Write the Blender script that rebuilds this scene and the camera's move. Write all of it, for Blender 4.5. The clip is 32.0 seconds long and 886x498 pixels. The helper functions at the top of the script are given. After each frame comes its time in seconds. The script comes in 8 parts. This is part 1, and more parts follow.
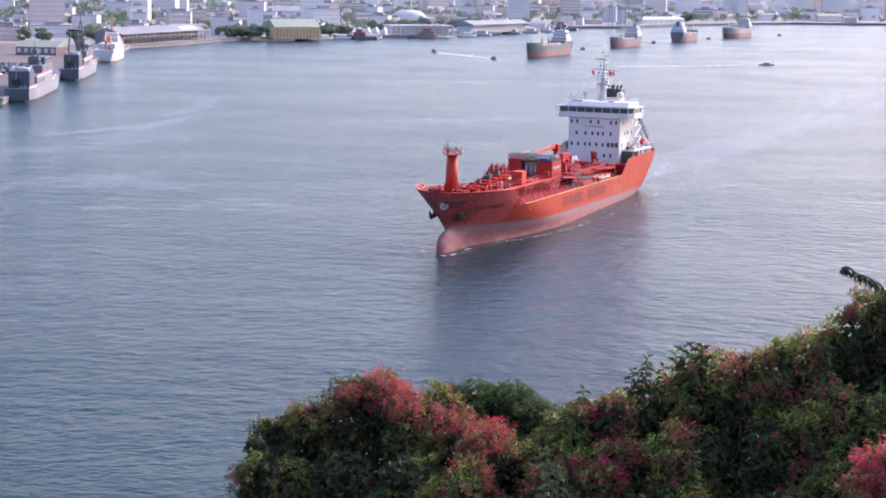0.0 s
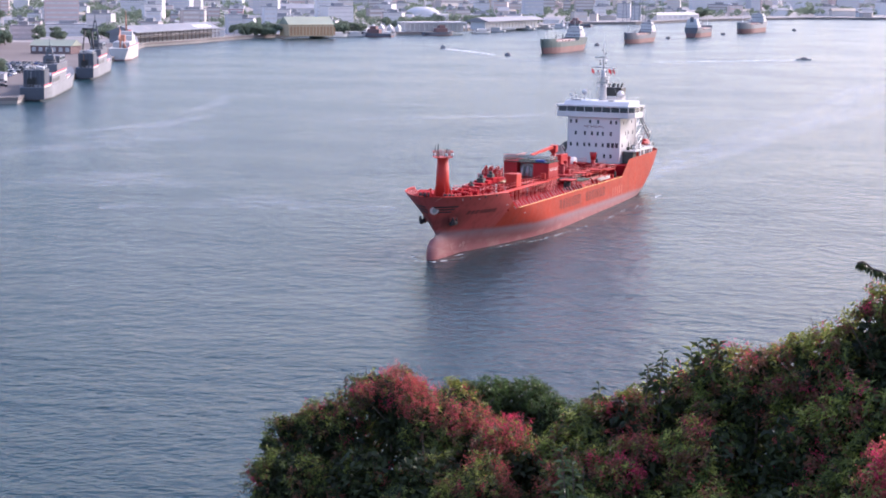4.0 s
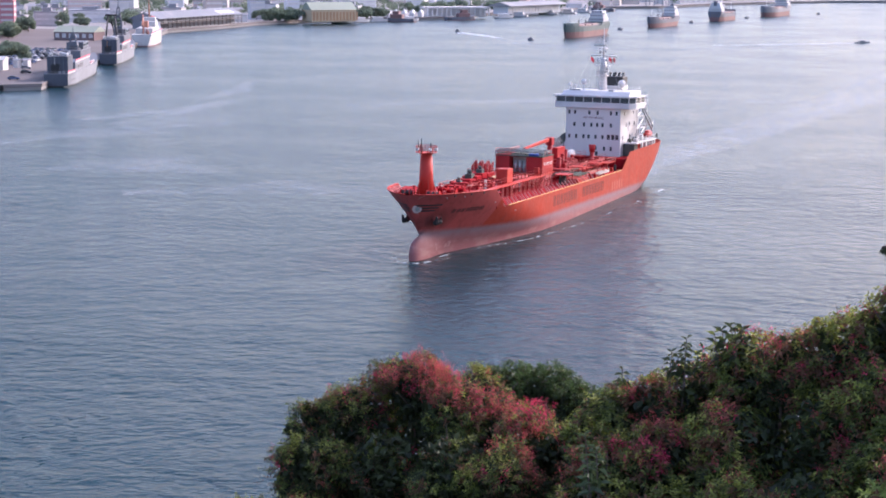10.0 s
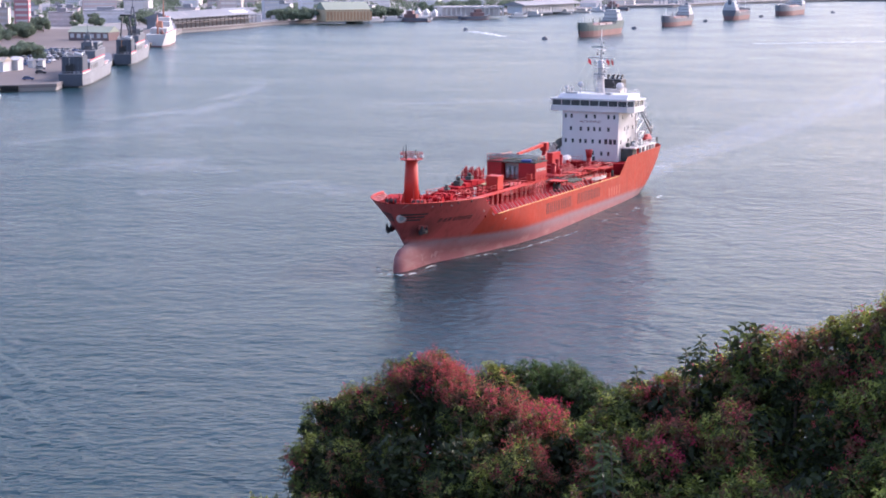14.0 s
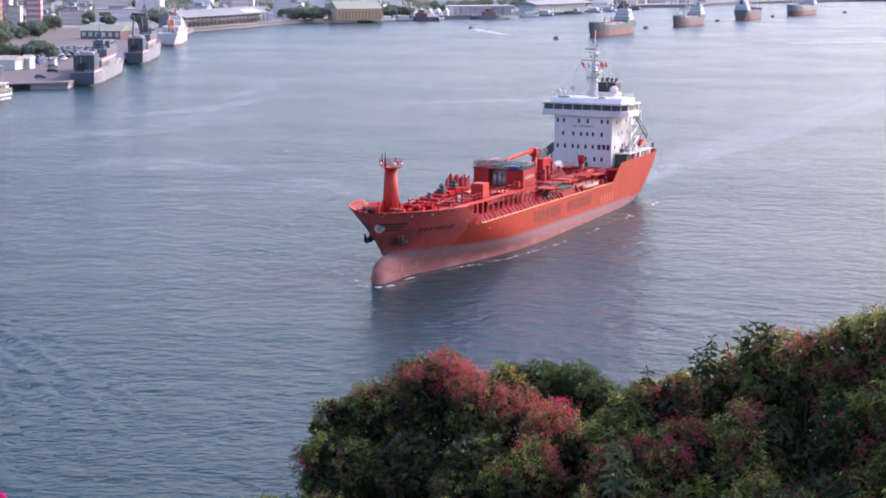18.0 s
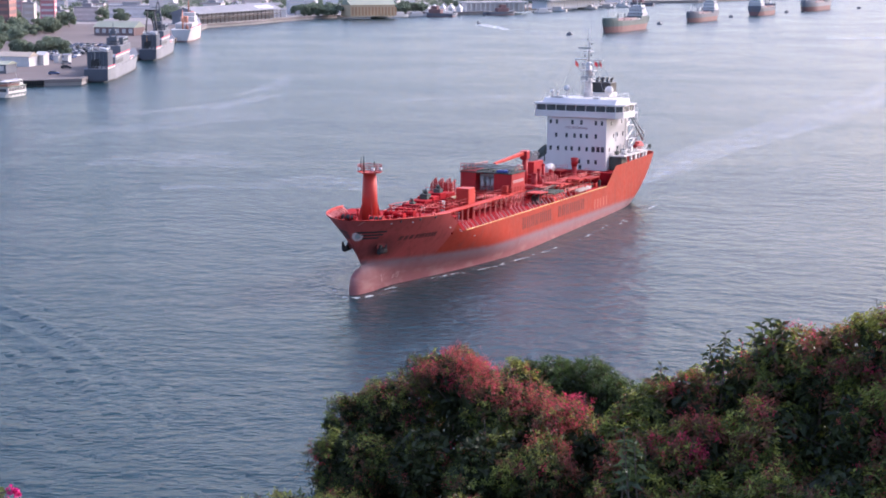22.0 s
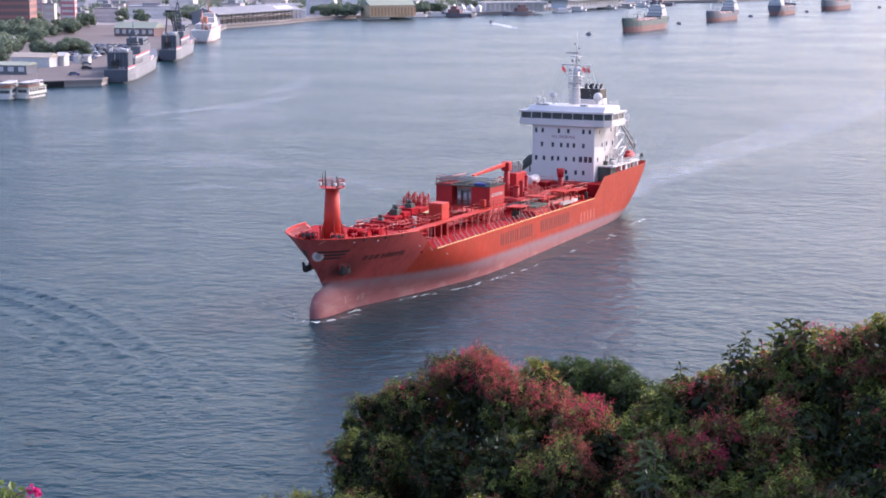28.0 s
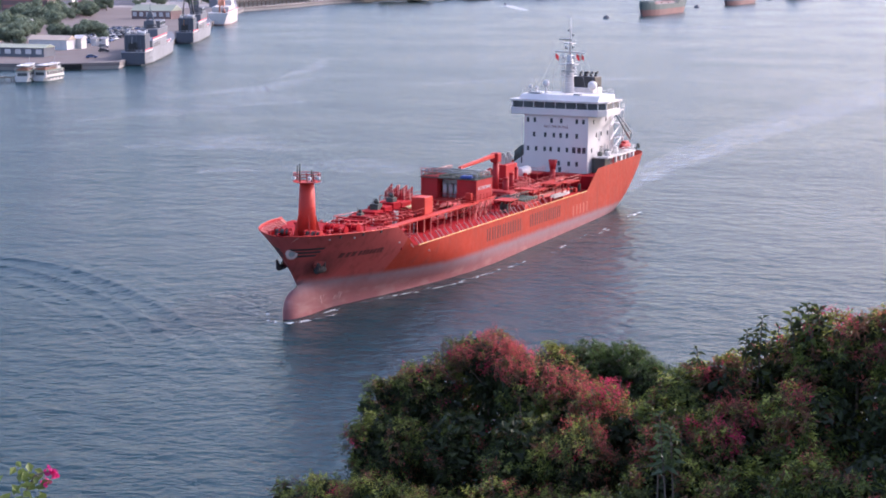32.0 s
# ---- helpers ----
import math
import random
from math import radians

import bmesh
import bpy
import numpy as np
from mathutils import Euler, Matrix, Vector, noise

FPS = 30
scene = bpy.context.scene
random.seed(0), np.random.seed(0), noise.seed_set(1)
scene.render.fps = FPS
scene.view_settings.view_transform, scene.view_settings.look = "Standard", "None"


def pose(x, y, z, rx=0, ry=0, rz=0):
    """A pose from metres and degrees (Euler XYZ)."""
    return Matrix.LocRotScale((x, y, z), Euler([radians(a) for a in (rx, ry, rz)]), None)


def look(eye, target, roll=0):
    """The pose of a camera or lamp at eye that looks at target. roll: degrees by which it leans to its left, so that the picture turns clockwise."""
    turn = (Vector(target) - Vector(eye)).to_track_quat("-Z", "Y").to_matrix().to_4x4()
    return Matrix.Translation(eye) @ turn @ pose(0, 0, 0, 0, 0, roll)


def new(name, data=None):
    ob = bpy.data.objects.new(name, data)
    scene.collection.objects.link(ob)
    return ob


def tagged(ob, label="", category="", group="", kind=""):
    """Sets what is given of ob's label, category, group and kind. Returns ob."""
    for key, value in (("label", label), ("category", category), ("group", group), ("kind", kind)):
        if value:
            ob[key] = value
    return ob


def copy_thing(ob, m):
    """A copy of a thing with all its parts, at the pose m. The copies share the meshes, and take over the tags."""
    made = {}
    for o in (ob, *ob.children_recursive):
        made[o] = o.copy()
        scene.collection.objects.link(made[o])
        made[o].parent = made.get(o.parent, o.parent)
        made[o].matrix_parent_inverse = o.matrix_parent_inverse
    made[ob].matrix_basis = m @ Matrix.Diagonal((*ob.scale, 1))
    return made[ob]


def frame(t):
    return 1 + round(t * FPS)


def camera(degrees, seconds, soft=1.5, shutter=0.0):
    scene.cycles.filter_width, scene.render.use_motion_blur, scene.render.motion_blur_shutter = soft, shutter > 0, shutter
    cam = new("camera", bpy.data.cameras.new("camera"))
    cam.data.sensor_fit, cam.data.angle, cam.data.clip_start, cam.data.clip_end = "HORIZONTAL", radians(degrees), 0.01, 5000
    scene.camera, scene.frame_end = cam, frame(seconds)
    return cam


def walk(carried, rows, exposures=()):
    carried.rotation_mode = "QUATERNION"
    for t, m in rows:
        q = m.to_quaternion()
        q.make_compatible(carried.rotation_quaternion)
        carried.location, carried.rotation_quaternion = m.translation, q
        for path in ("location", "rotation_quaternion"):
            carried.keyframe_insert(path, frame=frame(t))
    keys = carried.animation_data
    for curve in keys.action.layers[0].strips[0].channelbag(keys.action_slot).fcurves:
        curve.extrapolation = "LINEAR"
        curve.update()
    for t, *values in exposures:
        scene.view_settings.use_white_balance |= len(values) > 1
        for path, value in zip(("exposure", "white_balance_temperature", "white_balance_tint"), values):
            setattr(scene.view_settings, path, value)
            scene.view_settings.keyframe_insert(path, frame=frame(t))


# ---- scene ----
EXPOSURE, KELVIN, TINT = 0.95, 6190, 29
EYE = Vector((0.0, 0.0, 49.57))


def aim(pan, down, roll):
    """Pose of the camera from its bearing, its dip below level and its lean, in degrees."""
    a, b = radians(pan), radians(down)
    return look(EYE, EYE + Vector((math.sin(a) * math.cos(b), math.cos(a) * math.cos(b), -math.sin(b))), roll)


cam = camera(28.32, 32.0, soft=1.85)
walk(cam, [
    (0, aim(-2.615, 8.884, 0.899)),
    (0.5, aim(-2.668, 8.896, 0.857)),
    (1, aim(-2.725, 8.900, 0.824)),
    (1.5, aim(-2.786, 8.906, 0.774)),
    (2, aim(-2.840, 8.924, 0.744)),
    (2.5, aim(-2.913, 8.941, 0.658)),
    (3, aim(-2.991, 8.960, 0.601)),
    (3.5, aim(-3.077, 8.970, 0.609)),
    (5.5, aim(-3.213, 9.164, 0.429)),
    (6, aim(-3.285, 9.233, 0.382)),
    (6.5, aim(-3.369, 9.284, 0.388)),
    (7, aim(-3.444, 9.313, 0.314)),
    (7.5, aim(-3.524, 9.345, 0.277)),
    (8, aim(-3.604, 9.368, 0.284)),
    (8.5, aim(-3.675, 9.396, 0.213)),
    (9, aim(-3.748, 9.428, 0.272)),
    (9.5, aim(-3.803, 9.447, 0.440)),
    (10, aim(-3.866, 9.485, 0.331)),
    (10.5, aim(-3.931, 9.501, 0.333)),
    (11, aim(-3.997, 9.496, 0.339)),
    (11.5, aim(-4.066, 9.491, 0.335)),
    (12, aim(-4.119, 9.486, 0.241)),
    (12.5, aim(-4.178, 9.489, 0.252)),
    (13, aim(-4.239, 9.487, 0.251)),
    (13.5, aim(-4.291, 9.486, 0.239)),
    (14, aim(-4.338, 9.506, 0.184)),
    (14.5, aim(-4.376, 9.527, 0.194)),
    (16.5, aim(-4.560, 9.548, 0.237)),
    (17, aim(-4.606, 9.560, 0.290)),
    (17.5, aim(-4.652, 9.549, 0.286)),
    (18, aim(-4.694, 9.533, 0.276)),
    (18.5, aim(-4.725, 9.523, 0.291)),
    (19, aim(-4.777, 9.540, 0.241)),
    (19.5, aim(-4.841, 9.570, 0.241)),
    (20, aim(-4.889, 9.599, 0.233)),
    (20.5, aim(-4.953, 9.626, 0.225)),
    (21, aim(-5.015, 9.622, 0.219)),
    (21.5, aim(-5.070, 9.622, 0.201)),
    (22, aim(-5.133, 9.658, 0.199)),
    (22.5, aim(-5.204, 9.693, 0.258)),
    (23, aim(-5.264, 9.702, 0.200)),
    (23.5, aim(-5.316, 9.694, 0.155)),
    (24, aim(-5.363, 9.682, 0.209)),
    (24.5, aim(-5.418, 9.665, 0.127)),
    (25, aim(-5.478, 9.664, 0.112)),
    (25.5, aim(-5.523, 9.644, 0.137)),
    (27.5, aim(-5.716, 9.635, 0.041)),
    (28, aim(-5.775, 9.654, 0.073)),
    (28.5, aim(-5.818, 9.661, 0.147)),
    (29, aim(-5.852, 9.665, 0.134)),
    (29.5, aim(-5.877, 9.672, 0.084)),
    (30, aim(-5.896, 9.677, -0.047)),
    (30.5, aim(-5.907, 9.877, 0.001)),
    (31, aim(-6.023, 9.963, 0.039)),
    (31.5, aim(-6.214, 10.110, 0.079)),
    (32, aim(-6.322, 10.196, 0.125)),
], exposures=[(0, EXPOSURE + 0.11, KELVIN, TINT), (10, EXPOSURE + 0.07, KELVIN, TINT), (20, EXPOSURE + 0.06, KELVIN, TINT), (32, EXPOSURE + 0.02, KELVIN, TINT)])

# ---- light ----
SUN_AZ, SUN_EL = radians(52), radians(34)  # bearing from north (+y) towards east (+x), and height
world = bpy.data.worlds.new("sky")
scene.world = world
world.use_nodes = True
nt = world.node_tree
sky = nt.nodes.new("ShaderNodeTexSky")
sky.sky_type, sky.sun_disc = "NISHITA", False
sky.sun_elevation, sky.sun_rotation = SUN_EL, SUN_AZ
sky.air_density, sky.dust_density, sky.ozone_density = 1.2, 3.5, 3.0
nt.nodes["Background"].inputs["Strength"].default_value = 0.20
nt.links.new(sky.outputs["Color"], nt.nodes["Background"].inputs["Color"])
sun = new("sun", bpy.data.lights.new("sun", "SUN"))
sun.data.energy, sun.data.angle, sun.data.color = 1.7, radians(1.5), (1.0, 0.93, 0.84)
sun_way = Vector((math.sin(SUN_AZ) * math.cos(SUN_EL), math.cos(SUN_AZ) * math.cos(SUN_EL), math.sin(SUN_EL)))
sun.matrix_world = look(sun_way * 300, (0, 0, 0))

# ---- materials ----


def material(name, colour, rough=0.6, metal=0.0, vary=0.12, grain=1.0, bump=0.0, bump_size=0.2, dirt=None, dirt_size=0.4, dirt_amount=0.5,
             space="Object", island=False, each=0.0, stretch=(1, 1, 1), gloss=0.5):
    """A painted or natural surface: two scales of variation, optional stains of their own colour and fine relief."""
    m = bpy.data.materials.new(name)
    m.use_nodes = True
    t, bs = m.node_tree, m.node_tree.nodes["Principled BSDF"]
    add, link = t.nodes.new, t.links.new
    bs.inputs["Roughness"].default_value, bs.inputs["Metallic"].default_value = rough, metal
    bs.inputs["Specular IOR Level"].default_value = gloss
    co = add("ShaderNodeTexCoord").outputs[space]
    if stretch != (1, 1, 1):
        mp = add("ShaderNodeMapping")
        mp.inputs["Scale"].default_value = stretch
        link(co, mp.inputs["Vector"])
        co = mp.outputs["Vector"]

    def noise_at(scale, detail=4.0):
        n = add("ShaderNodeTexNoise")
        n.inputs["Scale"].default_value, n.inputs["Detail"].default_value = scale, detail
        link(co, n.inputs["Vector"])
        return n.outputs["Fac"]

    def mix(kind, fac, a, b):
        x = add("ShaderNodeMix")
        x.data_type, x.blend_type = "RGBA", kind
        for sock, v in ((x.inputs[0], fac), (x.inputs[6], a), (x.inputs[7], b)):
            if hasattr(v, "is_linked"):
                link(v, sock)
            else:
                sock.default_value = v
        return x.outputs[2]

    def ramp(src, lo, hi, a=0.0, b=1.0):
        r = add("ShaderNodeMapRange")
        for i, v in enumerate((lo, hi, a, b)):
            r.inputs[i + 1].default_value = v
        link(src, r.inputs[0])
        return r.outputs[0]

    c = (*colour, 1.0)
    dark = tuple(v * (1 - vary * 1.6) for v in colour) + (1.0,)
    light = tuple(min(1.0, v * (1 + vary)) for v in colour) + (1.0,)
    base = mix("MIX", ramp(noise_at(0.35 * grain), 0.3, 0.7), dark, light)
    base = mix("MIX", ramp(noise_at(4.0 * grain, 6.0), 0.35, 0.75, 0.0, 0.55), base, c)
    if dirt:
        base = mix("MIX", ramp(noise_at(1.0 / dirt_size, 8.0), 0.52, 0.72, 0.0, dirt_amount), base, (*dirt, 1.0))
    if island or each:
        rnd = add("ShaderNodeNewGeometry").outputs["Random Per Island"] if island else add("ShaderNodeObjectInfo").outputs["Random"]
        hsv = add("ShaderNodeHueSaturation")
        link(base, hsv.inputs["Color"])
        link(ramp(rnd, 0, 1, 1 - (each or 0.4), 1 + (each or 0.4)), hsv.inputs["Value"])
        base = hsv.outputs["Color"]
    link(base, bs.inputs["Base Color"])
    link(ramp(noise_at(2.3 * grain), 0.2, 0.8, max(0.0, rough - 0.08), min(1.0, rough + 0.1)), bs.inputs["Roughness"])
    if bump:
        b = add("ShaderNodeBump")
        b.inputs["Strength"].default_value, b.inputs["Distance"].default_value = bump, bump_size * 0.2
        link(noise_at(1.0 / bump_size, 6.0), b.inputs["Height"])
        link(b.outputs["Normal"], bs.inputs["Normal"])
    return m


def water_material(name, calm=1.0):
    """Harbour water: ripples at three sizes, long slicks where the breeze leaves the surface smooth."""
    m = bpy.data.materials.new(name)
    m.use_nodes = True
    t, bs = m.node_tree, m.node_tree.nodes["Principled BSDF"]
    add, link = t.nodes.new, t.links.new
    bs.inputs["Base Color"].default_value = (0.008, 0.030, 0.037, 1)
    bs.inputs["IOR"].default_value = 1.21
    co = add("ShaderNodeTexCoord").outputs["Object"]

    def layer(scale, stretch, turn, detail):
        mp = add("ShaderNodeMapping")
        mp.inputs["Scale"].default_value, mp.inputs["Rotation"].default_value = stretch, (0, 0, radians(turn))
        link(co, mp.inputs["Vector"])
        n = add("ShaderNodeTexNoise")
        n.inputs["Scale"].default_value, n.inputs["Detail"].default_value = scale, detail
        link(mp.outputs["Vector"], n.inputs["Vector"])
        return n.outputs["Fac"]

    def maths(op, a, b):
        x = add("ShaderNodeMath")
        x.operation = op
        for sock, v in zip(x.inputs, (a, b)):
            if hasattr(v, "is_linked"):
                link(v, sock)
            else:
                sock.default_value = v
        return x.outputs[0]

    swell = layer(0.07, (0.6, 1.0, 1), 12, 3.0)
    chop = layer(0.5, (0.8, 1.0, 1), -8, 3.0)
    ripple = layer(1.4, (0.6, 1.0, 1), 14, 4.0)
    wave = layer(0.24, (0.9, 1.0, 1), 22, 2.0)
    slick = layer(0.018, (0.7, 1.0, 1), 8, 4.0)
    r = add("ShaderNodeMapRange")
    for i, v in enumerate((0.36, 0.64, 0.66, 0.9)):
        r.inputs[i + 1].default_value = v
    link(slick, r.inputs[0])
    h = maths("ADD", maths("MULTIPLY", swell, 0.8), maths("ADD", maths("MULTIPLY", chop, 0.46), maths("MULTIPLY", ripple, 0.26)))
    h = maths("MULTIPLY", maths("ADD", h, maths("MULTIPLY", wave, 0.62)), r.outputs[0])
    b = add("ShaderNodeBump")
    b.inputs["Strength"].default_value, b.inputs["Distance"].default_value = 1.0, 1.35 * calm
    link(h, b.inputs["Height"])
    link(b.outputs["Normal"], bs.inputs["Normal"])
    rr = add("ShaderNodeMapRange")
    for i, v in enumerate((0.66, 0.9, 0.18, 0.23)):
        rr.inputs[i + 1].default_value = v
    link(r.outputs[0], rr.inputs[0])
    link(rr.outputs[0], bs.inputs["Roughness"])
    return m


def leaf_material(name, colour, rough=0.45, spread=0.45):
    """Leaves or bracts: each one its own shade, with some light passing through."""
    m = material(name, colour, rough, vary=0.2, grain=2.0, island=True, each=spread)
    t, bs = m.node_tree, m.node_tree.nodes["Principled BSDF"]
    tr = t.nodes.new("ShaderNodeBsdfTranslucent")
    mixer = t.nodes.new("ShaderNodeMixShader")
    mixer.inputs[0].default_value = 0.42
    src = bs.inputs["Base Color"].links[0].from_socket
    t.links.new(src, tr.inputs["Color"])
    t.links.new(bs.outputs[0], mixer.inputs[1])
    t.links.new(tr.outputs[0], mixer.inputs[2])
    t.links.new(mixer.outputs[0], t.nodes["Material Output"].inputs["Surface"])
    return m


WATER = water_material("harbour_water")


def hull_material(name):
    """Ship's side: orange topsides, faded towards the bow, over a worn grey and pink boot topping with ragged, streaked edges."""
    m = material(name, (0.37, 0.038, 0.018), 0.5, vary=0.10, grain=0.6, dirt=(0.33, 0.042, 0.024), dirt_size=3.0, dirt_amount=0.5, bump=0.15, bump_size=1.2, gloss=0.15)
    t, bs = m.node_tree, m.node_tree.nodes["Principled BSDF"]
    add, link = t.nodes.new, t.links.new
    co = add("ShaderNodeTexCoord").outputs["Object"]
    xyz = add("ShaderNodeSeparateXYZ")
    link(co, xyz.inputs[0])

    def maths(op, a, b):
        n = add("ShaderNodeMath")
        n.operation = op
        for sock, v in zip(n.inputs, (a, b)):
            if hasattr(v, "is_linked"):
                link(v, sock)
            else:
                sock.default_value = v
        return n.outputs[0]

    def streaks(scale, stretch):
        mp = add("ShaderNodeMapping")
        mp.inputs["Scale"].default_value = stretch
        link(co, mp.inputs["Vector"])
        n = add("ShaderNodeTexNoise")
        n.inputs["Scale"].default_value, n.inputs["Detail"].default_value = scale, 6.0
        link(mp.outputs["Vector"], n.inputs["Vector"])
        return n.outputs["Fac"]

    def band(src, lo, hi, a=0.0, b=1.0):
        r = add("ShaderNodeMapRange")
        for i, v in enumerate((lo, hi, a, b)):
            r.inputs[i + 1].default_value = v
        link(src, r.inputs[0])
        return r.outputs[0]

    def over(base, fac, colour):
        x = add("ShaderNodeMix")
        x.data_type = "RGBA"
        link(fac, x.inputs[0])
        link(base, x.inputs[6])
        x.inputs[7].default_value = (*colour, 1.0)
        return x.outputs[2]

    base = bs.inputs["Base Color"].links[0].from_socket
    # older paint on the bow
    base = over(base, band(maths("ADD", xyz.outputs[0], maths("MULTIPLY", xyz.outputs[2], 0.25)), 100.0, 100.15, 0.0, 0.9), (0.42, 0.078, 0.070))
    # grime run down from deck scuppers, and rust round the anchor pockets
    base = over(base, band(streaks(1.1, (1.0, 1.0, 0.10)), 0.52, 0.68, 0.0, 0.5), (0.21, 0.040, 0.032))
    dx, dz = maths("SUBTRACT", xyz.outputs[0], 111.9), maths("SUBTRACT", xyz.outputs[2], 5.2)
    spot = maths("ADD", maths("MULTIPLY", maths("MULTIPLY", dx, dx), 0.05), maths("MULTIPLY", maths("MULTIPLY", dz, dz), 0.14))
    spot = maths("ADD", spot, maths("MULTIPLY", streaks(0.9, (1.0, 1.0, 0.5)), 0.9))
    base = over(base, band(spot, 1.25, 0.45, 0.0, 0.85), (0.13, 0.034, 0.032))
    rise = maths("MAXIMUM", maths("MULTIPLY", maths("SUBTRACT", xyz.outputs[0], 85.0), 1 / 30.0), 0.0)
    level = maths("SUBTRACT", xyz.outputs[2], rise)
    uneven = maths("SUBTRACT", streaks(0.6, (0.5, 0.5, 0.25)), 0.5)
    fine = maths("SUBTRACT", streaks(1.6, (1.0, 1.0, 0.2)), 0.5)
    h = maths("ADD", level, maths("ADD", maths("MULTIPLY", uneven, 0.8), maths("MULTIPLY", fine, 0.7)))
    base = over(base, band(streaks(0.8, (1.0, 1.0, 0.08)), 0.55, 0.75, 0.0, 0.2), (0.36, 0.08, 0.055))
    base = over(base, band(maths("ADD", level, maths("MULTIPLY", fine, 0.5)), 2.85, 1.95), (0.235, 0.160, 0.174))
    base = over(base, band(h, 2.0, 0.6, 0.0, 0.85), (0.30, 0.098, 0.092))
    low = maths("MULTIPLY", band(h, 1.3, 0.3), band(streaks(0.9, (0.35, 0.35, 1.0)), 0.5, 0.66, 0.0, 0.45))
    base = over(base, low, (0.43, 0.24, 0.215))
    stain = maths("MULTIPLY", band(h, 2.5, 2.0), band(streaks(0.5, (0.6, 0.6, 0.5)), 0.52, 0.7, 0.0, 0.6))
    base = over(base, stain, (0.24, 0.10, 0.10))
    link(base, bs.inputs["Base Color"])
    return m


HULL = hull_material("hull_orange_over_boot_topping")
DECK_RED = material("deck_red_paint", (0.33, 0.012, 0.016), 0.75, vary=0.2, dirt=(0.20, 0.02, 0.018), dirt_size=2.0, gloss=0.08)
FIT_RED = material("fittings_red_paint", (0.37, 0.019, 0.020), 0.55, vary=0.12, dirt=(0.30, 0.03, 0.025), dirt_size=1.2, gloss=0.25)
FIT_ORANGE = material("fittings_orange_paint", (0.46, 0.038, 0.025), 0.55, vary=0.1, dirt=(0.45, 0.05, 0.03), dirt_size=1.5, gloss=0.25)
WHITE = material("white_ship_paint", (0.58, 0.555, 0.54), 0.4, vary=0.05, grain=0.7, dirt=(0.58, 0.54, 0.49), dirt_size=2.0, dirt_amount=0.3, stretch=(1, 1, 0.35))
GLASS = material("dark_window_glass", (0.06, 0.07, 0.078), 0.12, vary=0.3)
BLACK = material("black_paint", (0.018, 0.018, 0.02), 0.5)
GREY = material("grey_painted_steel", (0.24, 0.26, 0.26), 0.55, metal=0.0, dirt=(0.16, 0.11, 0.08), dirt_size=0.8)
PALE = material("galvanised_steel", (0.40, 0.40, 0.39), 0.45, metal=0.3)
YELLOW = material("yellow_paint", (0.56, 0.26, 0.05), 0.5, dirt=(0.40, 0.07, 0.03), dirt_size=1.2, dirt_amount=0.9)
PINK_RAIL = material("faded_pink_rail_paint", (0.56, 0.17, 0.14), 0.5)
BLUE = material("blue_tarpaulin", (0.03, 0.07, 0.25), 0.6)
FLAG_RED = material("red_flag_cloth", (0.62, 0.03, 0.04), 0.8)


def foam_material(name, cover, size, stretch=(1, 1, 1), soft=0.0):
    """Broken white foam: bubbles drawn out in streaks, clear water between them. With soft, a pale film painted for the
    water's sheen.
    """
    m = material(name, (0.74, 0.77, 0.80), 0.7, vary=0.1, grain=2.0)
    t, bs = m.node_tree, m.node_tree.nodes["Principled BSDF"]
    co = t.nodes.new("ShaderNodeTexCoord")
    mp = t.nodes.new("ShaderNodeMapping")
    mp.inputs["Scale"].default_value = stretch
    n = t.nodes.new("ShaderNodeTexNoise")
    n.inputs["Scale"].default_value, n.inputs["Detail"].default_value = 1.0 / size, 6.0
    r = t.nodes.new("ShaderNodeMapRange")
    span = (0.40, 0.74, 0.0, soft) if soft else (0.62 - 0.3 * cover, 0.85 - 0.25 * cover, 0.0, min(1.0, 0.25 + cover))
    for i, v in enumerate(span):
        r.inputs[i + 1].default_value = v
    t.links.new(co.outputs["Object"], mp.inputs["Vector"])
    t.links.new(mp.outputs["Vector"], n.inputs["Vector"])
    t.links.new(n.outputs["Fac"], r.inputs[0])
    t.links.new(r.outputs[0], bs.inputs["Alpha"])
    return m


FOAM = foam_material("hull_foam", 0.5, 1.1, (0.5, 1.0, 1.0))
THICK_FOAM = foam_material("boat_wake_foam", 0.8, 1.5, (0.4, 1.0, 1.0))
STREAK = foam_material("wake_streak_foam_sheen", 0.44, 1.6, (0.3, 1.0, 1.0), 0.30)
WAKE_FILM = foam_material("wake_sheen_film", 0.4, 2.0, (0.35, 1.0, 1.0), 0.30)

# ---- builders ----


def box(bm, x0, x1, y0, y1, z0, z1, slot=0):
    vs = [bm.verts.new((x, y, z)) for z in (z0, z1) for x, y in ((x0, y0), (x1, y0), (x1, y1), (x0, y1))]
    for ids in ((3, 2, 1, 0), (4, 5, 6, 7), (0, 1, 5, 4), (1, 2, 6, 5), (2, 3, 7, 6), (3, 0, 4, 7)):
        bm.faces.new([vs[i] for i in ids]).material_index = slot
    return vs


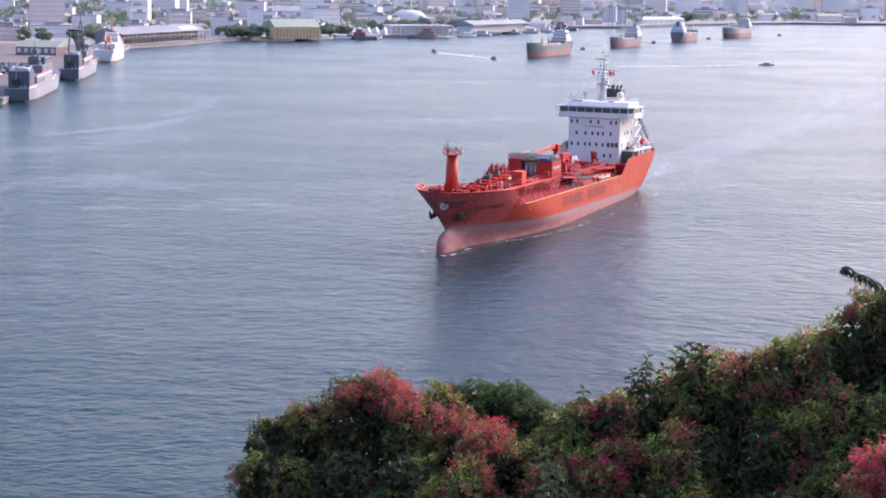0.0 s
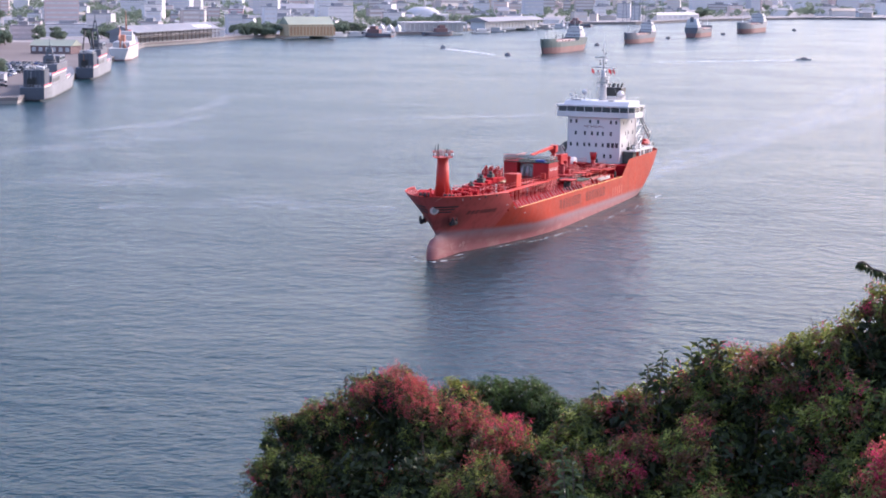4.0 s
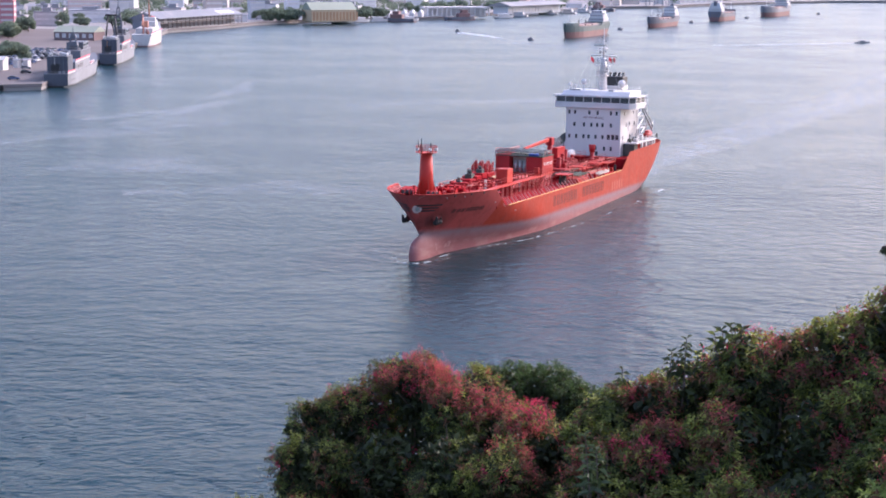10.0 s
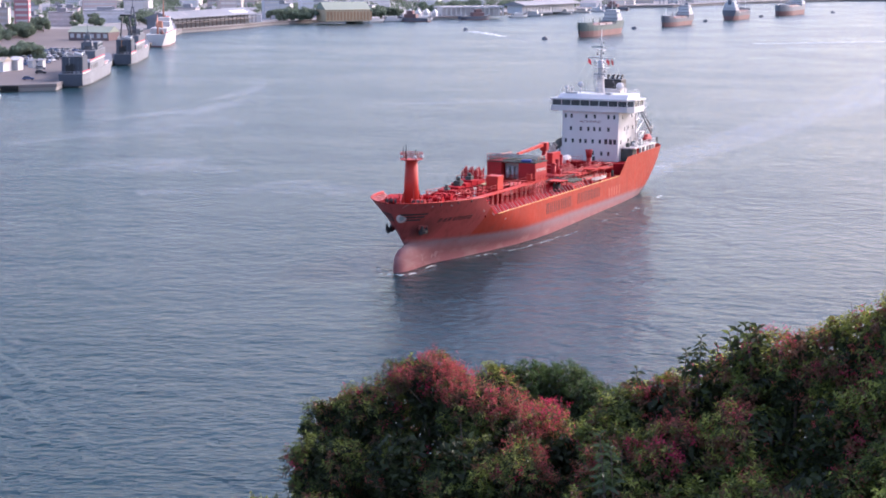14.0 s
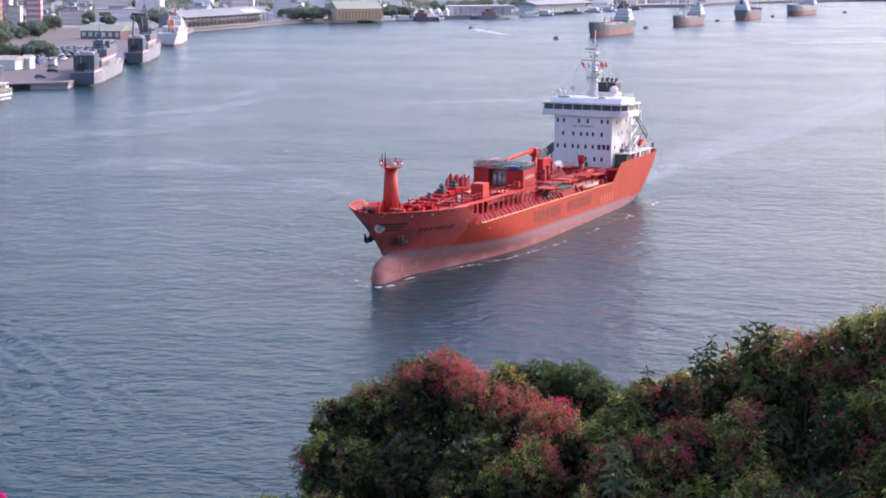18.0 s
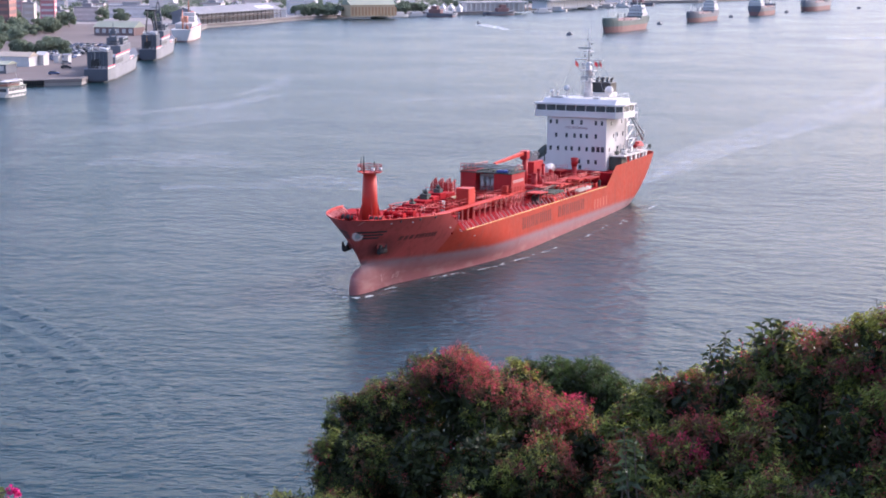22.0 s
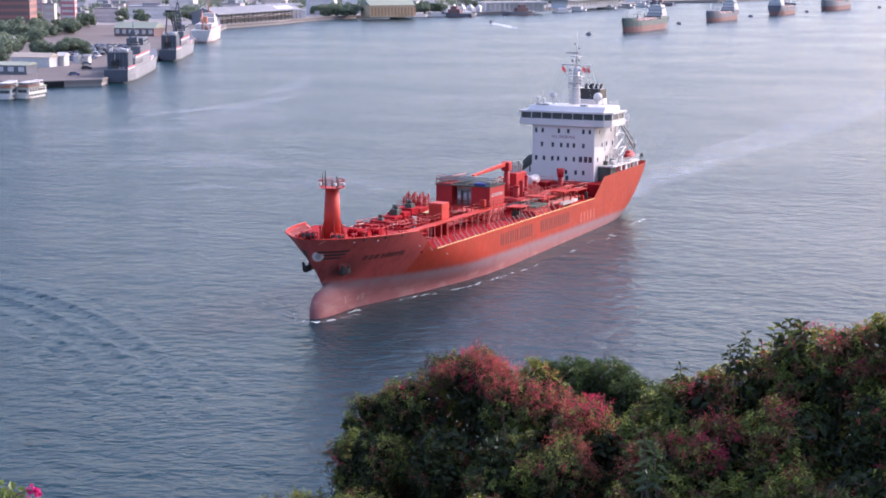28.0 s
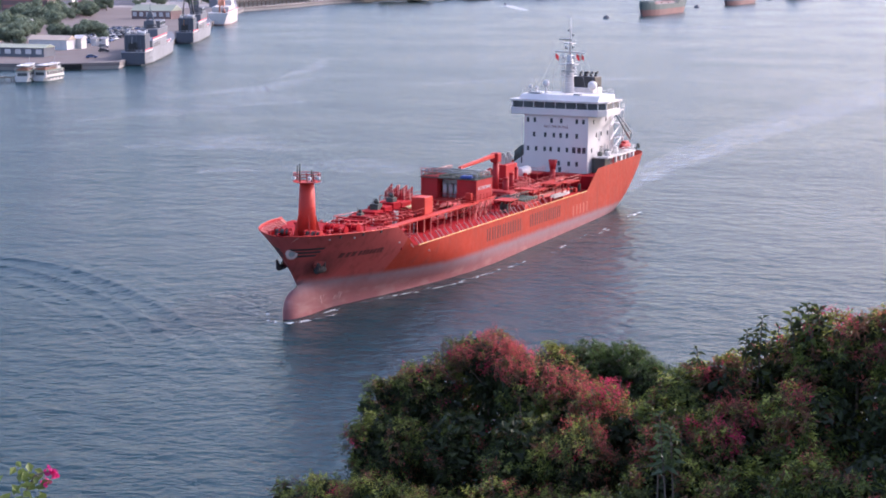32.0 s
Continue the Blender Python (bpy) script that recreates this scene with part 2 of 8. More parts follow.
def tube(bm, a, b, r0, r1=None, seg=8, caps=True, slot=0):
    """A straight tube or tapered post from a to b."""
    a, b = Vector(a), Vector(b)
    r1 = r0 if r1 is None else r1
    q = (b - a).to_track_quat("Z", "Y")
    rings = []
    for p, r in ((a, r0), (b, r1)):
        rings.append([bm.verts.new(p + q @ Vector((r * math.cos(k * math.tau / seg), r * math.sin(k * math.tau / seg), 0))) for k in range(seg)])
    for k in range(seg):
        f = bm.faces.new((rings[0][k], rings[0][(k + 1) % seg], rings[1][(k + 1) % seg], rings[1][k]))
        f.material_index, f.smooth = slot, seg > 6
    if caps:
        bm.faces.new(rings[0][::-1]).material_index = slot
        bm.faces.new(rings[1]).material_index = slot


def pipe(bm, pts, r, seg=6):
    for a, b in zip(pts, pts[1:]):
        tube(bm, a, b, r, seg=seg)


def bent(bm, pts, r, seg=6):
    """One continuous tube along a bent line."""
    pts = [Vector(p) for p in pts]
    rings = []
    for i, p in enumerate(pts):
        q = (pts[min(i + 1, len(pts) - 1)] - pts[max(i - 1, 0)]).to_track_quat("Z", "Y")
        rings.append([bm.verts.new(p + q @ Vector((r * math.cos(k * math.tau / seg), r * math.sin(k * math.tau / seg), 0))) for k in range(seg)])
    for a, b in zip(rings, rings[1:]):
        for k in range(seg):
            bm.faces.new((a[k], a[(k + 1) % seg], b[(k + 1) % seg], b[k])).smooth = True
    bm.faces.new(rings[0][::-1]), bm.faces.new(rings[-1])


def ball(bm, c, r, seg=12, rings=8, squash=(1, 1, 1)):
    m = Matrix.Translation(c) @ Matrix.Diagonal((r * squash[0], r * squash[1], r * squash[2], 1))
    for v in bmesh.ops.create_uvsphere(bm, u_segments=seg, v_segments=rings, radius=1, matrix=m)["verts"]:
        for f in v.link_faces:
            f.smooth = True


def prism(bm, outline, axis, lo, hi, slot=0):
    """A flat outline drawn out along one axis (0, 1 or 2)."""
    def at(p, w):
        q = list(p)
        q.insert(axis, w)
        return bm.verts.new(q)
    a, b = [at(p, lo) for p in outline], [at(p, hi) for p in outline]
    n = len(outline)
    for k in range(n):
        bm.faces.new((a[k], a[(k + 1) % n], b[(k + 1) % n], b[k])).material_index = slot
    bm.faces.new(a[::-1]).material_index = slot
    bm.faces.new(b).material_index = slot


def rail(bm, pts, height=1.0, step=1.5, r=0.03, bars=2, seg=4):
    """Open guard rail along a line of deck points."""
    for a, b in zip(pts, pts[1:]):
        a, b = Vector(a), Vector(b)
        n = max(1, round((b - a).length / step))
        for k in range(n + 1):
            p = a.lerp(b, k / n)
            tube(bm, p, p + Vector((0, 0, height)), r, seg=seg, caps=False)
        for k in range(bars):
            up = Vector((0, 0, height * (k + 1) / bars))
            tube(bm, a + up, b + up, r, seg=seg, caps=False)


def islands(bm):
    """The separate pieces of a bmesh, as new bmeshes; shapes whose bounds touch stay together."""
    seen, groups = set(), []
    for f in bm.faces:
        if f in seen:
            continue
        stack, faces = [f], []
        seen.add(f)
        while stack:
            g = stack.pop()
            faces.append(g)
            for v in g.verts:
                for h in v.link_faces:
                    if h not in seen:
                        seen.add(h)
                        stack.append(h)
        co = np.array([v.co for g in faces for v in g.verts])
        groups.append([faces, co.min(0) - 0.01, co.max(0) + 0.01])
    merged = True
    while merged:
        merged = False
        for i in range(len(groups)):
            for j in range(len(groups) - 1, i, -1):
                a, b = groups[i], groups[j]
                if (a[1] <= b[2]).all() and (b[1] <= a[2]).all():
                    groups[i] = [a[0] + b[0], np.minimum(a[1], b[1]), np.maximum(a[2], b[2])]
                    del groups[j]
                    merged = True
    for faces, lo, hi in groups:
        out = bmesh.new()
        twin = {}
        for f in faces:
            for v in f.verts:
                if v not in twin:
                    twin[v] = out.verts.new(v.co)
            g = out.faces.new([twin[v] for v in f.verts])
            g.smooth, g.material_index = f.smooth, f.material_index
        yield out


def part(name, bm, mats, parent=None, label="", bevel=0.0, split=False):
    """Links a bmesh as one mesh object under its thing or part, or each of its separate pieces as one."""
    if split:
        for piece in islands(bm):
            ob = part(name, piece, mats, parent, label, bevel)
        bm.free()
        return ob
    if bevel:
        bmesh.ops.bevel(bm, geom=bm.edges[:], offset=bevel, segments=1, affect="EDGES", clamp_overlap=True)
    bmesh.ops.recalc_face_normals(bm, faces=bm.faces[:])
    me = bpy.data.meshes.new(name)
    bm.to_mesh(me)
    bm.free()
    for m in mats if isinstance(mats, (list, tuple)) else [mats]:
        me.materials.append(m)
    ob = new(name, me)
    ob.parent = parent
    if label:
        ob["label"] = label
    return ob


def boxes(name, rows, mats, parent=None, label="", bevel=0.0, split=False):
    bm = bmesh.new()
    for row in rows:
        box(bm, *row)
    return part(name, bm, mats, parent, label, bevel, split)


def thing(name, label, category, m=None, group="", kind=""):
    ob = new(name)
    ob.empty_display_size = 0.5
    if m is not None:
        ob.matrix_world = m
    return tagged(ob, label, category, group, kind)


def lettering(name, text, size, m, mat, parent, label=""):
    """Painted words as a thin raised mesh."""
    cu = bpy.data.curves.new(name, "FONT")
    cu.body, cu.size, cu.extrude, cu.align_x, cu.align_y = text, size, 0.01, "CENTER", "CENTER"
    tmp = bpy.data.objects.new(name, cu)
    me = bpy.data.meshes.new_from_object(tmp)
    bpy.data.objects.remove(tmp)
    me.materials.clear()
    me.materials.append(mat)
    ob = new(name, me)
    ob.parent = parent
    ob.matrix_local = m
    if label:
        ob["label"] = label
    return ob


def unit(name, parent, label=""):
    """A part made of several pieces: an empty that holds them."""
    ob = new(name)
    ob.parent = parent
    if label:
        ob["label"] = label
    return ob

# ---- water and land ----
bm = bmesh.new()
bmesh.ops.create_grid(bm, x_segments=8, y_segments=8, size=4500)
water = tagged(part("water", bm, WATER), "rippled blue-grey harbour water with pale slicks", "water", kind="structure")

# ---- the tanker: x forward from the stern, y to port, z up from the waterline amidships ----
BEAM = 9.2


def hull_top(x):
    """Height of the hull's upper edge along the ship: poop, low main deck, raised forecastle."""
    pts = ((-5, 10.3), (21.5, 9.8), (27, 6.35), (95.5, 6.35), (101.5, 9.7), (112, 9.9), (121, 9.9))
    for (a, za), (b, zb) in zip(pts, pts[1:]):
        if x <= b:
            return za + (zb - za) * (x - a) / (b - a)
    return pts[-1][1]


def stem(z):
    """Where the bow ends at a height: a rounded bulb low down, a neck, then raked and flared above."""
    if z >= 2.6:
        return 113.2 + 5.1 * ((z - 2.6) / 7.8) ** 0.9
    return 113.2 + 3.4 * max(0.0, 1 - abs((z + 0.8) / 3.4) ** 3) ** 0.45


def counter(z):
    """Where the stern ends at a height: a long raked overhang."""
    return max(-8.6, min(8.5, -8.6 + 1.05 * (10.2 - z)))


def half_breadth(x, z):
    x1 = 113.2 if z < 2.6 else stem(z)
    f = min(1.0, max(0.0, z / 10.0))
    x0 = 70.0 + 28.0 * f
    w = 1.0
    if x > x0:
        u = min(1.0, (x - x0) / (x1 - x0))
        w = (1 - u ** (1.5 + 0.8 * f)) ** (1.1 - 0.51 * f)
    if x < 30:
        end = counter(z)
        u = min(1.0, max(0.0, (30 - x) / (30 - end)))
        low = min(1.0, max(0.0, z / 8.0))
        w = min(w, (1 - u ** (3.0 + 17.0 * low)) ** (0.6 - 0.25 * low))
    if z < -2:
        w *= 1 - 0.12 * (-2 - z)
    w *= BEAM
    if x > 104 and z < 3.0:
        # the bulb swells out of the fine entry
        tip = stem(min(z, 2.59))
        side = 1.35 * math.sqrt(max(0.0, 1 - ((min(z, 2.6) + 0.8) / 3.4) ** 2)) + 0.22
        v = max(0.0, (x - 108.0) / max(0.5, tip - 108.0))
        w = max(w, side * math.sqrt(max(0.0, 1 - v ** 2.6)) * min(1.0, (x - 104) / 5.0))
    return max(0.0, w)


def hull_shell():
    bm = bmesh.new()
    xs = [-8.6, -8.5, -8.2, -7.7, -7.0, -6.0, -5.0, -4.2, -3.2, -2.2, -0.8, 0.5, 2.5, 4, 6, 8, 10, 13, 16, 19, 21.5, 24.2, 27, 32, 38, 45, 52, 60, 68, 76, 82, 86, 90, 93, 95.5, 98.5, 101.5, 104, 106.5, 109, 111, 112.5, 113.6, 114.6, 115.5, 116.2, 116.6, 116.9, 117.5, 118.2, 118.8, 119.4]
    lows = (-5.5, -4.4, -3.2, -2.0, -1.0, 0.0, 0.8, 1.5, 2.1, 2.6, 3.0, 3.5)
    grid = {1: [], -1: []}
    for x in xs:
        top = hull_top(x)
        zs = [*lows] + [3.5 + (top - 3.5) * k / 6 for k in range(1, 7)]
        for side in (1, -1):
            row = []
            for z in zs:
                xx = max(counter(z), min(x, stem(z)))
                row.append(bm.verts.new((xx, side * half_breadth(xx, z), z)))
            grid[side].append(row)
    for side in (1, -1):
        for i in range(len(xs) - 1):
            for j in range(len(lows) + 5):
                quad = [grid[side][i][j], grid[side][i + 1][j], grid[side][i + 1][j + 1], grid[side][i][j + 1]]
                bm.faces.new(quad if side < 0 else quad[::-1]).smooth = True
    bmesh.ops.remove_doubles(bm, verts=bm.verts[:], dist=0.02)
    bmesh.ops.dissolve_degenerate(bm, dist=0.01, edges=bm.edges[:])
    return bm


def deck_sheet(x0, x1, z, inset=0.12, step=2.0):
    """A deck fitted between the hull's sides, 0.1 m thick."""
    bm = bmesh.new()
    n = max(2, int((x1 - x0) / step))
    rows = []
    for k in range(n + 1):
        x = x0 + (x1 - x0) * k / n
        w = max(0.05, half_breadth(min(x, stem(z) - 0.1), z) - inset)
        rows.append([bm.verts.new((x, s * w, zz)) for s, zz in ((-1, z - 0.1), (1, z - 0.1), (1, z), (-1, z))])
    for a, b in zip(rows, rows[1:]):
        for k in range(4):
            bm.faces.new((a[k], a[(k + 1) % 4], b[(k + 1) % 4], b[k]))
    bm.faces.new(rows[0])
    bm.faces.new(rows[-1][::-1])
    return bm


tanker = thing("tanker_ship", "orange-red chemical tanker with white bridge house, under way", "ship")
hull = part("hull", hull_shell(), HULL, tanker, "orange hull with faded pink boot topping and bulbous bow")
part("main_deck", deck_sheet(22, 100, 6.1), DECK_RED, tanker, "dark red main deck")
part("poop_deck", deck_sheet(-6.0, 22.5, 8.3), DECK_RED, tanker)
part("forecastle_deck", deck_sheet(98.5, 116.6, 9.0), DECK_RED, tanker)
boxes("poop_bulkhead", [(22.2, 22.4, -9.0, 9.0, 6.1, 8.4)], DECK_RED, tanker)
boxes("forecastle_bulkhead", [(98.4, 98.6, -8.2, 8.2, 6.1, 9.05)], DECK_RED, tanker)


def hull_patch(name, x0, x1, z0, z1, mat, label="", side=1, n=6, lift=0.03, lean=0.0):
    """A painted patch that follows the hull plating."""
    bm = bmesh.new()
    rows = []
    for k in range(n + 1):
        x = x0 + (x1 - x0) * k / n
        row = []
        for z in (z0, z1):
            xx = x + lean * (z - z0)
            row.append([bm.verts.new((xx, side * (half_breadth(xx, z) + d), z)) for d in (lift, -0.05)])
        rows.append(row)
    for a, b in zip(rows, rows[1:]):
        bm.faces.new((a[0][0], b[0][0], b[1][0], a[1][0]))
        bm.faces.new((a[0][1], b[0][1], b[0][0], a[0][0]))
        bm.faces.new((a[1][0], b[1][0], b[1][1], a[1][1]))
    for r in (rows[0], rows[-1]):
        bm.faces.new((r[0][0], r[1][0], r[1][1], r[0][1]))
    return part(name, bm, mat, hull, label)


MARK = material("dark_red_lettering_paint", (0.13, 0.024, 0.022), 0.7)
PALE_MARK = material("pale_scuffed_paint", (0.50, 0.37, 0.35), 0.7, dirt=(0.42, 0.16, 0.13), dirt_size=0.5, dirt_amount=0.9)
SCUFF = material("pale_pink_scuffed_paint", (0.42, 0.22, 0.20), 0.7, dirt=(0.34, 0.11, 0.10), dirt_size=0.4, dirt_amount=0.9)
STREAK_MARK = material("chalky_orange_streak", (0.46, 0.115, 0.080), 0.7, dirt=(0.5, 0.06, 0.03), dirt_size=0.7, dirt_amount=0.9)
# owner's name along the side and the ship's name at the bow, as plain bars
for k in range(7):
    for x in (71.2 - 2.05 * k, 53.6 - 2.05 * k):
        hull_patch("name_bar", x, x - 0.45, 3.55, 5.5, MARK, n=1)
        hull_patch("name_bar", x - 0.95, x - 1.35, 3.55, 5.5, MARK, n=1)
for k in range(3):
    hull_patch("bow_name_bar", 110.0 - 0.95 * k, 109.4 - 0.95 * k, 6.3, 7.0, MARK, n=1)
for k in range(7):
    hull_patch("bow_name_bar", 107.0 - 0.64 * k, 106.6 - 0.64 * k, 6.3, 7.0, MARK, n=1)
for k, b in enumerate((113.1, 113.25, 113.45)):
    for side in (1, -1):
        z = 8.0 - 0.48 * k
        hull_patch("bow_stripe", stem(z) - 0.22, b, z - 0.13, z + 0.15, BLACK, n=12, side=side)
for a, wd, c, d in ((109.6, 0.35, -0.1, 0.9), (108.9, 0.3, 0.1, 1.1), (108.3, 0.4, -0.1, 0.7), (107.3, 0.3, 0.1, 0.9), (106.7, 0.5, 0.0, 0.6), (106.0, 0.25, 0.1, 1.0), (105.6, 0.3, 0.0, 0.9)):
    hull_patch("draught_mark", a, a - wd, c, d, SCUFF, n=1)
for k in range(5):
    hull_patch("fender_streak", 34.0 - 1.7 * k, 33.4 - 1.7 * k, 2.9, 4.6, STREAK_MARK, n=1)

# emblem disc across the stem
at, out = Vector((stem(7.5) - 0.5, half_breadth(stem(7.5) - 0.5, 7.5) * 0.75, 7.5)), Vector((0.72, 0.66, -0.40)).normalized()
bm = bmesh.new()
tube(bm, at - out * 0.5, at + out * 0.2, 0.8, seg=24)
part("emblem_disc", bm, PALE_MARK, hull, "plain pale emblem disc")
bm = bmesh.new()
tube(bm, at + out * 0.15, at + out * 0.24, 0.45, seg=6)
part("emblem_mark", bm, GREY, hull)

# anchors in their pockets
IRON = material("rusty_anchor_iron", (0.05, 0.042, 0.042), 0.85, vary=0.3, dirt=(0.09, 0.05, 0.04), dirt_size=0.5, gloss=0.15)
for side in (1, -1):
    yb = half_breadth(112.2, 5.4)
    bm = bmesh.new()
    tube(bm, (111.4, side * (yb - 1.0), 6.1), (112.2, side * (yb + 0.45), 5.7), 1.05, 0.85, 14)
    part("hawse_bolster", bm, HULL, hull)
    bm = bmesh.new()
    tube(bm, (112.0, side * (yb + 0.2), 5.8), (112.4, side * (yb + 0.6), 5.0), 0.3, 0.26, 8)
    tube(bm, (111.4, side * (yb + 0.68), 4.95), (113.2, side * (yb + 0.5), 4.95), 0.44, 0.44, 8)
    for dx in (-0.8, 0.8):
        tube(bm, (112.3 + dx, side * (yb + 0.62), 4.9), (112.3 + dx * 1.2, side * (yb + 0.8), 6.0), 0.38, 0.14, 6)
    part("anchor", bm, IRON, hull, "dark stockless anchor hung at the bow")

# dark red lining of the bow bulwark, and its stays
for side in (1, -1):
    bm = bmesh.new()
    rows = []
    for x in (102.0, 104.0, 106.5, 109.0, 111.0, 112.5, 113.8, 115.0, 115.9, 116.5):
        zt = hull_top(x) - 0.06
        rows.append([bm.verts.new((x, side * max(0.05, half_breadth(x, z) - d), z)) for z, d in ((9.0, 0.24), (zt, 0.16), (zt, 0.08), (9.0, 0.16))])
    for p, q in zip(rows, rows[1:]):
        for k in range(4):
            bm.faces.new((p[k], p[(k + 1) % 4], q[(k + 1) % 4], q[k]))
    bm.faces.new(rows[0]), bm.faces.new(rows[-1][::-1])
    part("bulwark_lining", bm, DECK_RED, tanker)
bm = bmesh.new()
for side in (1, -1):
    for k in range(15):
        x = 102.6 + k * 1.02
        w = half_breadth(x, 10.0) - 0.34
        zt = hull_top(x) - 0.1
        if w > 1.0:
            foot = half_breadth(x, 9.0) - 0.4
            prism(bm, ((side * foot, 9.0), (side * (foot - 0.75), 9.0), (side * (w - 0.15), zt), (side * w, zt)), 0, x, x + 0.16)
part("bulwark_stay", bm, PINK_RAIL, tanker, "pale pink bulwark stay", split=True)
for side in (1, -1):
    bm = bmesh.new()
    bent(bm, [(x, side * (half_breadth(x, hull_top(x)) - 0.02), hull_top(x) + 0.04) for x in (101.5, 104, 107, 110, 112.5, 114.3, 115.6, 116.7, 117.4, 117.9)], 0.1)
    part("bow_rail", bm, FIT_ORANGE, tanker)
bm = bmesh.new()
for side in (1, -1):
    pipe(bm, [(27.2, side * 9.2, 6.4), (95.3, side * 9.15, 6.4)], 0.09)
part("gunwale_bar", bm, YELLOW, tanker, "yellow-edged gunwale bar", split=True)

DARK_GEAR = material("dark_green_grey_gear", (0.075, 0.085, 0.075), 0.7, vary=0.3, dirt=(0.12, 0.06, 0.04), dirt_size=0.6, gloss=0.2)
# foremast
foremast = unit("foremast", tanker)
bm = bmesh.new()
tube(bm, (110.6, 0, 9.0), (110.6, 0, 16.15), 1.28, 0.95, 28)
part("mast_tube", bm, FIT_ORANGE, foremast)
bm = bmesh.new()
for a in (0.7, 2.3, 4.0, 5.6):
    c, s = math.cos(a), math.sin(a)
    prism(bm, ((1.1, 9.0), (1.95, 9.0), (1.08, 12.2)), 1, -0.08, 0.08)
    vs = bm.verts[-6:] if hasattr(bm.verts, "ensure_lookup_table") and not bm.verts.ensure_lookup_table() else []
    for v in vs:
        v.co = Vector((110.6 + v.co.x * c - v.co.y * s, v.co.x * s + v.co.y * c, v.co.z))
part("mast_bracket", bm, FIT_ORANGE, foremast, split=True)
bm = bmesh.new()
tube(bm, (110.6, 0, 16.05), (110.6, 0, 16.3), 1.1, 1.85, 20)
part("platform", bm, FIT_ORANGE, foremast)
bm = bmesh.new()
ring = [(110.6 + 1.75 * math.cos(k * math.tau / 12), 1.75 * math.sin(k * math.tau / 12), 16.3) for k in range(13)]
rail(bm, ring, 1.05, 0.9, 0.045, 3)
part("platform_rail", bm, FIT_RED, foremast)
bm = bmesh.new()
tube(bm, (111.4, -0.6, 16.25), (111.4, -0.6, 18.7), 0.13, 0.08)
tube(bm, (110.9, 0.9, 16.25), (110.9, 0.9, 17.9), 0.12, 0.10)
tube(bm, (110.7, -1.4, 16.25), (110.7, -1.4, 18.3), 0.09, 0.07)
part("antenna", bm, DARK_GEAR, foremast, split=True)
for x, y in ((112.2, 1.3), (112.4, -0.9), (110.9, 1.9)):
    bm = bmesh.new()
    box(bm, x - 0.2, x + 0.2, y - 0.2, y + 0.2, 16.65, 17.05)
    part("mast_lamp", bm, WHITE, foremast, "white mast floodlight", bevel=0.05)

# forecastle gear
bm = bmesh.new()
for x, y in ((107.6, 3.4), (106.0, 1.2), (106.0, -2.0), (104.5, 3.6)):
    tube(bm, (x, y - 0.8, 9.6), (x, y + 0.8, 9.6), 0.42, seg=12)
    for e in (-0.85, 0.0, 0.85):
        tube(bm, (x, y + e - 0.05, 9.6), (x, y + e + 0.05, 9.6), 0.62, seg=12)
    box(bm, x - 0.8, x + 0.8, y - 1.0, y + 1.0, 9.0, 9.35)
part("mooring_winch", bm, [DECK_RED], tanker, "dark red mooring winch on the forecastle", split=True)
for side in (1, -1):
    windlass = unit("windlass", tanker, "dark red anchor windlass")
    x, y = 113.0, 2.3 * side
    boxes("windlass_bed", [(x - 1.0, x + 1.0, y - 1.2, y + 1.2, 8.98, 9.25)], DECK_RED, windlass, bevel=0.04)
    bm = bmesh.new()
    tube(bm, (x, y - 1.1, 9.75), (x, y + 1.1, 9.75), 0.34, seg=14)
    part("drum", bm, DARK_GEAR, windlass)
    for e in (-1.1, -0.3, 0.5, 1.1):
        bm = bmesh.new()
        tube(bm, (x, y + e - 0.06, 9.75), (x, y + e + 0.06, 9.75), 0.55, seg=14)
        part("drum_flange", bm, FIT_RED, windlass)
    boxes("gear_case", [(x - 0.9, x - 0.3, y - 0.3, y + 0.5, 9.2, 10.1)], FIT_RED, windlass, bevel=0.06)
    bm = bmesh.new()
    bent(bm, [(x + 0.5, y, 9.9), (x + 1.2, y + 0.4 * side, 9.5), (x + 1.6, y + 0.8 * side, 9.1)], 0.09)
    part("chain", bm, IRON, windlass)
for x, y in ((115.2, 0.0), (107.2, -3.6), (104.0, 5.2), (109.6, 4.4), (102.9, 2.2)):
    bm = bmesh.new()
    tube(bm, (x, y, 8.98), (x, y, 10.0), 0.16, 0.14, 8)
    tube(bm, (x, y, 10.0), (x, y, 10.25), 0.3, 0.22, 10)
    part("deck_vent", bm, FIT_RED, tanker)
bm = bmesh.new()
for x, y in ((112.6, 4.3), (109.0, 6.0), (105.0, 7.0), (113.5, 2.0), (102.8, 6.8), (112.6, -4.3), (108.6, 2.4)):
    for d in (-0.4, 0.4):
        tube(bm, (x + d, y, 9.0), (x + d, y, 9.75), 0.22, 0.26, 10)
    box(bm, x - 0.8, x + 0.8, y - 0.3, y + 0.3, 9.0, 9.12)
part("bollard", bm, FIT_RED, tanker, split=True)
for x in (105.5, 108.9, 112.4):
    bm = bmesh.new()
    tube(bm, (x, half_breadth(x, 9.6) - 0.05, 9.55), (x, half_breadth(x, 9.6) + 0.08, 9.5), 0.2, seg=12)
    part("fairlead", bm, BLACK, tanker)
for x, z in ((113.6, 9.3), (110.0, 9.2), (99.9, 7.3), (91.0, 5.0)):
    bm = bmesh.new()
    ball(bm, (x, half_breadth(x, z) + 0.02, z), 0.12, 8, 6)
    part("hull_lamp", bm, WHITE, tanker)

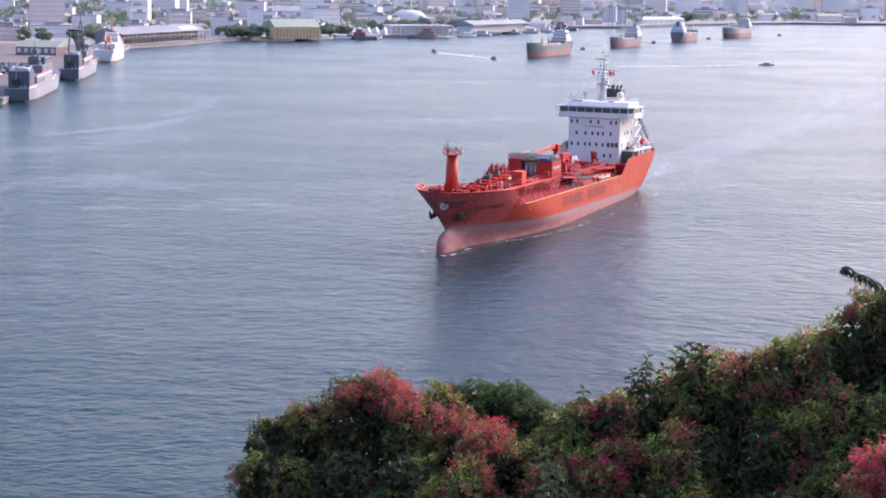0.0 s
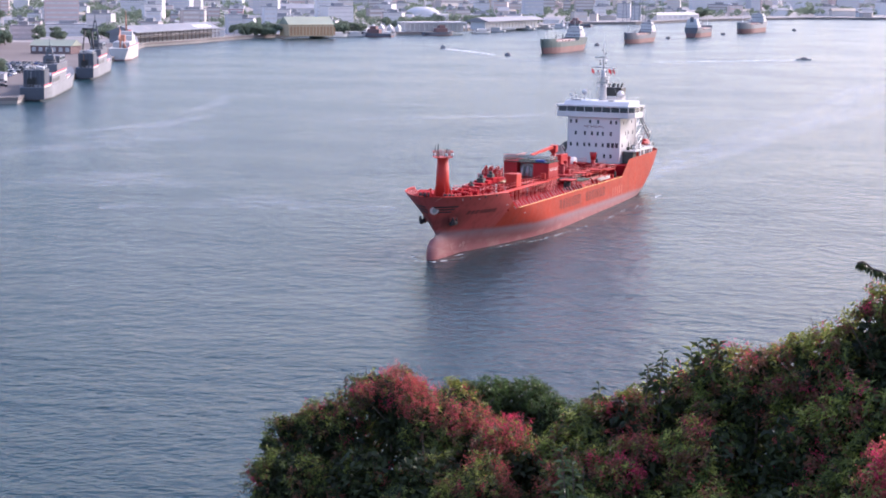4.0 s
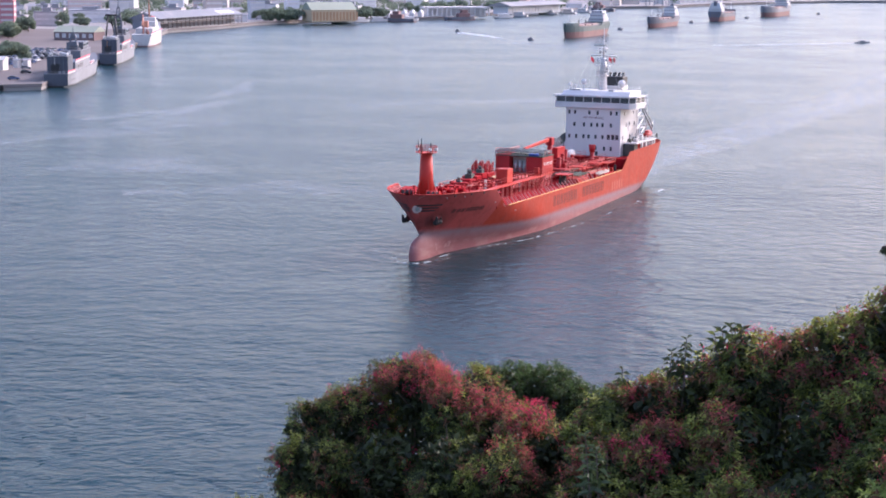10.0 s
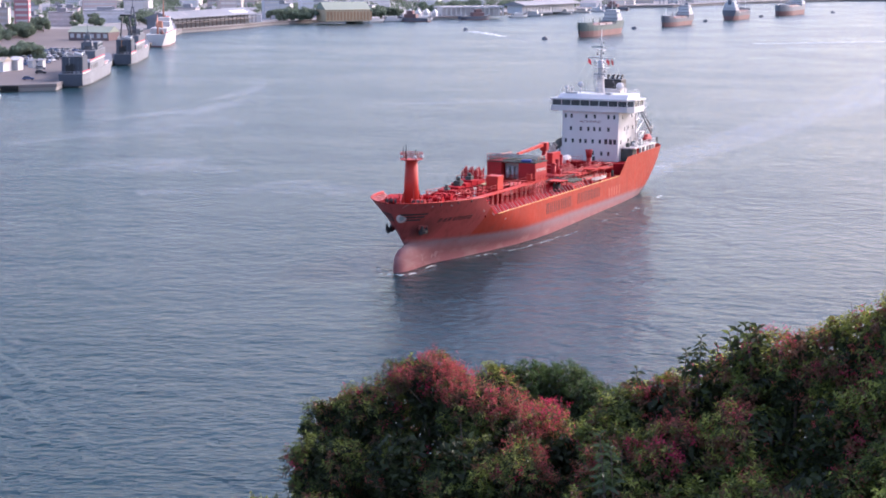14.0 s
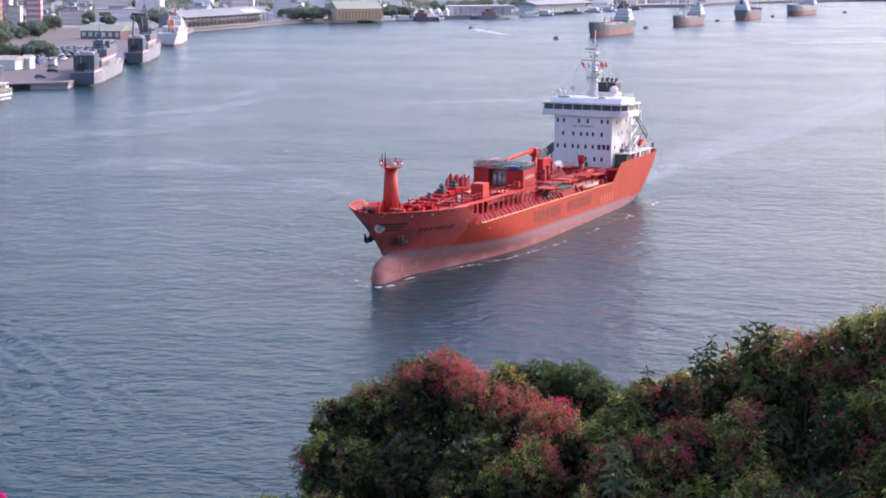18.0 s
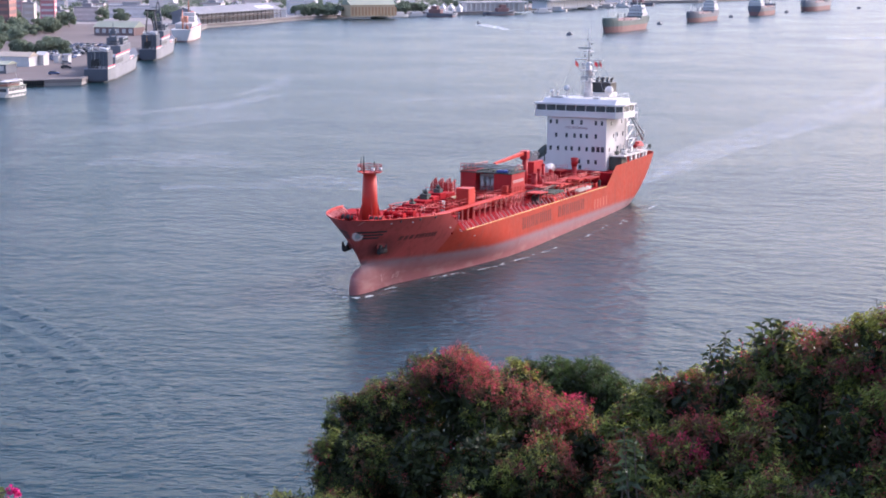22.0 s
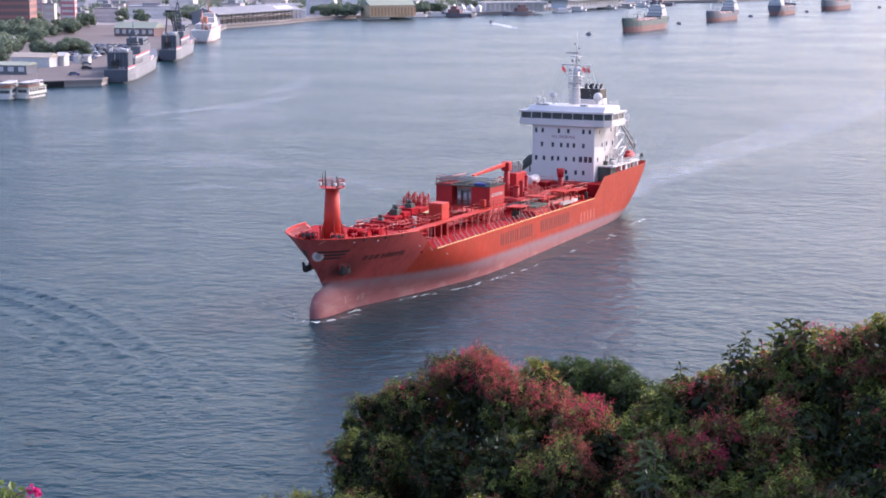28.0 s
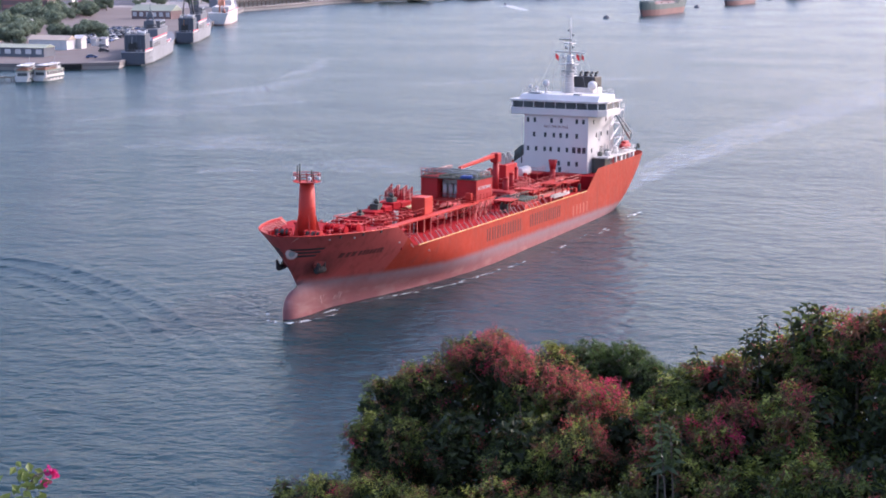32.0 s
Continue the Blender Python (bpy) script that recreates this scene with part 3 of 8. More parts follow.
# catwalk with posts
boxes("catwalk", [(66.0, 97.5, 4.1, 5.4, 8.5, 8.68)], FIT_ORANGE, tanker, "orange raised catwalk")
bm = bmesh.new()
for k in range(14):
    for y in (4.2, 5.3):
        tube(bm, (66.3 + k * 2.38, y, 6.1), (66.3 + k * 2.38, y, 8.5), 0.07, seg=5)
part("catwalk_post", bm, PINK_RAIL, tanker, split=True)
boxes("aft_catwalk", [(24.0, 51.0, 3.6, 4.6, 8.2, 8.36), (26.0, 44.0, 4.9, 5.9, 7.7, 7.84)], FIT_ORANGE, tanker, split=True)
bm = bmesh.new()
for k in range(12):
    tube(bm, (24.3 + k * 2.4, 3.7, 6.1), (24.3 + k * 2.4, 3.7, 8.2), 0.07, seg=5)
    tube(bm, (26.3 + k * 1.6, 5.8, 6.1), (26.3 + k * 1.6, 5.8, 7.7), 0.06, seg=5)
part("aft_catwalk_post", bm, PINK_RAIL, tanker, split=True)
bm = bmesh.new()
rail(bm, [(24, 4.6, 8.36), (51, 4.6, 8.36)], 1.0, 2.2, 0.03, 2)
rail(bm, [(68, 4.1, 8.68), (97, 4.1, 8.68)], 1.0, 2.2, 0.03, 2)
part("catwalk_rail", bm, FIT_RED, tanker, split=True)

# deck-edge frames leaning inboard
FRAME_PAINT = material("chalky_pink_frame_paint", (0.64, 0.31, 0.27), 0.6, vary=0.15)
post = None
for k in range(30):
    x = 96.6 - k * 1.75 - (0.5 if k % 4 == 1 else 0.0)
    if post is None:
        bm = bmesh.new()
        pipe(bm, [(0, 8.95, 6.25), (0.15, 8.1, 7.35)], 0.1, 5)
        post = part("deck_edge_frame", bm, FRAME_PAINT, tanker)
        post.matrix_basis = Matrix.Translation((x, 0, 0))
    else:
        o = new("deck_edge_frame", post.data)
        o.parent, o.matrix_basis = tanker, Matrix.Translation((x, 0, 0))
bm = bmesh.new()
for k in range(3):
    pipe(bm, [(96.6 - k * 2.1, 5.4, 7.4), (97.0 - k * 2.1, 7.9, 7.4)], 0.08, 5)
rail(bm, [(27.5, -9.0, 6.4), (96, -9.0, 6.4)], 1.0, 2.0, 0.035, 2)
part("side_rail", bm, PINK_RAIL, tanker, split=True)

# cargo pipes along the deck
bm = bmesh.new()
for y, z, r in ((-3.2, 7.0, 0.2), (-2.5, 7.0, 0.2), (-1.8, 7.1, 0.25), (-1.0, 7.0, 0.2), (-0.3, 7.0, 0.2), (0.5, 7.15, 0.25), (1.3, 7.0, 0.2), (2.0, 7.0, 0.2), (2.7, 7.0, 0.15)):
    tube(bm, (24, y, z), (97, y, z), r, seg=8)
part("cargo_pipe", bm, FIT_RED, tanker, "bank of red cargo pipes along the deck", split=True)
bm = bmesh.new()
for k in range(19):
    x = 25 + k * 4
    box(bm, x, x + 0.15, -4, 3.4, 6.55, 6.75)
    for y in (-3.9, -0.6, 3.2):
        box(bm, x, x + 0.15, y, y + 0.15, 6.1, 6.6)
part("pipe_support", bm, DECK_RED, tanker, split=True)
bm = bmesh.new()
for k in range(20):
    x = 27.5 + k * 3.5
    box(bm, x, x + 0.12, -8.9, -4.2, 6.1, 6.5)
part("deck_girder", bm, DECK_RED, tanker, split=True)

# midship deckhouse on legs
dh = unit("deckhouse", tanker)
boxes("deckhouse_wall", [(59.2, 65.5, 1.6, 4.9, 8.8, 11.9), (59.2, 65.4, -4.6, -1.8, 8.8, 12.2), (59.2, 63.4, -1.8, 1.6, 8.8, 11.7)], FIT_RED, dh, bevel=0.05)
boxes("deckhouse_floor", [(58.8, 67.0, -5.0, 5.1, 8.6, 8.8)], FIT_ORANGE, dh)
bm = bmesh.new()
for x in (59.3, 61.4, 63.5, 65.4):
    for y in (-4.4, 0.0, 2.4, 4.7):
        tube(bm, (x, y, 6.1), (x, y, 8.7), 0.12, seg=6)
    tube(bm, (x, 4.7, 6.2), (x + 1.8, 4.7, 8.6), 0.07, seg=5)
part("deckhouse_leg", bm, PINK_RAIL, dh, split=True)
bm = bmesh.new()
for y in (-1.1, 0.0, 0.9):
    tube(bm, (63.9, y, 8.8), (63.9, y, 11.1), 0.42, seg=12)
box(bm, 63.4, 63.5, -1.7, 1.5, 8.9, 11.6)
part("gas_cylinder", bm, PALE, dh, "grey upright cylinders in the open bay", split=True)
boxes("roof_grating", [(59.0, 65.6, -4.9, 5.0, 11.95, 12.1)], DARK_GEAR, dh)
ROOF_PIPE = material("grey_green_pipe", (0.15, 0.17, 0.13), 0.65, dirt=(0.1, 0.07, 0.05), gloss=0.2)
for k, y in enumerate((-4.2, -3.4, -2.4, -1.5, -0.6, 0.4, 1.3, 3.0, 4.2)):
    bm = bmesh.new()
    pipe(bm, [(59.4, y, 12.3 + 0.15 * (k % 3)), (65.2, y, 12.3 + 0.15 * (k % 3))], 0.14, 8)
    part("roof_pipe", bm, ROOF_PIPE, dh, "grey-green pipe on the roof")
for k, x in enumerate((60.0, 61.2, 62.4, 63.4, 64.8)):
    bm = bmesh.new()
    pipe(bm, [(x, -4.8, 12.2), (x, -4.8, 12.9), (x, 4.7 - 1.5 * (k % 2), 12.85), (x, 4.7 - 1.5 * (k % 2), 12.2)], 0.11, 8)
    part("roof_pipe", bm, ROOF_PIPE if k % 2 else GREY, dh, "grey-green pipe on the roof")
for x, y in ((60.6, -3.0), (61.8, 0.9), (63.0, -1.0), (64.2, 0.2), (60.8, 3.4), (62.6, 3.8), (64.4, -3.6)):
    bm = bmesh.new()
    tube(bm, (x, y, 12.1), (x, y, 13.1), 0.07, seg=6)
    tube(bm, (x, y, 13.1), (x, y, 13.16), 0.26, seg=10)
    part("roof_valve", bm, GREY, dh)
boxes("tarpaulin", [(63.8, 65.4, 2.0, 4.0, 12.1, 12.55)], BLUE, dh, "folded blue tarpaulin", bevel=0.12)
bm = bmesh.new()
rail(bm, [(65.3, -4.6, 12.2), (65.3, -2.0, 12.2), (59.4, -2.0, 12.2)], 1.2, 0.7, 0.05, 2)
rail(bm, [(59.4, 4.7, 12.1), (63.4, 4.7, 12.1)], 0.9, 1.0, 0.03, 2)
part("deckhouse_rail", bm, PINK_RAIL, dh, split=True)
boxes("tap_box", [(66.2, 66.9, 3.6, 4.6, 9.0, 10.1)], FIT_ORANGE, dh, bevel=0.04)
lettering("deckhouse_sign", "NO SMOKING", 0.78, Matrix.Translation((62.4, 4.93, 10.6)) @ pose(0, 0, 0, 90, 0, 180), WHITE, dh, "white NO SMOKING lettering")

# orange locker, vents and gear forward of it
boxes("locker", [(80.0, 82.8, 2.0, 4.2, 8.7, 11.2)], FIT_ORANGE, tanker, bevel=0.06)
boxes("locker_stand", [(80.2, 80.5, 2.2, 4.0, 6.1, 8.7), (82.2, 82.5, 2.2, 4.0, 6.1, 8.7)], FIT_RED, tanker, split=True)
vents = unit("vent_stack", tanker)
boxes("vent_base", [(75.4, 78.8, -4.4, -0.9, 6.1, 9.4), (76.0, 78.4, -3.9, -1.3, 9.4, 10.3)], DECK_RED, vents, bevel=0.1, split=True)
boxes("vent_platform", [(75.2, 79.2, -4.8, -0.6, 9.4, 9.55)], FIT_RED, vents)
for i in range(5):
    for j in range(6):
        x, y = 75.8 + i * 0.66, -4.3 + j * 0.62
        h = 11.3 + 0.75 * ((i * 3 + j * 2) % 4) / 3
        bm = bmesh.new()
        tube(bm, (x, y, 9.5), (x, y, h), 0.1, seg=6)
        tube(bm, (x, y, h - 0.45), (x, y, h - 0.15), 0.15, 0.15, 8)
        tube(bm, (x, y, 10.5), (x, y, 10.75), 0.17, seg=8)
        part("vent_pipe", bm, FIT_RED if (i + j) % 3 else PINK_RAIL, vents)
bm = bmesh.new()
rail(bm, [(75.5, -0.6, 9.55), (79, -0.6, 9.55), (79, -5, 9.55)], 1.0, 0.8, 0.04, 2)
part("vent_rail", bm, FIT_RED, vents)
for k, (x0, x1, z) in enumerate(((79.4, 82.6, 10.2), (82.8, 85.4, 10.5), (85.7, 88.2, 10.2), (88.6, 91.4, 9.9), (91.8, 94.0, 9.6), (94.4, 96.8, 9.3))):
    boxes("pump_trunk", [(x0, x1, -2.4, 0.4, 6.1, z)], DECK_RED, tanker, "dark red casing along the deck", bevel=0.08)
for k, (x, y, z, r) in enumerate(((84.0, -0.6, 11.1, 0.7), (88.4, -0.9, 10.7, 0.8), (93.2, -1.0, 9.9, 0.5))):
    bm = bmesh.new()
    box(bm, x - r, x + r, y - r * 0.8, y + r * 0.8, z - 1.2, z)
    tube(bm, (x - r * 0.4, y, z), (x + r * 0.2, y, z + 0.55), r * 0.5, r * 0.4, 8)
    tube(bm, (x + r * 0.7, y - 0.2, z - 0.3), (x + r * 0.7, y - 0.2, z + 0.8), 0.08, seg=5)
    part("deck_machine", bm, DARK_GEAR, tanker, "dark grey-green deck machine", bevel=0.05)
bm = bmesh.new()
for k in range(5):
    pipe(bm, [(98.5, -1.2 + k * 0.55, 8.9), (89.0, -1.6 + k * 0.6, 9.1), (80.0, -1.6 + k * 0.6, 8.2)], 0.14, 6)
for k in range(7):
    pipe(bm, [(97.0 - k * 2.3, 1.6, 8.6), (97.0 - k * 2.3, 1.6, 9.6), (97.0 - k * 2.3, -1.6, 9.6), (97.0 - k * 2.3, -1.6, 6.2)], 0.11, 6)
for k in range(6):
    box(bm, 95.6 - k * 2.3, 96.2 - k * 2.3, -0.9, 0.9, 8.7, 9.3 + 0.2 * (k % 2))
part("pipe_rack", bm, FIT_RED, tanker, "tangle of red pipes and valves", split=True)
bm = bmesh.new()
for k in range(4):
    tube(bm, (82.9, -0.2 + k * 0.5, 9.4), (79.2, -0.2 + k * 0.5, 9.5), 0.14, seg=6)
part("hose", bm, material("tan_hose_rubber", (0.42, 0.30, 0.16), 0.7), tanker, "tan cargo hoses on a rack", split=True)

# valves, small lockers and risers crowding the foredeck
rd = random.Random(9)
for k in range(46):
    x, y = rd.uniform(68, 97.5), rd.uniform(-5.5, 3.4)
    if 74.5 < x < 80 and y < 0:
        continue
    h = rd.uniform(7.3, 9.4) if x > 83 else rd.uniform(6.8, 8.2)
    bm = bmesh.new()
    tube(bm, (x, y, 6.1), (x, y, h), 0.1, seg=6)
    tube(bm, (x, y, h), (x, y, h + 0.07), 0.34, seg=10)
    tube(bm, (x, y, h - 0.8), (x, y, h - 0.35), 0.24, seg=8)
    part("valve", bm, rd.choice((FIT_RED, FIT_RED, FIT_ORANGE, GREY)), tanker)
for k in range(24):
    x, y = rd.uniform(82, 98), rd.uniform(-4.5, 2.5)
    z = rd.uniform(7.8, 8.8) + (0.9 if x < 91 else 0.3)
    boxes("valve_chest", [(x, x + rd.uniform(0.6, 1.4), y, y + rd.uniform(0.5, 1.1), 6.1, z)], rd.choice((FIT_RED, DECK_RED, DECK_RED, GREY)), tanker, bevel=0.05)
for k in range(9):
    x = 96.5 - k * 1.6
    bm = bmesh.new()
    pipe(bm, [(x, -4.6, 6.3), (x, -4.6, 8.4 + 0.35 * (k % 3)), (x, 3.4, 8.4 + 0.35 * (k % 3)), (x, 3.4, 6.3)], 0.12, 6)
    part("cross_pipe", bm, FIT_RED if k % 3 else FIT_ORANGE, tanker)
bm = bmesh.new()
rail(bm, [(82.5, -2.6, 8.3), (98.2, -2.6, 9.0)], 1.0, 1.6, 0.04, 2)
rail(bm, [(82.5, 2.4, 8.3), (98.2, 2.4, 9.0)], 1.0, 1.6, 0.04, 2)
part("walkway_rail", bm, FIT_RED, tanker, split=True)
for k in range(22):
    x, y = rd.uniform(24, 46), rd.uniform(-5, 5)
    h = rd.uniform(6.9, 8.6)
    bm = bmesh.new()
    tube(bm, (x, y, 6.1), (x, y, h), 0.1, seg=6)
    tube(bm, (x, y, h), (x, y, h + 0.07), 0.36, seg=10)
    part("valve", bm, rd.choice((FIT_RED, FIT_ORANGE, GREY)), tanker)

# tall pump-room casing beside the crane, with pipes on top
boxes("pump_casing", [(35.2, 40.2, -2.6, -0.6, 6.1, 11.6)], FIT_RED, tanker, "dark red casing beside the crane", bevel=0.06)
for k in range(6):
    bm = bmesh.new()
    pipe(bm, [(35.7 + 0.75 * k, -1.6, 11.5), (35.7 + 0.75 * k, -1.6, 12.5 + 0.4 * (k % 3)), (35.9 + 0.75 * k, -1.2, 12.8 + 0.4 * (k % 3))], 0.13, 6)
    part("casing_pipe", bm, GREY, tanker)
for k in range(5):
    bm = bmesh.new()
    tube(bm, (16.2 + 0.4 * k, -8.4 + 0.45 * k, 9.6), (16.2 + 0.4 * k, -8.4 + 0.45 * k, 11.6 + 0.3 * k), 0.45, 0.4, 10)
    part("mooring_gear", bm, DARK_GEAR, tanker)
# manifold tray, crane and pipes amidships
boxes("drip_tray", [(47.6, 54.0, 5.4, 8.4, 6.1, 7.0)], FIT_ORANGE, tanker, bevel=0.05)
bm = bmesh.new()
for k in range(6):
    pipe(bm, [(47.9 + k, 7.9, 7.6), (47.9 + k, 3.0, 7.7), (47.9 + k, 2.6, 7.1)], 0.16, 8)
    tube(bm, (47.9 + k, 7.9, 7.6), (47.9 + k, 8.1, 7.6), 0.26, seg=10)
    tube(bm, (47.9 + k, 6.5, 7.7), (47.9 + k, 6.5, 8.5), 0.05, seg=5)
    tube(bm, (47.9 + k, 6.5, 8.5), (47.9 + k, 6.5, 8.56), 0.3, seg=10)
part("manifold_pipe", bm, ROOF_PIPE, tanker, "grey-green manifold pipes over a tray", split=True)
crane = unit("crane", tanker)
bm = bmesh.new()
tube(bm, (42.5, -1.5, 6.1), (42.5, -1.5, 12.6), 0.62, 0.5, 18)
part("crane_post", bm, FIT_RED, crane)
boxes("crane_cab", [(41.7, 43.4, -2.2, -0.8, 12.3, 13.9)], FIT_RED, crane, bevel=0.15)
bm = bmesh.new()
prism(bm, ((43.2, 13.1), (57.4, 12.6), (57.4, 12.95), (43.2, 13.8)), 1, -1.8, -1.3)
part("crane_boom", bm, FIT_ORANGE, crane, bevel=0.05)
bm = bmesh.new()
tube(bm, (56.9, -1.6, 12.6), (56.9, -1.6, 11.7), 0.12, seg=6)
box(bm, 56.6, 57.2, -1.8, -1.4, 11.3, 11.8)
part("crane_hook", bm, GREY, crane)
bm = bmesh.new()
for x, y, h, r in ((40.0, -3.6, 10.6, 0.45), (38.7, -2.6, 11.4, 0.4), (37.4, -3.7, 10.2, 0.5), (40.6, 0.6, 10.2, 0.4), (39.2, 0.9, 11.0, 0.3), (36.2, -1.0, 10.4, 0.35), (44.6, 1.2, 9.8, 0.5), (35.4, 1.0, 9.6, 0.35)):
    tube(bm, (x, y, 6.1), (x, y, h), r, seg=10)
    tube(bm, (x, y, h), (x, y, h + 0.35), r * 1.3, r * 0.6, 10)
part("tank_vent", bm, FIT_RED, tanker, split=True)
boxes("pump_block", [(36.0, 41.0, -4.2, 1.4, 6.1, 8.6), (44.0, 47.0, -3.5, 3.2, 6.1, 8.0)], FIT_RED, tanker, bevel=0.1, split=True)
bm = bmesh.new()
for k in range(9):
    pipe(bm, [(34.8 + 0.75 * k, 1.8, 6.4), (34.8 + 0.75 * k, 1.8, 8.9 + 0.2 * (k % 3)), (34.8 + 0.75 * k, -3.2, 8.9 + 0.2 * (k % 3))], 0.1, 6)
part("pipe_loop", bm, PINK_RAIL, tanker, split=True)
bm = bmesh.new()
tube(bm, (29.0, -1.2, 9.6), (32.4, -1.2, 9.6), 0.85, seg=16)
for x in (29.0, 32.4):
    ball(bm, (x, -1.2, 9.6), 0.85, 12, 8, (0.35, 1, 1))
part("deck_tank", bm, WHITE, tanker, "white horizontal deck tank")
boxes("tank_saddle", [(29.4, 29.8, -1.9, -0.5, 6.1, 9.0), (31.6, 32.0, -1.9, -0.5, 6.1, 9.0)], FIT_RED, tanker, split=True)
bm = bmesh.new()
tube(bm, (24.4, 1.8, 6.1), (24.4, 1.8, 9.6), 0.5, seg=12)
tube(bm, (24.4, 1.8, 9.6), (24.4, 1.8, 11.2), 0.55, 0.8, 12)
part("red_ventilator", bm, FIT_RED, tanker)
# working platforms, pipe bundles and reels between the crane and the bridge front
for x0, x1, y0, y1, z in ((25.0, 31.0, 5.0, 7.2, 7.9), (32.5, 36.5, 4.6, 7.0, 8.3), (44.5, 47.2, 3.8, 7.2, 8.5), (54.8, 58.4, 4.8, 7.6, 8.0), (25.0, 28.6, -4.5, 0.6, 8.9)):
    pf = unit("deck_platform", tanker)
    boxes("platform_plate", [(x0, x1, y0, y1, z, z + 0.14)], FIT_ORANGE, pf)
    for px in (x0 + 0.15, x1 - 0.15):
        for py in (y0 + 0.15, y1 - 0.15):
            bm = bmesh.new()
            tube(bm, (px, py, 6.08), (px, py, z), 0.09, seg=6)
            part("platform_leg", bm, FIT_RED, pf)
    bm = bmesh.new()
    rail(bm, [(x0, y1, z + 0.14), (x1, y1, z + 0.14), (x1, y0, z + 0.14)], 1.0, 1.2, 0.035, 2)
    part("platform_rail", bm, PINK_RAIL, pf)
for k in range(14):
    y = 5.2 + 0.26 * (k % 7)
    bm = bmesh.new()
    x0 = 26.5 + 2.1 * (k // 7) + 0.9 * (k % 3)
    pipe(bm, [(x0, y, 6.1), (x0, y, 6.75 + 0.2 * (k // 7)), (x0 + 24 - 1.3 * (k % 5), y, 6.75 + 0.2 * (k // 7)), (x0 + 24 - 1.3 * (k % 5), y, 6.1)], 0.09, 6)
    part("deck_line", bm, (FIT_RED, FIT_ORANGE, ROOF_PIPE)[k % 3], tanker)
for x, y in ((49.0, 4.4), (57.0, 6.3), (34.0, -5.6), (45.8, -5.4)):
    bm = bmesh.new()
    tube(bm, (x, y - 0.55, 6.95), (x, y + 0.55, 6.95), 0.5, seg=14)
    for e in (-0.6, 0.6):
        tube(bm, (x, y + e - 0.04, 6.95), (x, y + e + 0.04, 6.95), 0.82, seg=16)
    box(bm, x - 0.5, x + 0.5, y - 0.7, y + 0.7, 6.08, 6.3)
    part("hose_reel", bm, DARK_GEAR if x > 40 else GREY, tanker, "dark hose reel on the deck")
for k in range(16):
    x, y = rd.uniform(25, 58), rd.uniform(4.9, 8.2)
    sx, sy, sz = rd.uniform(0.3, 0.8), rd.uniform(0.3, 0.6), rd.uniform(0.5, 1.3)
    boxes("deck_box", [(x, x + sx, y, y + sy, 6.08, 6.1 + sz)], rd.choice((FIT_RED, FIT_ORANGE, DARK_GEAR, PALE)), tanker, bevel=0.03)
# stairs from the deckhouse down to the deck, and knee braces under its floor
stair = unit("deckhouse_stair", tanker)
for y in (5.2, 6.0):
    bm = bmesh.new()
    pipe(bm, [(66.8, y, 8.7), (69.6, y, 6.1)], 0.07, 5)
    part("stringer", bm, FIT_RED, stair)
for k in range(9):
    boxes("tread", [(66.9 + 0.29 * k, 67.15 + 0.29 * k, 5.22, 5.98, 8.5 - 0.27 * k, 8.54 - 0.27 * k)], FIT_RED, stair)
for k in range(3):
    bm = bmesh.new()
    pipe(bm, [(59.4 + 2.1 * k, 4.75, 8.5), (61.4 + 2.1 * k, 4.75, 6.2)], 0.07, 5)
    part("deckhouse_brace", bm, PINK_RAIL, dh)
bm = bmesh.new()
rail(bm, [(58.9, 5.05, 8.8), (66.9, 5.05, 8.8), (66.9, -4.9, 8.8)], 1.0, 1.4, 0.035, 2)
part("floor_rail", bm, FIT_RED, dh)
LADDER = material("dull_aluminium", (0.42, 0.36, 0.34), 0.6, vary=0.2)
gang = unit("accommodation_ladder", tanker)
boxes("ladder_beam", [(33.6, 41.0, 8.35, 8.45, 6.6, 7.15), (33.6, 41.0, 7.8, 7.9, 6.6, 7.15)], LADDER, gang, split=True)
boxes("ladder_tread", [(33.8 + 0.6 * k, 34.15 + 0.6 * k, 7.9, 8.35, 6.65, 6.75) for k in range(12)], LADDER, gang, split=True)

SHIP_DOOR = material("pale_grey_door_paint", (0.40, 0.40, 0.41), 0.5)
# bridge house
HX = 18.5
house = unit("bridge_house", tanker, "white five-deck bridge house")
boxes("house_wall", [(4.5, HX, -6.1, 6.1, 8.3, 18.6)], WHITE, house, bevel=0.06)
pane = None
for z, ys in ((17.55, (-5.35, -4.05, -0.85, 1.0, 3.95, 5.2)), (14.95, (-4.15, -2.0, -0.35, 0.95, 2.15, 4.0)), (12.4, (-5.25, -3.7, -2.05, -0.9, 0.65, 2.2)), (9.95, (0.7, 2.6, 4.1))):
    for y in ys:
        if pane is None:
            bm = bmesh.new()
            box(bm, HX - 0.02, HX + 0.03, -0.24, 0.24, -0.42, 0.42)
            pane = part("window", bm, GLASS, house)
            pane.matrix_basis = Matrix.Translation((0, y, z))
        else:
            o = new("window", pane.data)
            o.parent, o.matrix_basis = house, Matrix.Translation((0, y, z))
for y in (3.5, 4.5, 5.4):
    boxes("large_window", [(HX - 0.02, HX + 0.03, y - 0.34, y + 0.34, 11.9, 12.95)], GLASS, house)
boxes("house_door", [(HX - 0.02, HX + 0.04, 0.6, 1.2, 8.4, 9.3)], GLASS, house)
for x, z in ((15.6, 17.4), (14.0, 14.9), (16.4, 12.3), (11.0, 12.3), (8.0, 14.9), (14.8, 10.0), (9.0, 17.4), (11.5, 15.0)):
    boxes("side_window", [(x - 0.25, x + 0.25, 6.08, 6.13, z - 0.4, z + 0.4)], GLASS, house)
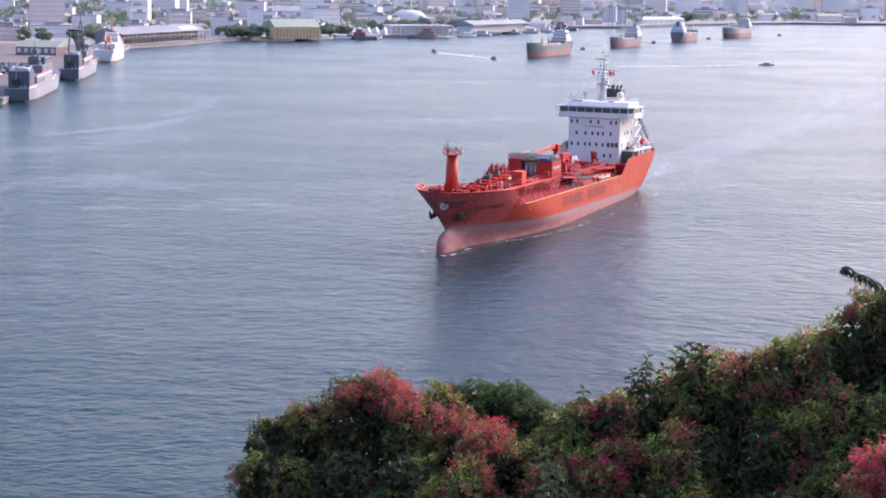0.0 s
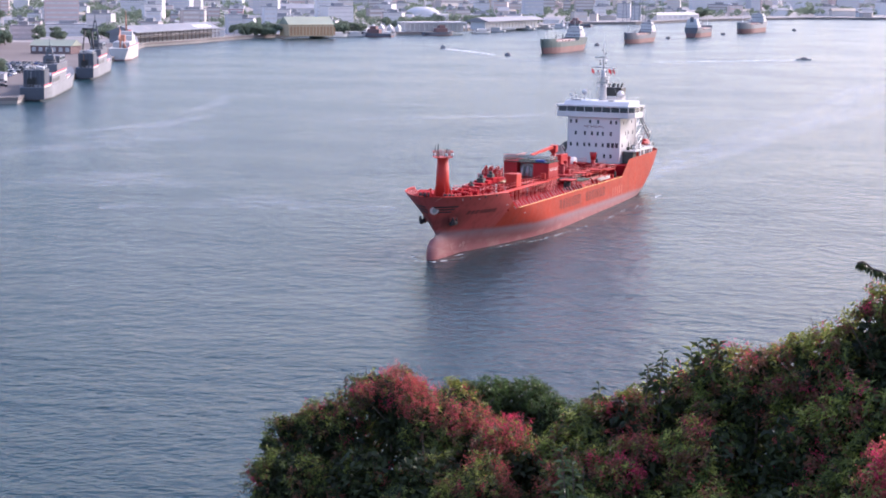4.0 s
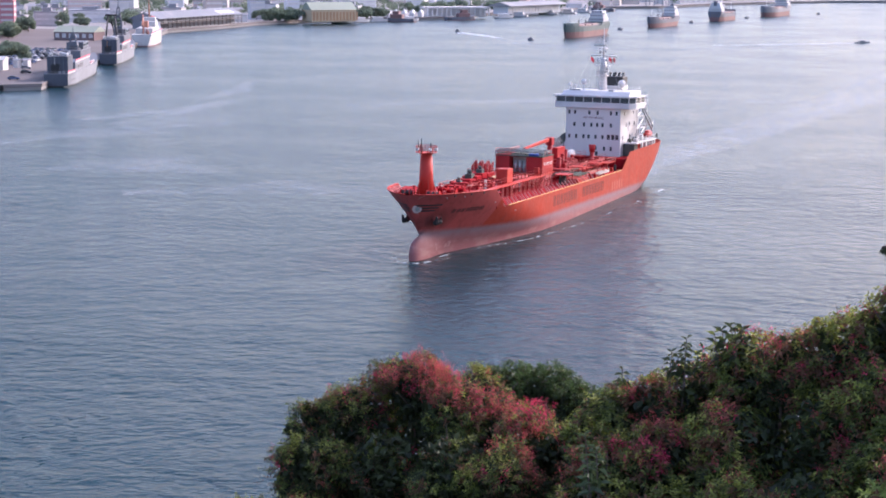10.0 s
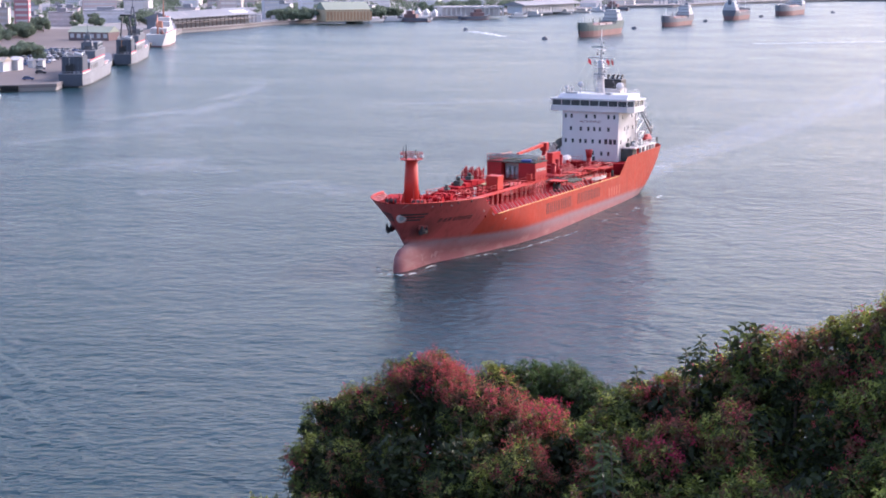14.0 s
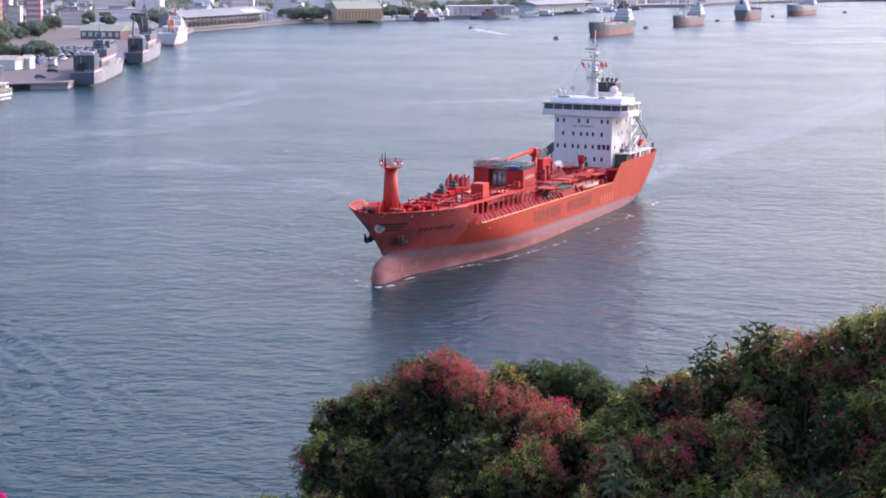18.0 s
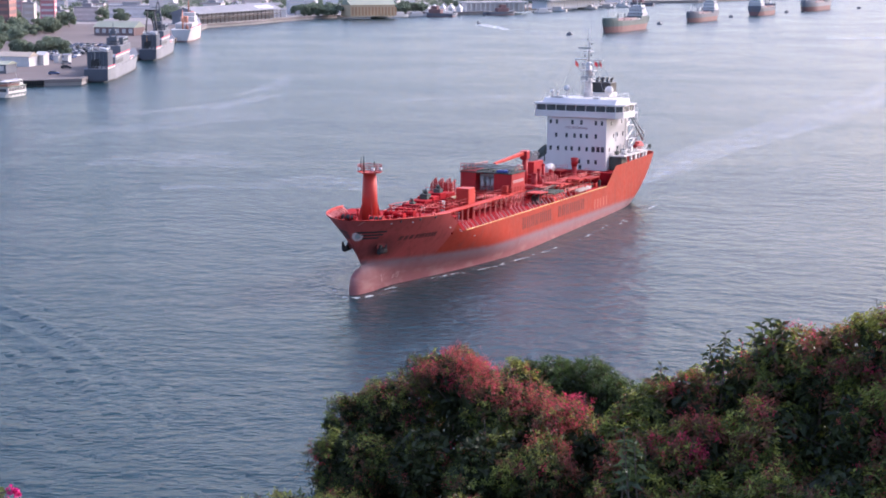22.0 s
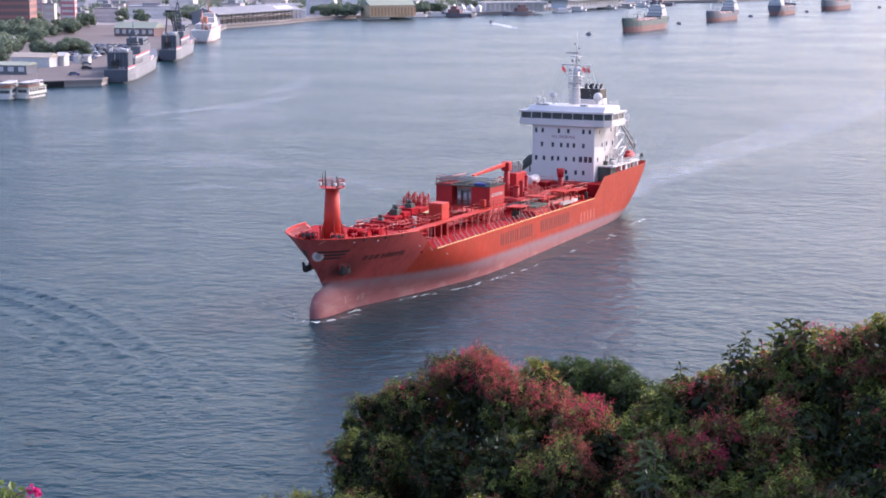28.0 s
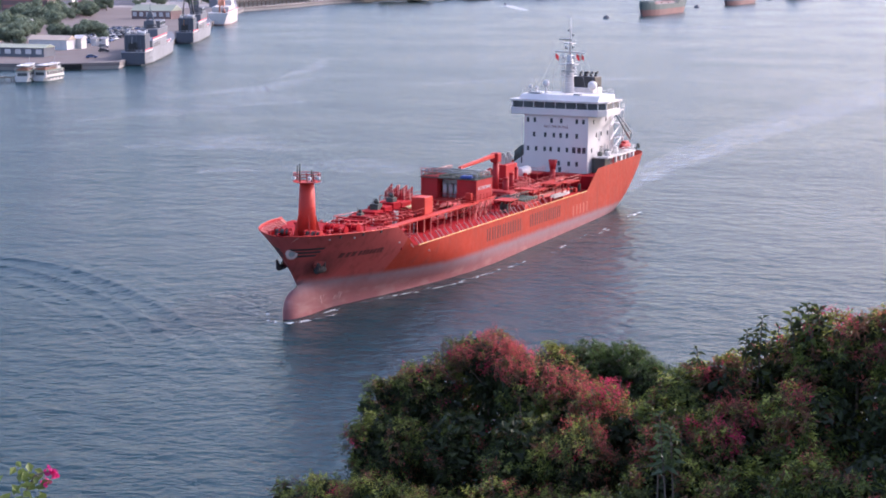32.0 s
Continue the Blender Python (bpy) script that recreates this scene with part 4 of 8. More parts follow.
lettering("house_sign", "NO SMOKING", 0.72, Matrix.Translation((HX + 0.02, 0.05, 16.45)) @ pose(0, 0, 0, 90, 0, 90), MARK, house, "dark NO SMOKING lettering")
bm = bmesh.new()
prism(bm, ((-6.1, 8.3), (-8.2, 8.3), (-8.2, 9.6), (-6.1, 11.2)), 0, 15.2, 18.2)
part("side_casing", bm, WHITE, house, bevel=0.05)

# bridge with its wings
bridge = unit("bridge", tanker, "white wheelhouse with full-width wings")
bm = bmesh.new()
prism(bm, ((10.0, -8.5), (HX + 0.5, -8.5), (HX + 0.5, 8.0), (HX - 1.2, 9.1), (10.0, 9.1)), 2, 18.5, 19.75)
part("bridge_apron", bm, WHITE, bridge, bevel=0.05)
bm = bmesh.new()
prism(bm, ((10.3, -8.3), (HX + 0.3, -8.3), (HX + 0.3, 7.9), (HX - 1.3, 8.9), (10.3, 8.9)), 2, 19.75, 20.9)
part("wheelhouse_core", bm, GLASS, bridge)
for k in range(8):
    y = -8.25 + k * 2.03
    boxes("bridge_window", [(HX + 0.3, HX + 0.36, y + 0.09, y + 1.9, 19.82, 20.85)], GLASS, bridge)
    boxes("window_post", [(HX + 0.28, HX + 0.45, y - 0.04, y + 0.06, 19.75, 20.92)], WHITE, bridge, split=True)
boxes("window_post", [(HX + 0.2, HX + 0.42, 7.85, 8.0, 19.75, 20.92), (HX - 1.45, HX - 1.2, 8.85, 9.05, 19.75, 20.92), (13.4, 13.8, 8.88, 9.05, 19.75, 20.92), (10.2, 10.6, 8.88, 9.08, 19.75, 20.92)], WHITE, bridge, split=True)
for a, b in ((15.2, 17.1), (13.9, 15.1), (10.7, 13.3)):
    boxes("bridge_window", [(a, b, 8.9, 8.96, 19.9, 20.8)], GLASS, bridge)
bm = bmesh.new()
prism(bm, ((9.6, -8.7), (HX + 0.8, -8.7), (HX + 0.8, 8.1), (HX - 1.1, 9.3), (9.6, 9.3)), 2, 20.9, 21.2)
part("bridge_roof", bm, WHITE, bridge)
bm = bmesh.new()
prism(bm, ((HX + 0.7, 21.2), (HX - 0.7, 22.15), (10.0, 22.15), (9.7, 21.2)), 1, -7.0, 8.0)
part("roof_coaming", bm, WHITE, bridge, bevel=0.06)
bm = bmesh.new()
rail(bm, [(18.0, -6.8, 22.15), (18.0, 7.8, 22.15), (10.2, 7.8, 22.15)], 0.9, 1.6, 0.025, 2)
part("roof_rail", bm, WHITE, bridge)
for y in (-5.2, -4.0, 3.5):
    boxes("roof_hatch", [(16.8, 17.7, y - 0.6, y + 0.6, 22.15, 22.4)], GREY, bridge, bevel=0.04)

# main mast
mast = unit("radar_mast", tanker, "white tapered mast with yard and radars")
bm = bmesh.new()
tube(bm, (12, 0, 21.8), (12, 0, 29.0), 0.95, 0.5, 14)
tube(bm, (12, 0, 29.0), (12, 0, 35.6), 0.2, 0.05, 8)
part("mast_tube", bm, WHITE, mast)
bm = bmesh.new()
for z, w in ((25.2, 1.2), (27.3, 1.5), (31.0, 0.8)):
    box(bm, 11.3, 13.4, -w, w, z, z + 0.14)
part("mast_platform", bm, WHITE, mast, split=True)
bm = bmesh.new()
tube(bm, (12, -2.9, 29.5), (12, 2.9, 29.4), 0.12, seg=8)
tube(bm, (12, -1.3, 31.6), (12, 1.0, 31.6), 0.07, seg=6)
part("yard", bm, WHITE, mast, split=True)
bm = bmesh.new()
box(bm, 12.5, 12.8, -1.3, 1.3, 25.9, 26.15)
box(bm, 12.3, 12.6, -2.0, 0.6, 31.6, 31.9)
box(bm, 12.5, 12.8, -0.25, 0.25, 25.3, 25.9)
part("radar_scanner", bm, PALE, mast, split=True)
bm = bmesh.new()
for k in range(20):
    box(bm, 11.95, 12.05, -1.45, -1.05, 21.9 + 0.36 * k, 21.95 + 0.36 * k)
tube(bm, (12, -1.45, 21.9), (12, -1.45, 29), 0.04, seg=4)
tube(bm, (12, -1.05, 21.9), (12, -1.05, 29), 0.04, seg=4)
part("ladder", bm, PALE, mast)
bm = bmesh.new()
for z, y in ((30.4, 0.5), (32.6, 0.5), (33.4, -0.35)):
    ball(bm, (12, y, z), 0.24, 8, 6)
part("signal_light", bm, GREY, mast, split=True)
for y0, y1, mat, lab in ((-2.8, -2.2, FLAG_RED, "red signal flag"), (1.2, 1.8, FLAG_RED, "red signal flag"), (1.8, 2.25, WHITE, "white half of a signal flag"), (2.25, 2.65, FLAG_RED, "red signal flag")):
    bm = bmesh.new()
    n = 5
    rows = [[bm.verts.new((12 + 0.08 * math.sin(3 * k + y0), y0 + (y1 - y0) * k / n, z - 0.12 * k)) for z in (29.3, 28.45)] for k in range(n + 1)]
    for a, b in zip(rows, rows[1:]):
        bm.faces.new((a[0], b[0], b[1], a[1]))
    bmesh.ops.solidify(bm, geom=bm.faces[:], thickness=0.03)
    part("flag", bm, mat, mast, lab)

for k in range(9):
    z = 22.4 + 0.78 * k
    r = 0.97 - 0.45 * (z - 21.8) / 7.2
    bm = bmesh.new()
    tube(bm, (12, 0, z), (12, 0, z + 0.1), r + 0.03, seg=14)
    part("mast_band", bm, WHITE, mast)
for z, w in ((25.34, 1.2), (27.44, 1.5)):
    bm = bmesh.new()
    rail(bm, [(13.35, -w, z), (13.35, w, z), (11.35, w, z), (11.35, -w, z), (13.35, -w, z)], 0.9, 0.9, 0.03, 2)
    part("mast_rail", bm, WHITE, mast)
for y0, y1, z in ((-2.8, -5.6, 22.2), (2.8, 6.4, 22.2), (-1.6, -3.4, 22.2), (1.6, 4.2, 22.2)):
    bm = bmesh.new()
    tube(bm, (12, y0, 29.4), (14.5, y1, z), 0.025, seg=4)
    part("halyard", bm, PALE, mast)
for z, y, w in ((26.4, 1.1, 0.35), (28.3, -1.0, 0.3), (28.3, 0.9, 0.3), (30.0, -0.6, 0.25)):
    bm = bmesh.new()
    tube(bm, (12.6, y, z), (12.6, y, z + 0.6), w, w * 0.8, 10)
    tube(bm, (12.0, y * 0.4, z + 0.2), (12.6, y, z + 0.2), 0.06, seg=5)
    part("mast_fitting", bm, WHITE, mast)
# doors, pipes and lockers along the bridge house
for x, z in ((17.0, 9.3), (12.6, 9.3), (9.4, 12.0), (12.4, 14.6)):
    boxes("side_door", [(x - 0.4, x + 0.4, 6.08, 6.16, z - 0.95, z + 0.95)], SHIP_DOOR, house, bevel=0.02)

# domes and antennas on the roof
for x, y, z, r in ((15, -3.4, 23.9, 0.62), (9.2, 3.4, 23.4, 0.85), (15, -7.0 + 0.6, 23.2, 0.4), (14.0, -5.6, 23.0, 0.3)):
    bm = bmesh.new()
    tube(bm, (x, y, 22.0), (x, y, z - r * 0.6), 0.14, seg=8)
    part("dome_post", bm, WHITE, tanker)
    bm = bmesh.new()
    ball(bm, (x, y, z), r, 16, 10)
    part("satellite_dome", bm, WHITE, tanker)
bm = bmesh.new()
for x, y, h in ((16.5, -6.5, 23.6), (15.5, -2.0, 24.4), (16.5, -4.9, 23.4), (13, -6.2, 24.6), (11, 5.0, 24.2)):
    tube(bm, (x, y, 22.1), (x, y, h), 0.05, seg=5)
part("whip_antenna", bm, PALE, tanker, split=True)

# funnel
funnel = unit("funnel", tanker, "black funnel with exhaust pipes")
boxes("funnel_casing", [(0.8, 6.0, -2.2, 2.4, 8.3, 22.7)], WHITE, funnel, bevel=0.1)
boxes("funnel_top", [(1.0, 4.8, -2.1, 2.3, 22.7, 24.7)], BLACK, funnel, bevel=0.12)
for k, y in enumerate((-1.2, -0.3, 0.0, 0.9, 1.8)):
    bm = bmesh.new()
    pipe(bm, [(3.0, y, 24.6), (2.9, y, 25.2), (2.3, y + 0.15, 25.5)], 0.25, 10)
    part("exhaust_pipe", bm, BLACK, funnel)

# poop side house, lifeboat and its davit
side = unit("poop_side_house", tanker)
boxes("side_house_roof", [(0.5, 16.5, 6.4, 9.2, 11.0, 11.25)], WHITE, side)
boxes("side_house_pillar", [(x, x + w, 8.6, 9.0, 8.3, 11.0) for x, w in ((0.8, 0.8), (3.0, 0.5), (5.4, 0.5), (7.4, 1.2), (10.6, 0.7))], WHITE, side, split=True)
bm = bmesh.new()
rail(bm, [(0.6, 9.1, 11.25), (16.4, 9.1, 11.25)], 1.0, 1.3, 0.035, 3)
rail(bm, [(-7.4, -5.5, 10.2), (-7.4, 5.5, 10.2)], 1.0, 1.5, 0.035, 2)
part("poop_rail", bm, PALE, tanker, split=True)
boat = unit("lifeboat", tanker)
bm = bmesh.new()
ball(bm, (3.4, 8.0, 12.2), 1.0, 16, 10, (2.3, 0.85, 0.7))
part("boat_hull", bm, FIT_RED, boat)
boxes("boat_canopy", [(2.4, 4.6, 7.5, 8.5, 12.4, 13.1)], FIT_RED, boat, bevel=0.2)
davit = unit("davit", tanker)
bm = bmesh.new()
for x in (2.4, 7.6):
    pipe(bm, [(x, 7.0, 11.2), (x, 7.2, 14.2), (x, 8.6, 14.6)], 0.16, 6)
part("davit_arm", bm, WHITE, davit, split=True)
bm = bmesh.new()
for k in range(4):
    box(bm, 3.0, 4.6, 5.8, 7.6, 11.3 + 2.55 * k - 0.08, 11.3 + 2.55 * k)
    rail(bm, [(3.0, 7.6, 11.3 + 2.55 * k), (4.6, 7.6, 11.3 + 2.55 * k)], 0.9, 0.8, 0.03, 2)
    pipe(bm, [(4.6, 7.4, 11.3 + 2.55 * k), (10.5, 7.0, 11.3 + 2.55 * k)], 0.06, 5)
for x in (3.0, 4.6, 10.5):
    pipe(bm, [(x, 7.5, 11.2), (x, 7.4, 19.0)], 0.09, 6)
for k in range(3):
    pipe(bm, [(10.5, 7.5, 11.3 + 2.55 * k), (4.6, 7.5, 13.8 + 2.55 * k)], 0.16, 6)
part("stair_tower", bm, WHITE, davit, "white outside stairs and landings")
bm = bmesh.new()
pipe(bm, [(8.5, 7.8, 18.4), (1.0, 8.2, 13.2)], 0.2, 8)
pipe(bm, [(7.2, 7.8, 18.4), (0.2, 8.2, 14.2)], 0.14, 8)
pipe(bm, [(1.0, 8.2, 13.2), (0.2, 8.2, 15.0)], 0.16, 8)
part("stores_derrick", bm, GREY, davit, "grey stores derrick")
for k in range(7):
    bm = bmesh.new()
    x, y = 6.6 + 1.4 * k, 7.2 + 0.5 * (k % 3)
    if k % 2:
        tube(bm, (x, y - 0.5, 11.7), (x, y + 0.5, 11.7), 0.42, seg=10)
        box(bm, x - 0.5, x + 0.5, y - 0.6, y + 0.6, 11.25, 11.45)
    else:
        box(bm, x - 0.35, x + 0.35, y - 0.35, y + 0.35, 11.25, 12.0 + 0.3 * (k % 3))
        tube(bm, (x, y, 12.0), (x, y, 13.0), 0.08, seg=6)
    part("boat_deck_gear", bm, (DARK_GEAR, GREY, WHITE)[k % 3], tanker)
# a solid box coloured dark in place of the recess's shade
boxes("dark_recess", [(13.4, 16.2, 6.2, 8.6, 8.35, 10.95)], DARK_GEAR, side, "dark grey box for a recess's shade")
bm = bmesh.new()
pipe(bm, [(-7.3, 6.6, 10.2), (-7.6, 6.9, 11.5), (-8.2, 6.9, 11.6), (-8.4, 6.9, 10.6)], 0.14, 6)
part("stern_roller", bm, DARK_GEAR, tanker)

# ---- foliage builder ----
rng = np.random.default_rng(7)


def leaf_mesh(name, centres, normals, lengths, mat, width=0.5, fold=0.25):
    """Many small folded leaves (two quads each) in one mesh."""
    n = len(centres)
    r = rng.normal(size=(n, 3))
    along = r - (r * normals).sum(1, keepdims=True) * normals
    along /= np.linalg.norm(along, axis=1, keepdims=True) + 1e-9
    side = np.cross(normals, along)
    ln, w = lengths[:, None], (lengths * width)[:, None] * 0.5
    up = normals * (lengths * fold)[:, None]
    a, b = centres - along * ln * 0.5, centres + along * ln * 0.5 - up * 0.6
    l, rr = centres + side * w + up * 0.5, centres - side * w + up * 0.5
    v = np.stack([a, l, b, rr], 1).reshape(-1, 3)
    k = np.arange(n)[:, None] * 4
    f = np.concatenate([k + [0, 2, 1], k + [0, 3, 2]], 1).reshape(-1, 3)
    me = bpy.data.meshes.new(name)
    me.from_pydata(v.tolist(), [], f.tolist())
    me.materials.append(mat)
    return me

# ---- the far shore ----
CONCRETE = material("quay_concrete", (0.18, 0.16, 0.155), 0.9, vary=0.15, grain=0.1, dirt=(0.16, 0.14, 0.14), dirt_size=9.0)
ASPHALT = material("yard_paving", (0.125, 0.102, 0.096), 0.95, vary=0.12, grain=0.05, dirt=(0.12, 0.11, 0.11), dirt_size=12.0)
CITY = material("city_ground", (0.25, 0.235, 0.23), 0.95, vary=0.12, grain=0.05, dirt=(0.27, 0.26, 0.22), dirt_size=15.0)
NAVY = material("navy_grey_paint", (0.215, 0.225, 0.245), 0.6, vary=0.08, grain=0.2, dirt=(0.22, 0.23, 0.25), dirt_size=4.0)
# blue-black of the hangar, also used for the transom's shade
NAVY_SHADE = material("blue_black_shade_and_hangar_paint", (0.075, 0.085, 0.105), 0.8, grain=0.2)
NAVY_DARK = material("dark_grey_deck_paint", (0.125, 0.135, 0.155), 0.8, grain=0.2)
# distance haze is put into these pale, low-contrast wall colours
HAZE_WALLS = [material("hazy_render_wall", (0.64, 0.61, 0.60), 0.9, vary=0.08, grain=0.06, each=0.12, dirt=(0.45, 0.44, 0.47), dirt_size=8.0),
              material("hazy_blue_grey_wall", (0.54, 0.54, 0.56), 0.9, vary=0.08, grain=0.06, each=0.15),
              material("hazy_warm_tile_wall", (0.60, 0.53, 0.48), 0.9, vary=0.08, grain=0.06, each=0.15),
              material("hazy_concrete_wall", (0.58, 0.57, 0.57), 0.9, vary=0.08, grain=0.06, each=0.15)]
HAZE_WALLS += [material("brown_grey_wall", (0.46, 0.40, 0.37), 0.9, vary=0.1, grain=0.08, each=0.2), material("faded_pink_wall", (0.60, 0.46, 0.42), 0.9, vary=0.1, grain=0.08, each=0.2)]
ROOF_GREY = material("grey_sheet_roof", (0.27, 0.27, 0.285), 0.85, vary=0.1, grain=0.1, each=0.12, stretch=(3, 0.3, 1))
ROOF_BEIGE = material("beige_sheet_roof", (0.44, 0.37, 0.30), 0.85, vary=0.1, grain=0.1)
ROOF_SLATE = material("slate_blue_sheet_roof", (0.20, 0.21, 0.235), 0.85, vary=0.12, grain=0.1, dirt=(0.28, 0.27, 0.27), dirt_size=6.0)
ROOF_GREEN = material("pale_green_sheet_roof", (0.30, 0.33, 0.26), 0.85, vary=0.1, grain=0.1)
BRICK_RED = material("dark_red_brick_wall", (0.36, 0.17, 0.145), 0.9, vary=0.12, grain=0.1)
BROWN_BRICK = material("dark_brown_brick_wall", (0.20, 0.135, 0.13), 0.9, vary=0.12, grain=0.1)
ROSE_WALL = material("rose_tile_wall", (0.50, 0.21, 0.23), 0.85, vary=0.1, grain=0.1)
PINK_WALL = material("pink_tile_wall", (0.52, 0.31, 0.33), 0.85, vary=0.1, grain=0.1)
OCHRE = material("ochre_plaster_wall", (0.62, 0.46, 0.29), 0.9, vary=0.1, grain=0.1)
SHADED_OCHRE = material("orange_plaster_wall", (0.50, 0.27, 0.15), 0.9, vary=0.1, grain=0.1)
# glass colour lightened to stand for haze
FAR_GLASS = material("hazy_window_glass", (0.58, 0.55, 0.54), 0.4, vary=0.1)
# leaf colour lightened and greyed, as haze would do
TREE_LEAF = leaf_material("hazy_tree_leaf", (0.20, 0.25, 0.175), 0.9, 0.22)
BARK = material("tree_bark", (0.12, 0.09, 0.07), 0.95, bump=0.4)
CAR_PAINTS = [material("white_car_paint", (0.75, 0.75, 0.76), 0.25), material("silver_car_paint", (0.30, 0.31, 0.33), 0.3, metal=0.4),
              material("blue_car_paint", (0.06, 0.10, 0.22), 0.25), material("dark_car_paint", (0.04, 0.04, 0.05), 0.25)]
RUBBER = material("tyre_rubber", (0.02, 0.02, 0.02), 0.9)
# hull green greyed to stand in for haze over the water
SHIP_GREEN = material("hazy_green_hull_paint", (0.075, 0.115, 0.115), 0.55, grain=0.2, dirt=(0.12, 0.13, 0.12), dirt_size=4.0)
SHIP_BLUE = material("slate_hull_paint", (0.12, 0.13, 0.16), 0.55, grain=0.2, dirt=(0.2, 0.14, 0.12), dirt_size=4.0)
SHIP_WHITE = material("weathered_white_hull_paint", (0.50, 0.48, 0.47), 0.6, vary=0.08, grain=0.2, dirt=(0.42, 0.38, 0.36), dirt_size=3.0)
# hull red muted for the same haze
SHIP_RED = material("hazy_red_lead_hull_paint", (0.21, 0.11, 0.105), 0.65, grain=0.2, dirt=(0.24, 0.10, 0.09), dirt_size=4.0)

# land behind the quays: one sheet with a quay wall all along its edge
SHORE = [(-1500, 606), (-330, 606), (-209, 624), (-191, 634), (-207, 766), (-231, 950), (-252, 1112), (-234, 1166), (-217, 1245), (-195, 1290), (-142, 1343), (-89, 1388), (-60, 1500),
         (-5, 1600), (37, 1700), (92, 1735), (157, 1851), (225, 1935), (295, 2001), (405, 2030), (1500, 2060), (1500, 4850), (-1500, 4850)]
bm = bmesh.new()
prism(bm, SHORE, 2, -4, 2.2)
bmesh.ops.triangulate(bm, faces=[f for f in bm.faces if len(f.verts) > 4])
land = tagged(part("ground", bm, CITY), "pale grey quays and city ground", "ground", kind="structure")
bm = bmesh.new()
prism(bm, [(-700, 612), (-330, 608), (-211, 626), (-193, 636), (-209, 766), (-233, 950), (-254, 1108), (-700, 1108)], 2, 2.0, 2.21)
tagged(part("yard_paving", bm, ASPHALT), "brown-grey worn yard paving on the quay", "pavement", kind="structure")
bm = bmesh.new()
for (x0, y0), (x1, y1) in zip(SHORE[1:20], SHORE[2:20]):
    a, b = Vector((x0, y0, 0)), Vector((x1, y1, 0))
    n = (b - a).cross(Vector((0, 0, 1))).normalized()
    vs = [bm.verts.new(p) for p in (a + n * 0.25, b + n * 0.25, b - n * 1.2, a - n * 1.2)]
    top = [bm.verts.new(v.co + Vector((0, 0, 2.45))) for v in vs]
    for v in vs:
        v.co.z = 1.2
    bm.faces.new(top)
    for k in range(4):
        bm.faces.new((vs[k], vs[(k + 1) % 4], top[(k + 1) % 4], top[k]))
tagged(part("quay_edge", bm, CONCRETE, land), "pale concrete coping along the quay")
for k in range(24):
    p = Vector((-209, 624, 0)).lerp(Vector((-191, 634, 0)), k / 23) if k < 8 else Vector((-191, 634, 0)).lerp(Vector((-231, 950, 0)), (k - 7) / 17)
    bm = bmesh.new()
    box(bm, -0.4, 0.4, -0.5, 0.5, 0.2, 2.1)
    o = part("tyre_fender", bm, RUBBER, land)
    o.matrix_basis = Matrix.Translation((p.x + 0.35, p.y - 0.35, 0))


def gable_block(name, label, x, y, w, d, h, wall, roof, turn=0.0, rise=0.25, category="building", group="", base=2.2, bays=0, storeys=1):
    """A shed or house with pitched roof, and rows of real window openings' panes on its long sides."""
    b = thing(name, label, category, Matrix.Translation((x, y, base)) @ pose(0, 0, 0, 0, 0, turn), group)
    body = boxes("wall", [(-w / 2, w / 2, -d / 2, d / 2, -0.3, h)], wall, b)
    bm = bmesh.new()
    e = 0.5
    prism(bm, ((-d / 2 - e, h - 0.1), (d / 2 + e, h - 0.1), (0, h + rise * d)), 0, -w / 2 - e, w / 2 + e)
    part("roof", bm, roof, b)
    for s in range(storeys):
        for k in range(bays):
            px = -w / 2 + (k + 0.5) * w / bays
            z0 = (s + 0.3) * h / storeys
            boxes("window", [(px - w / bays * 0.28, px + w / bays * 0.28, -d / 2 - 0.06, -d / 2 + 0.1, z0, z0 + h / storeys * 0.5)], FAR_GLASS, body)
    return b


def flat_block(name, label, x, y, w, d, h, wall, turn=0.0, storeys=4, group="city buildings", bands=True, base=2.2, top=True, glass=None):
    b = thing(name, label, "building", Matrix.Translation((x, y, base)) @ pose(0, 0, 0, 0, 0, turn), group)
    body = boxes("wall", [(-w / 2, w / 2, -d / 2, d / 2, -0.3, h)], wall, b)
    boxes("roof", [(-w / 2 - 0.2, w / 2 + 0.2, -d / 2 - 0.2, d / 2 + 0.2, h, h + 0.7)] + ([(-w / 6, w / 5, -d / 5, d / 5, h, h + 3.0)] if top else []), ROOF_GREY, b)
    if bands:
        for s in range(storeys):
            z = (s + 0.35) * h / storeys
            boxes("window_band", [(-w / 2 + 0.8, w / 2 - 0.8, -d / 2 - 0.08, -d / 2 + 0.1, z, z + h / storeys * 0.42), (w / 2 - 0.1, w / 2 + 0.08, -d / 2 + 0.8, d / 2 - 0.8, z, z + h / storeys * 0.42)], glass or FAR_GLASS, body)
    return b


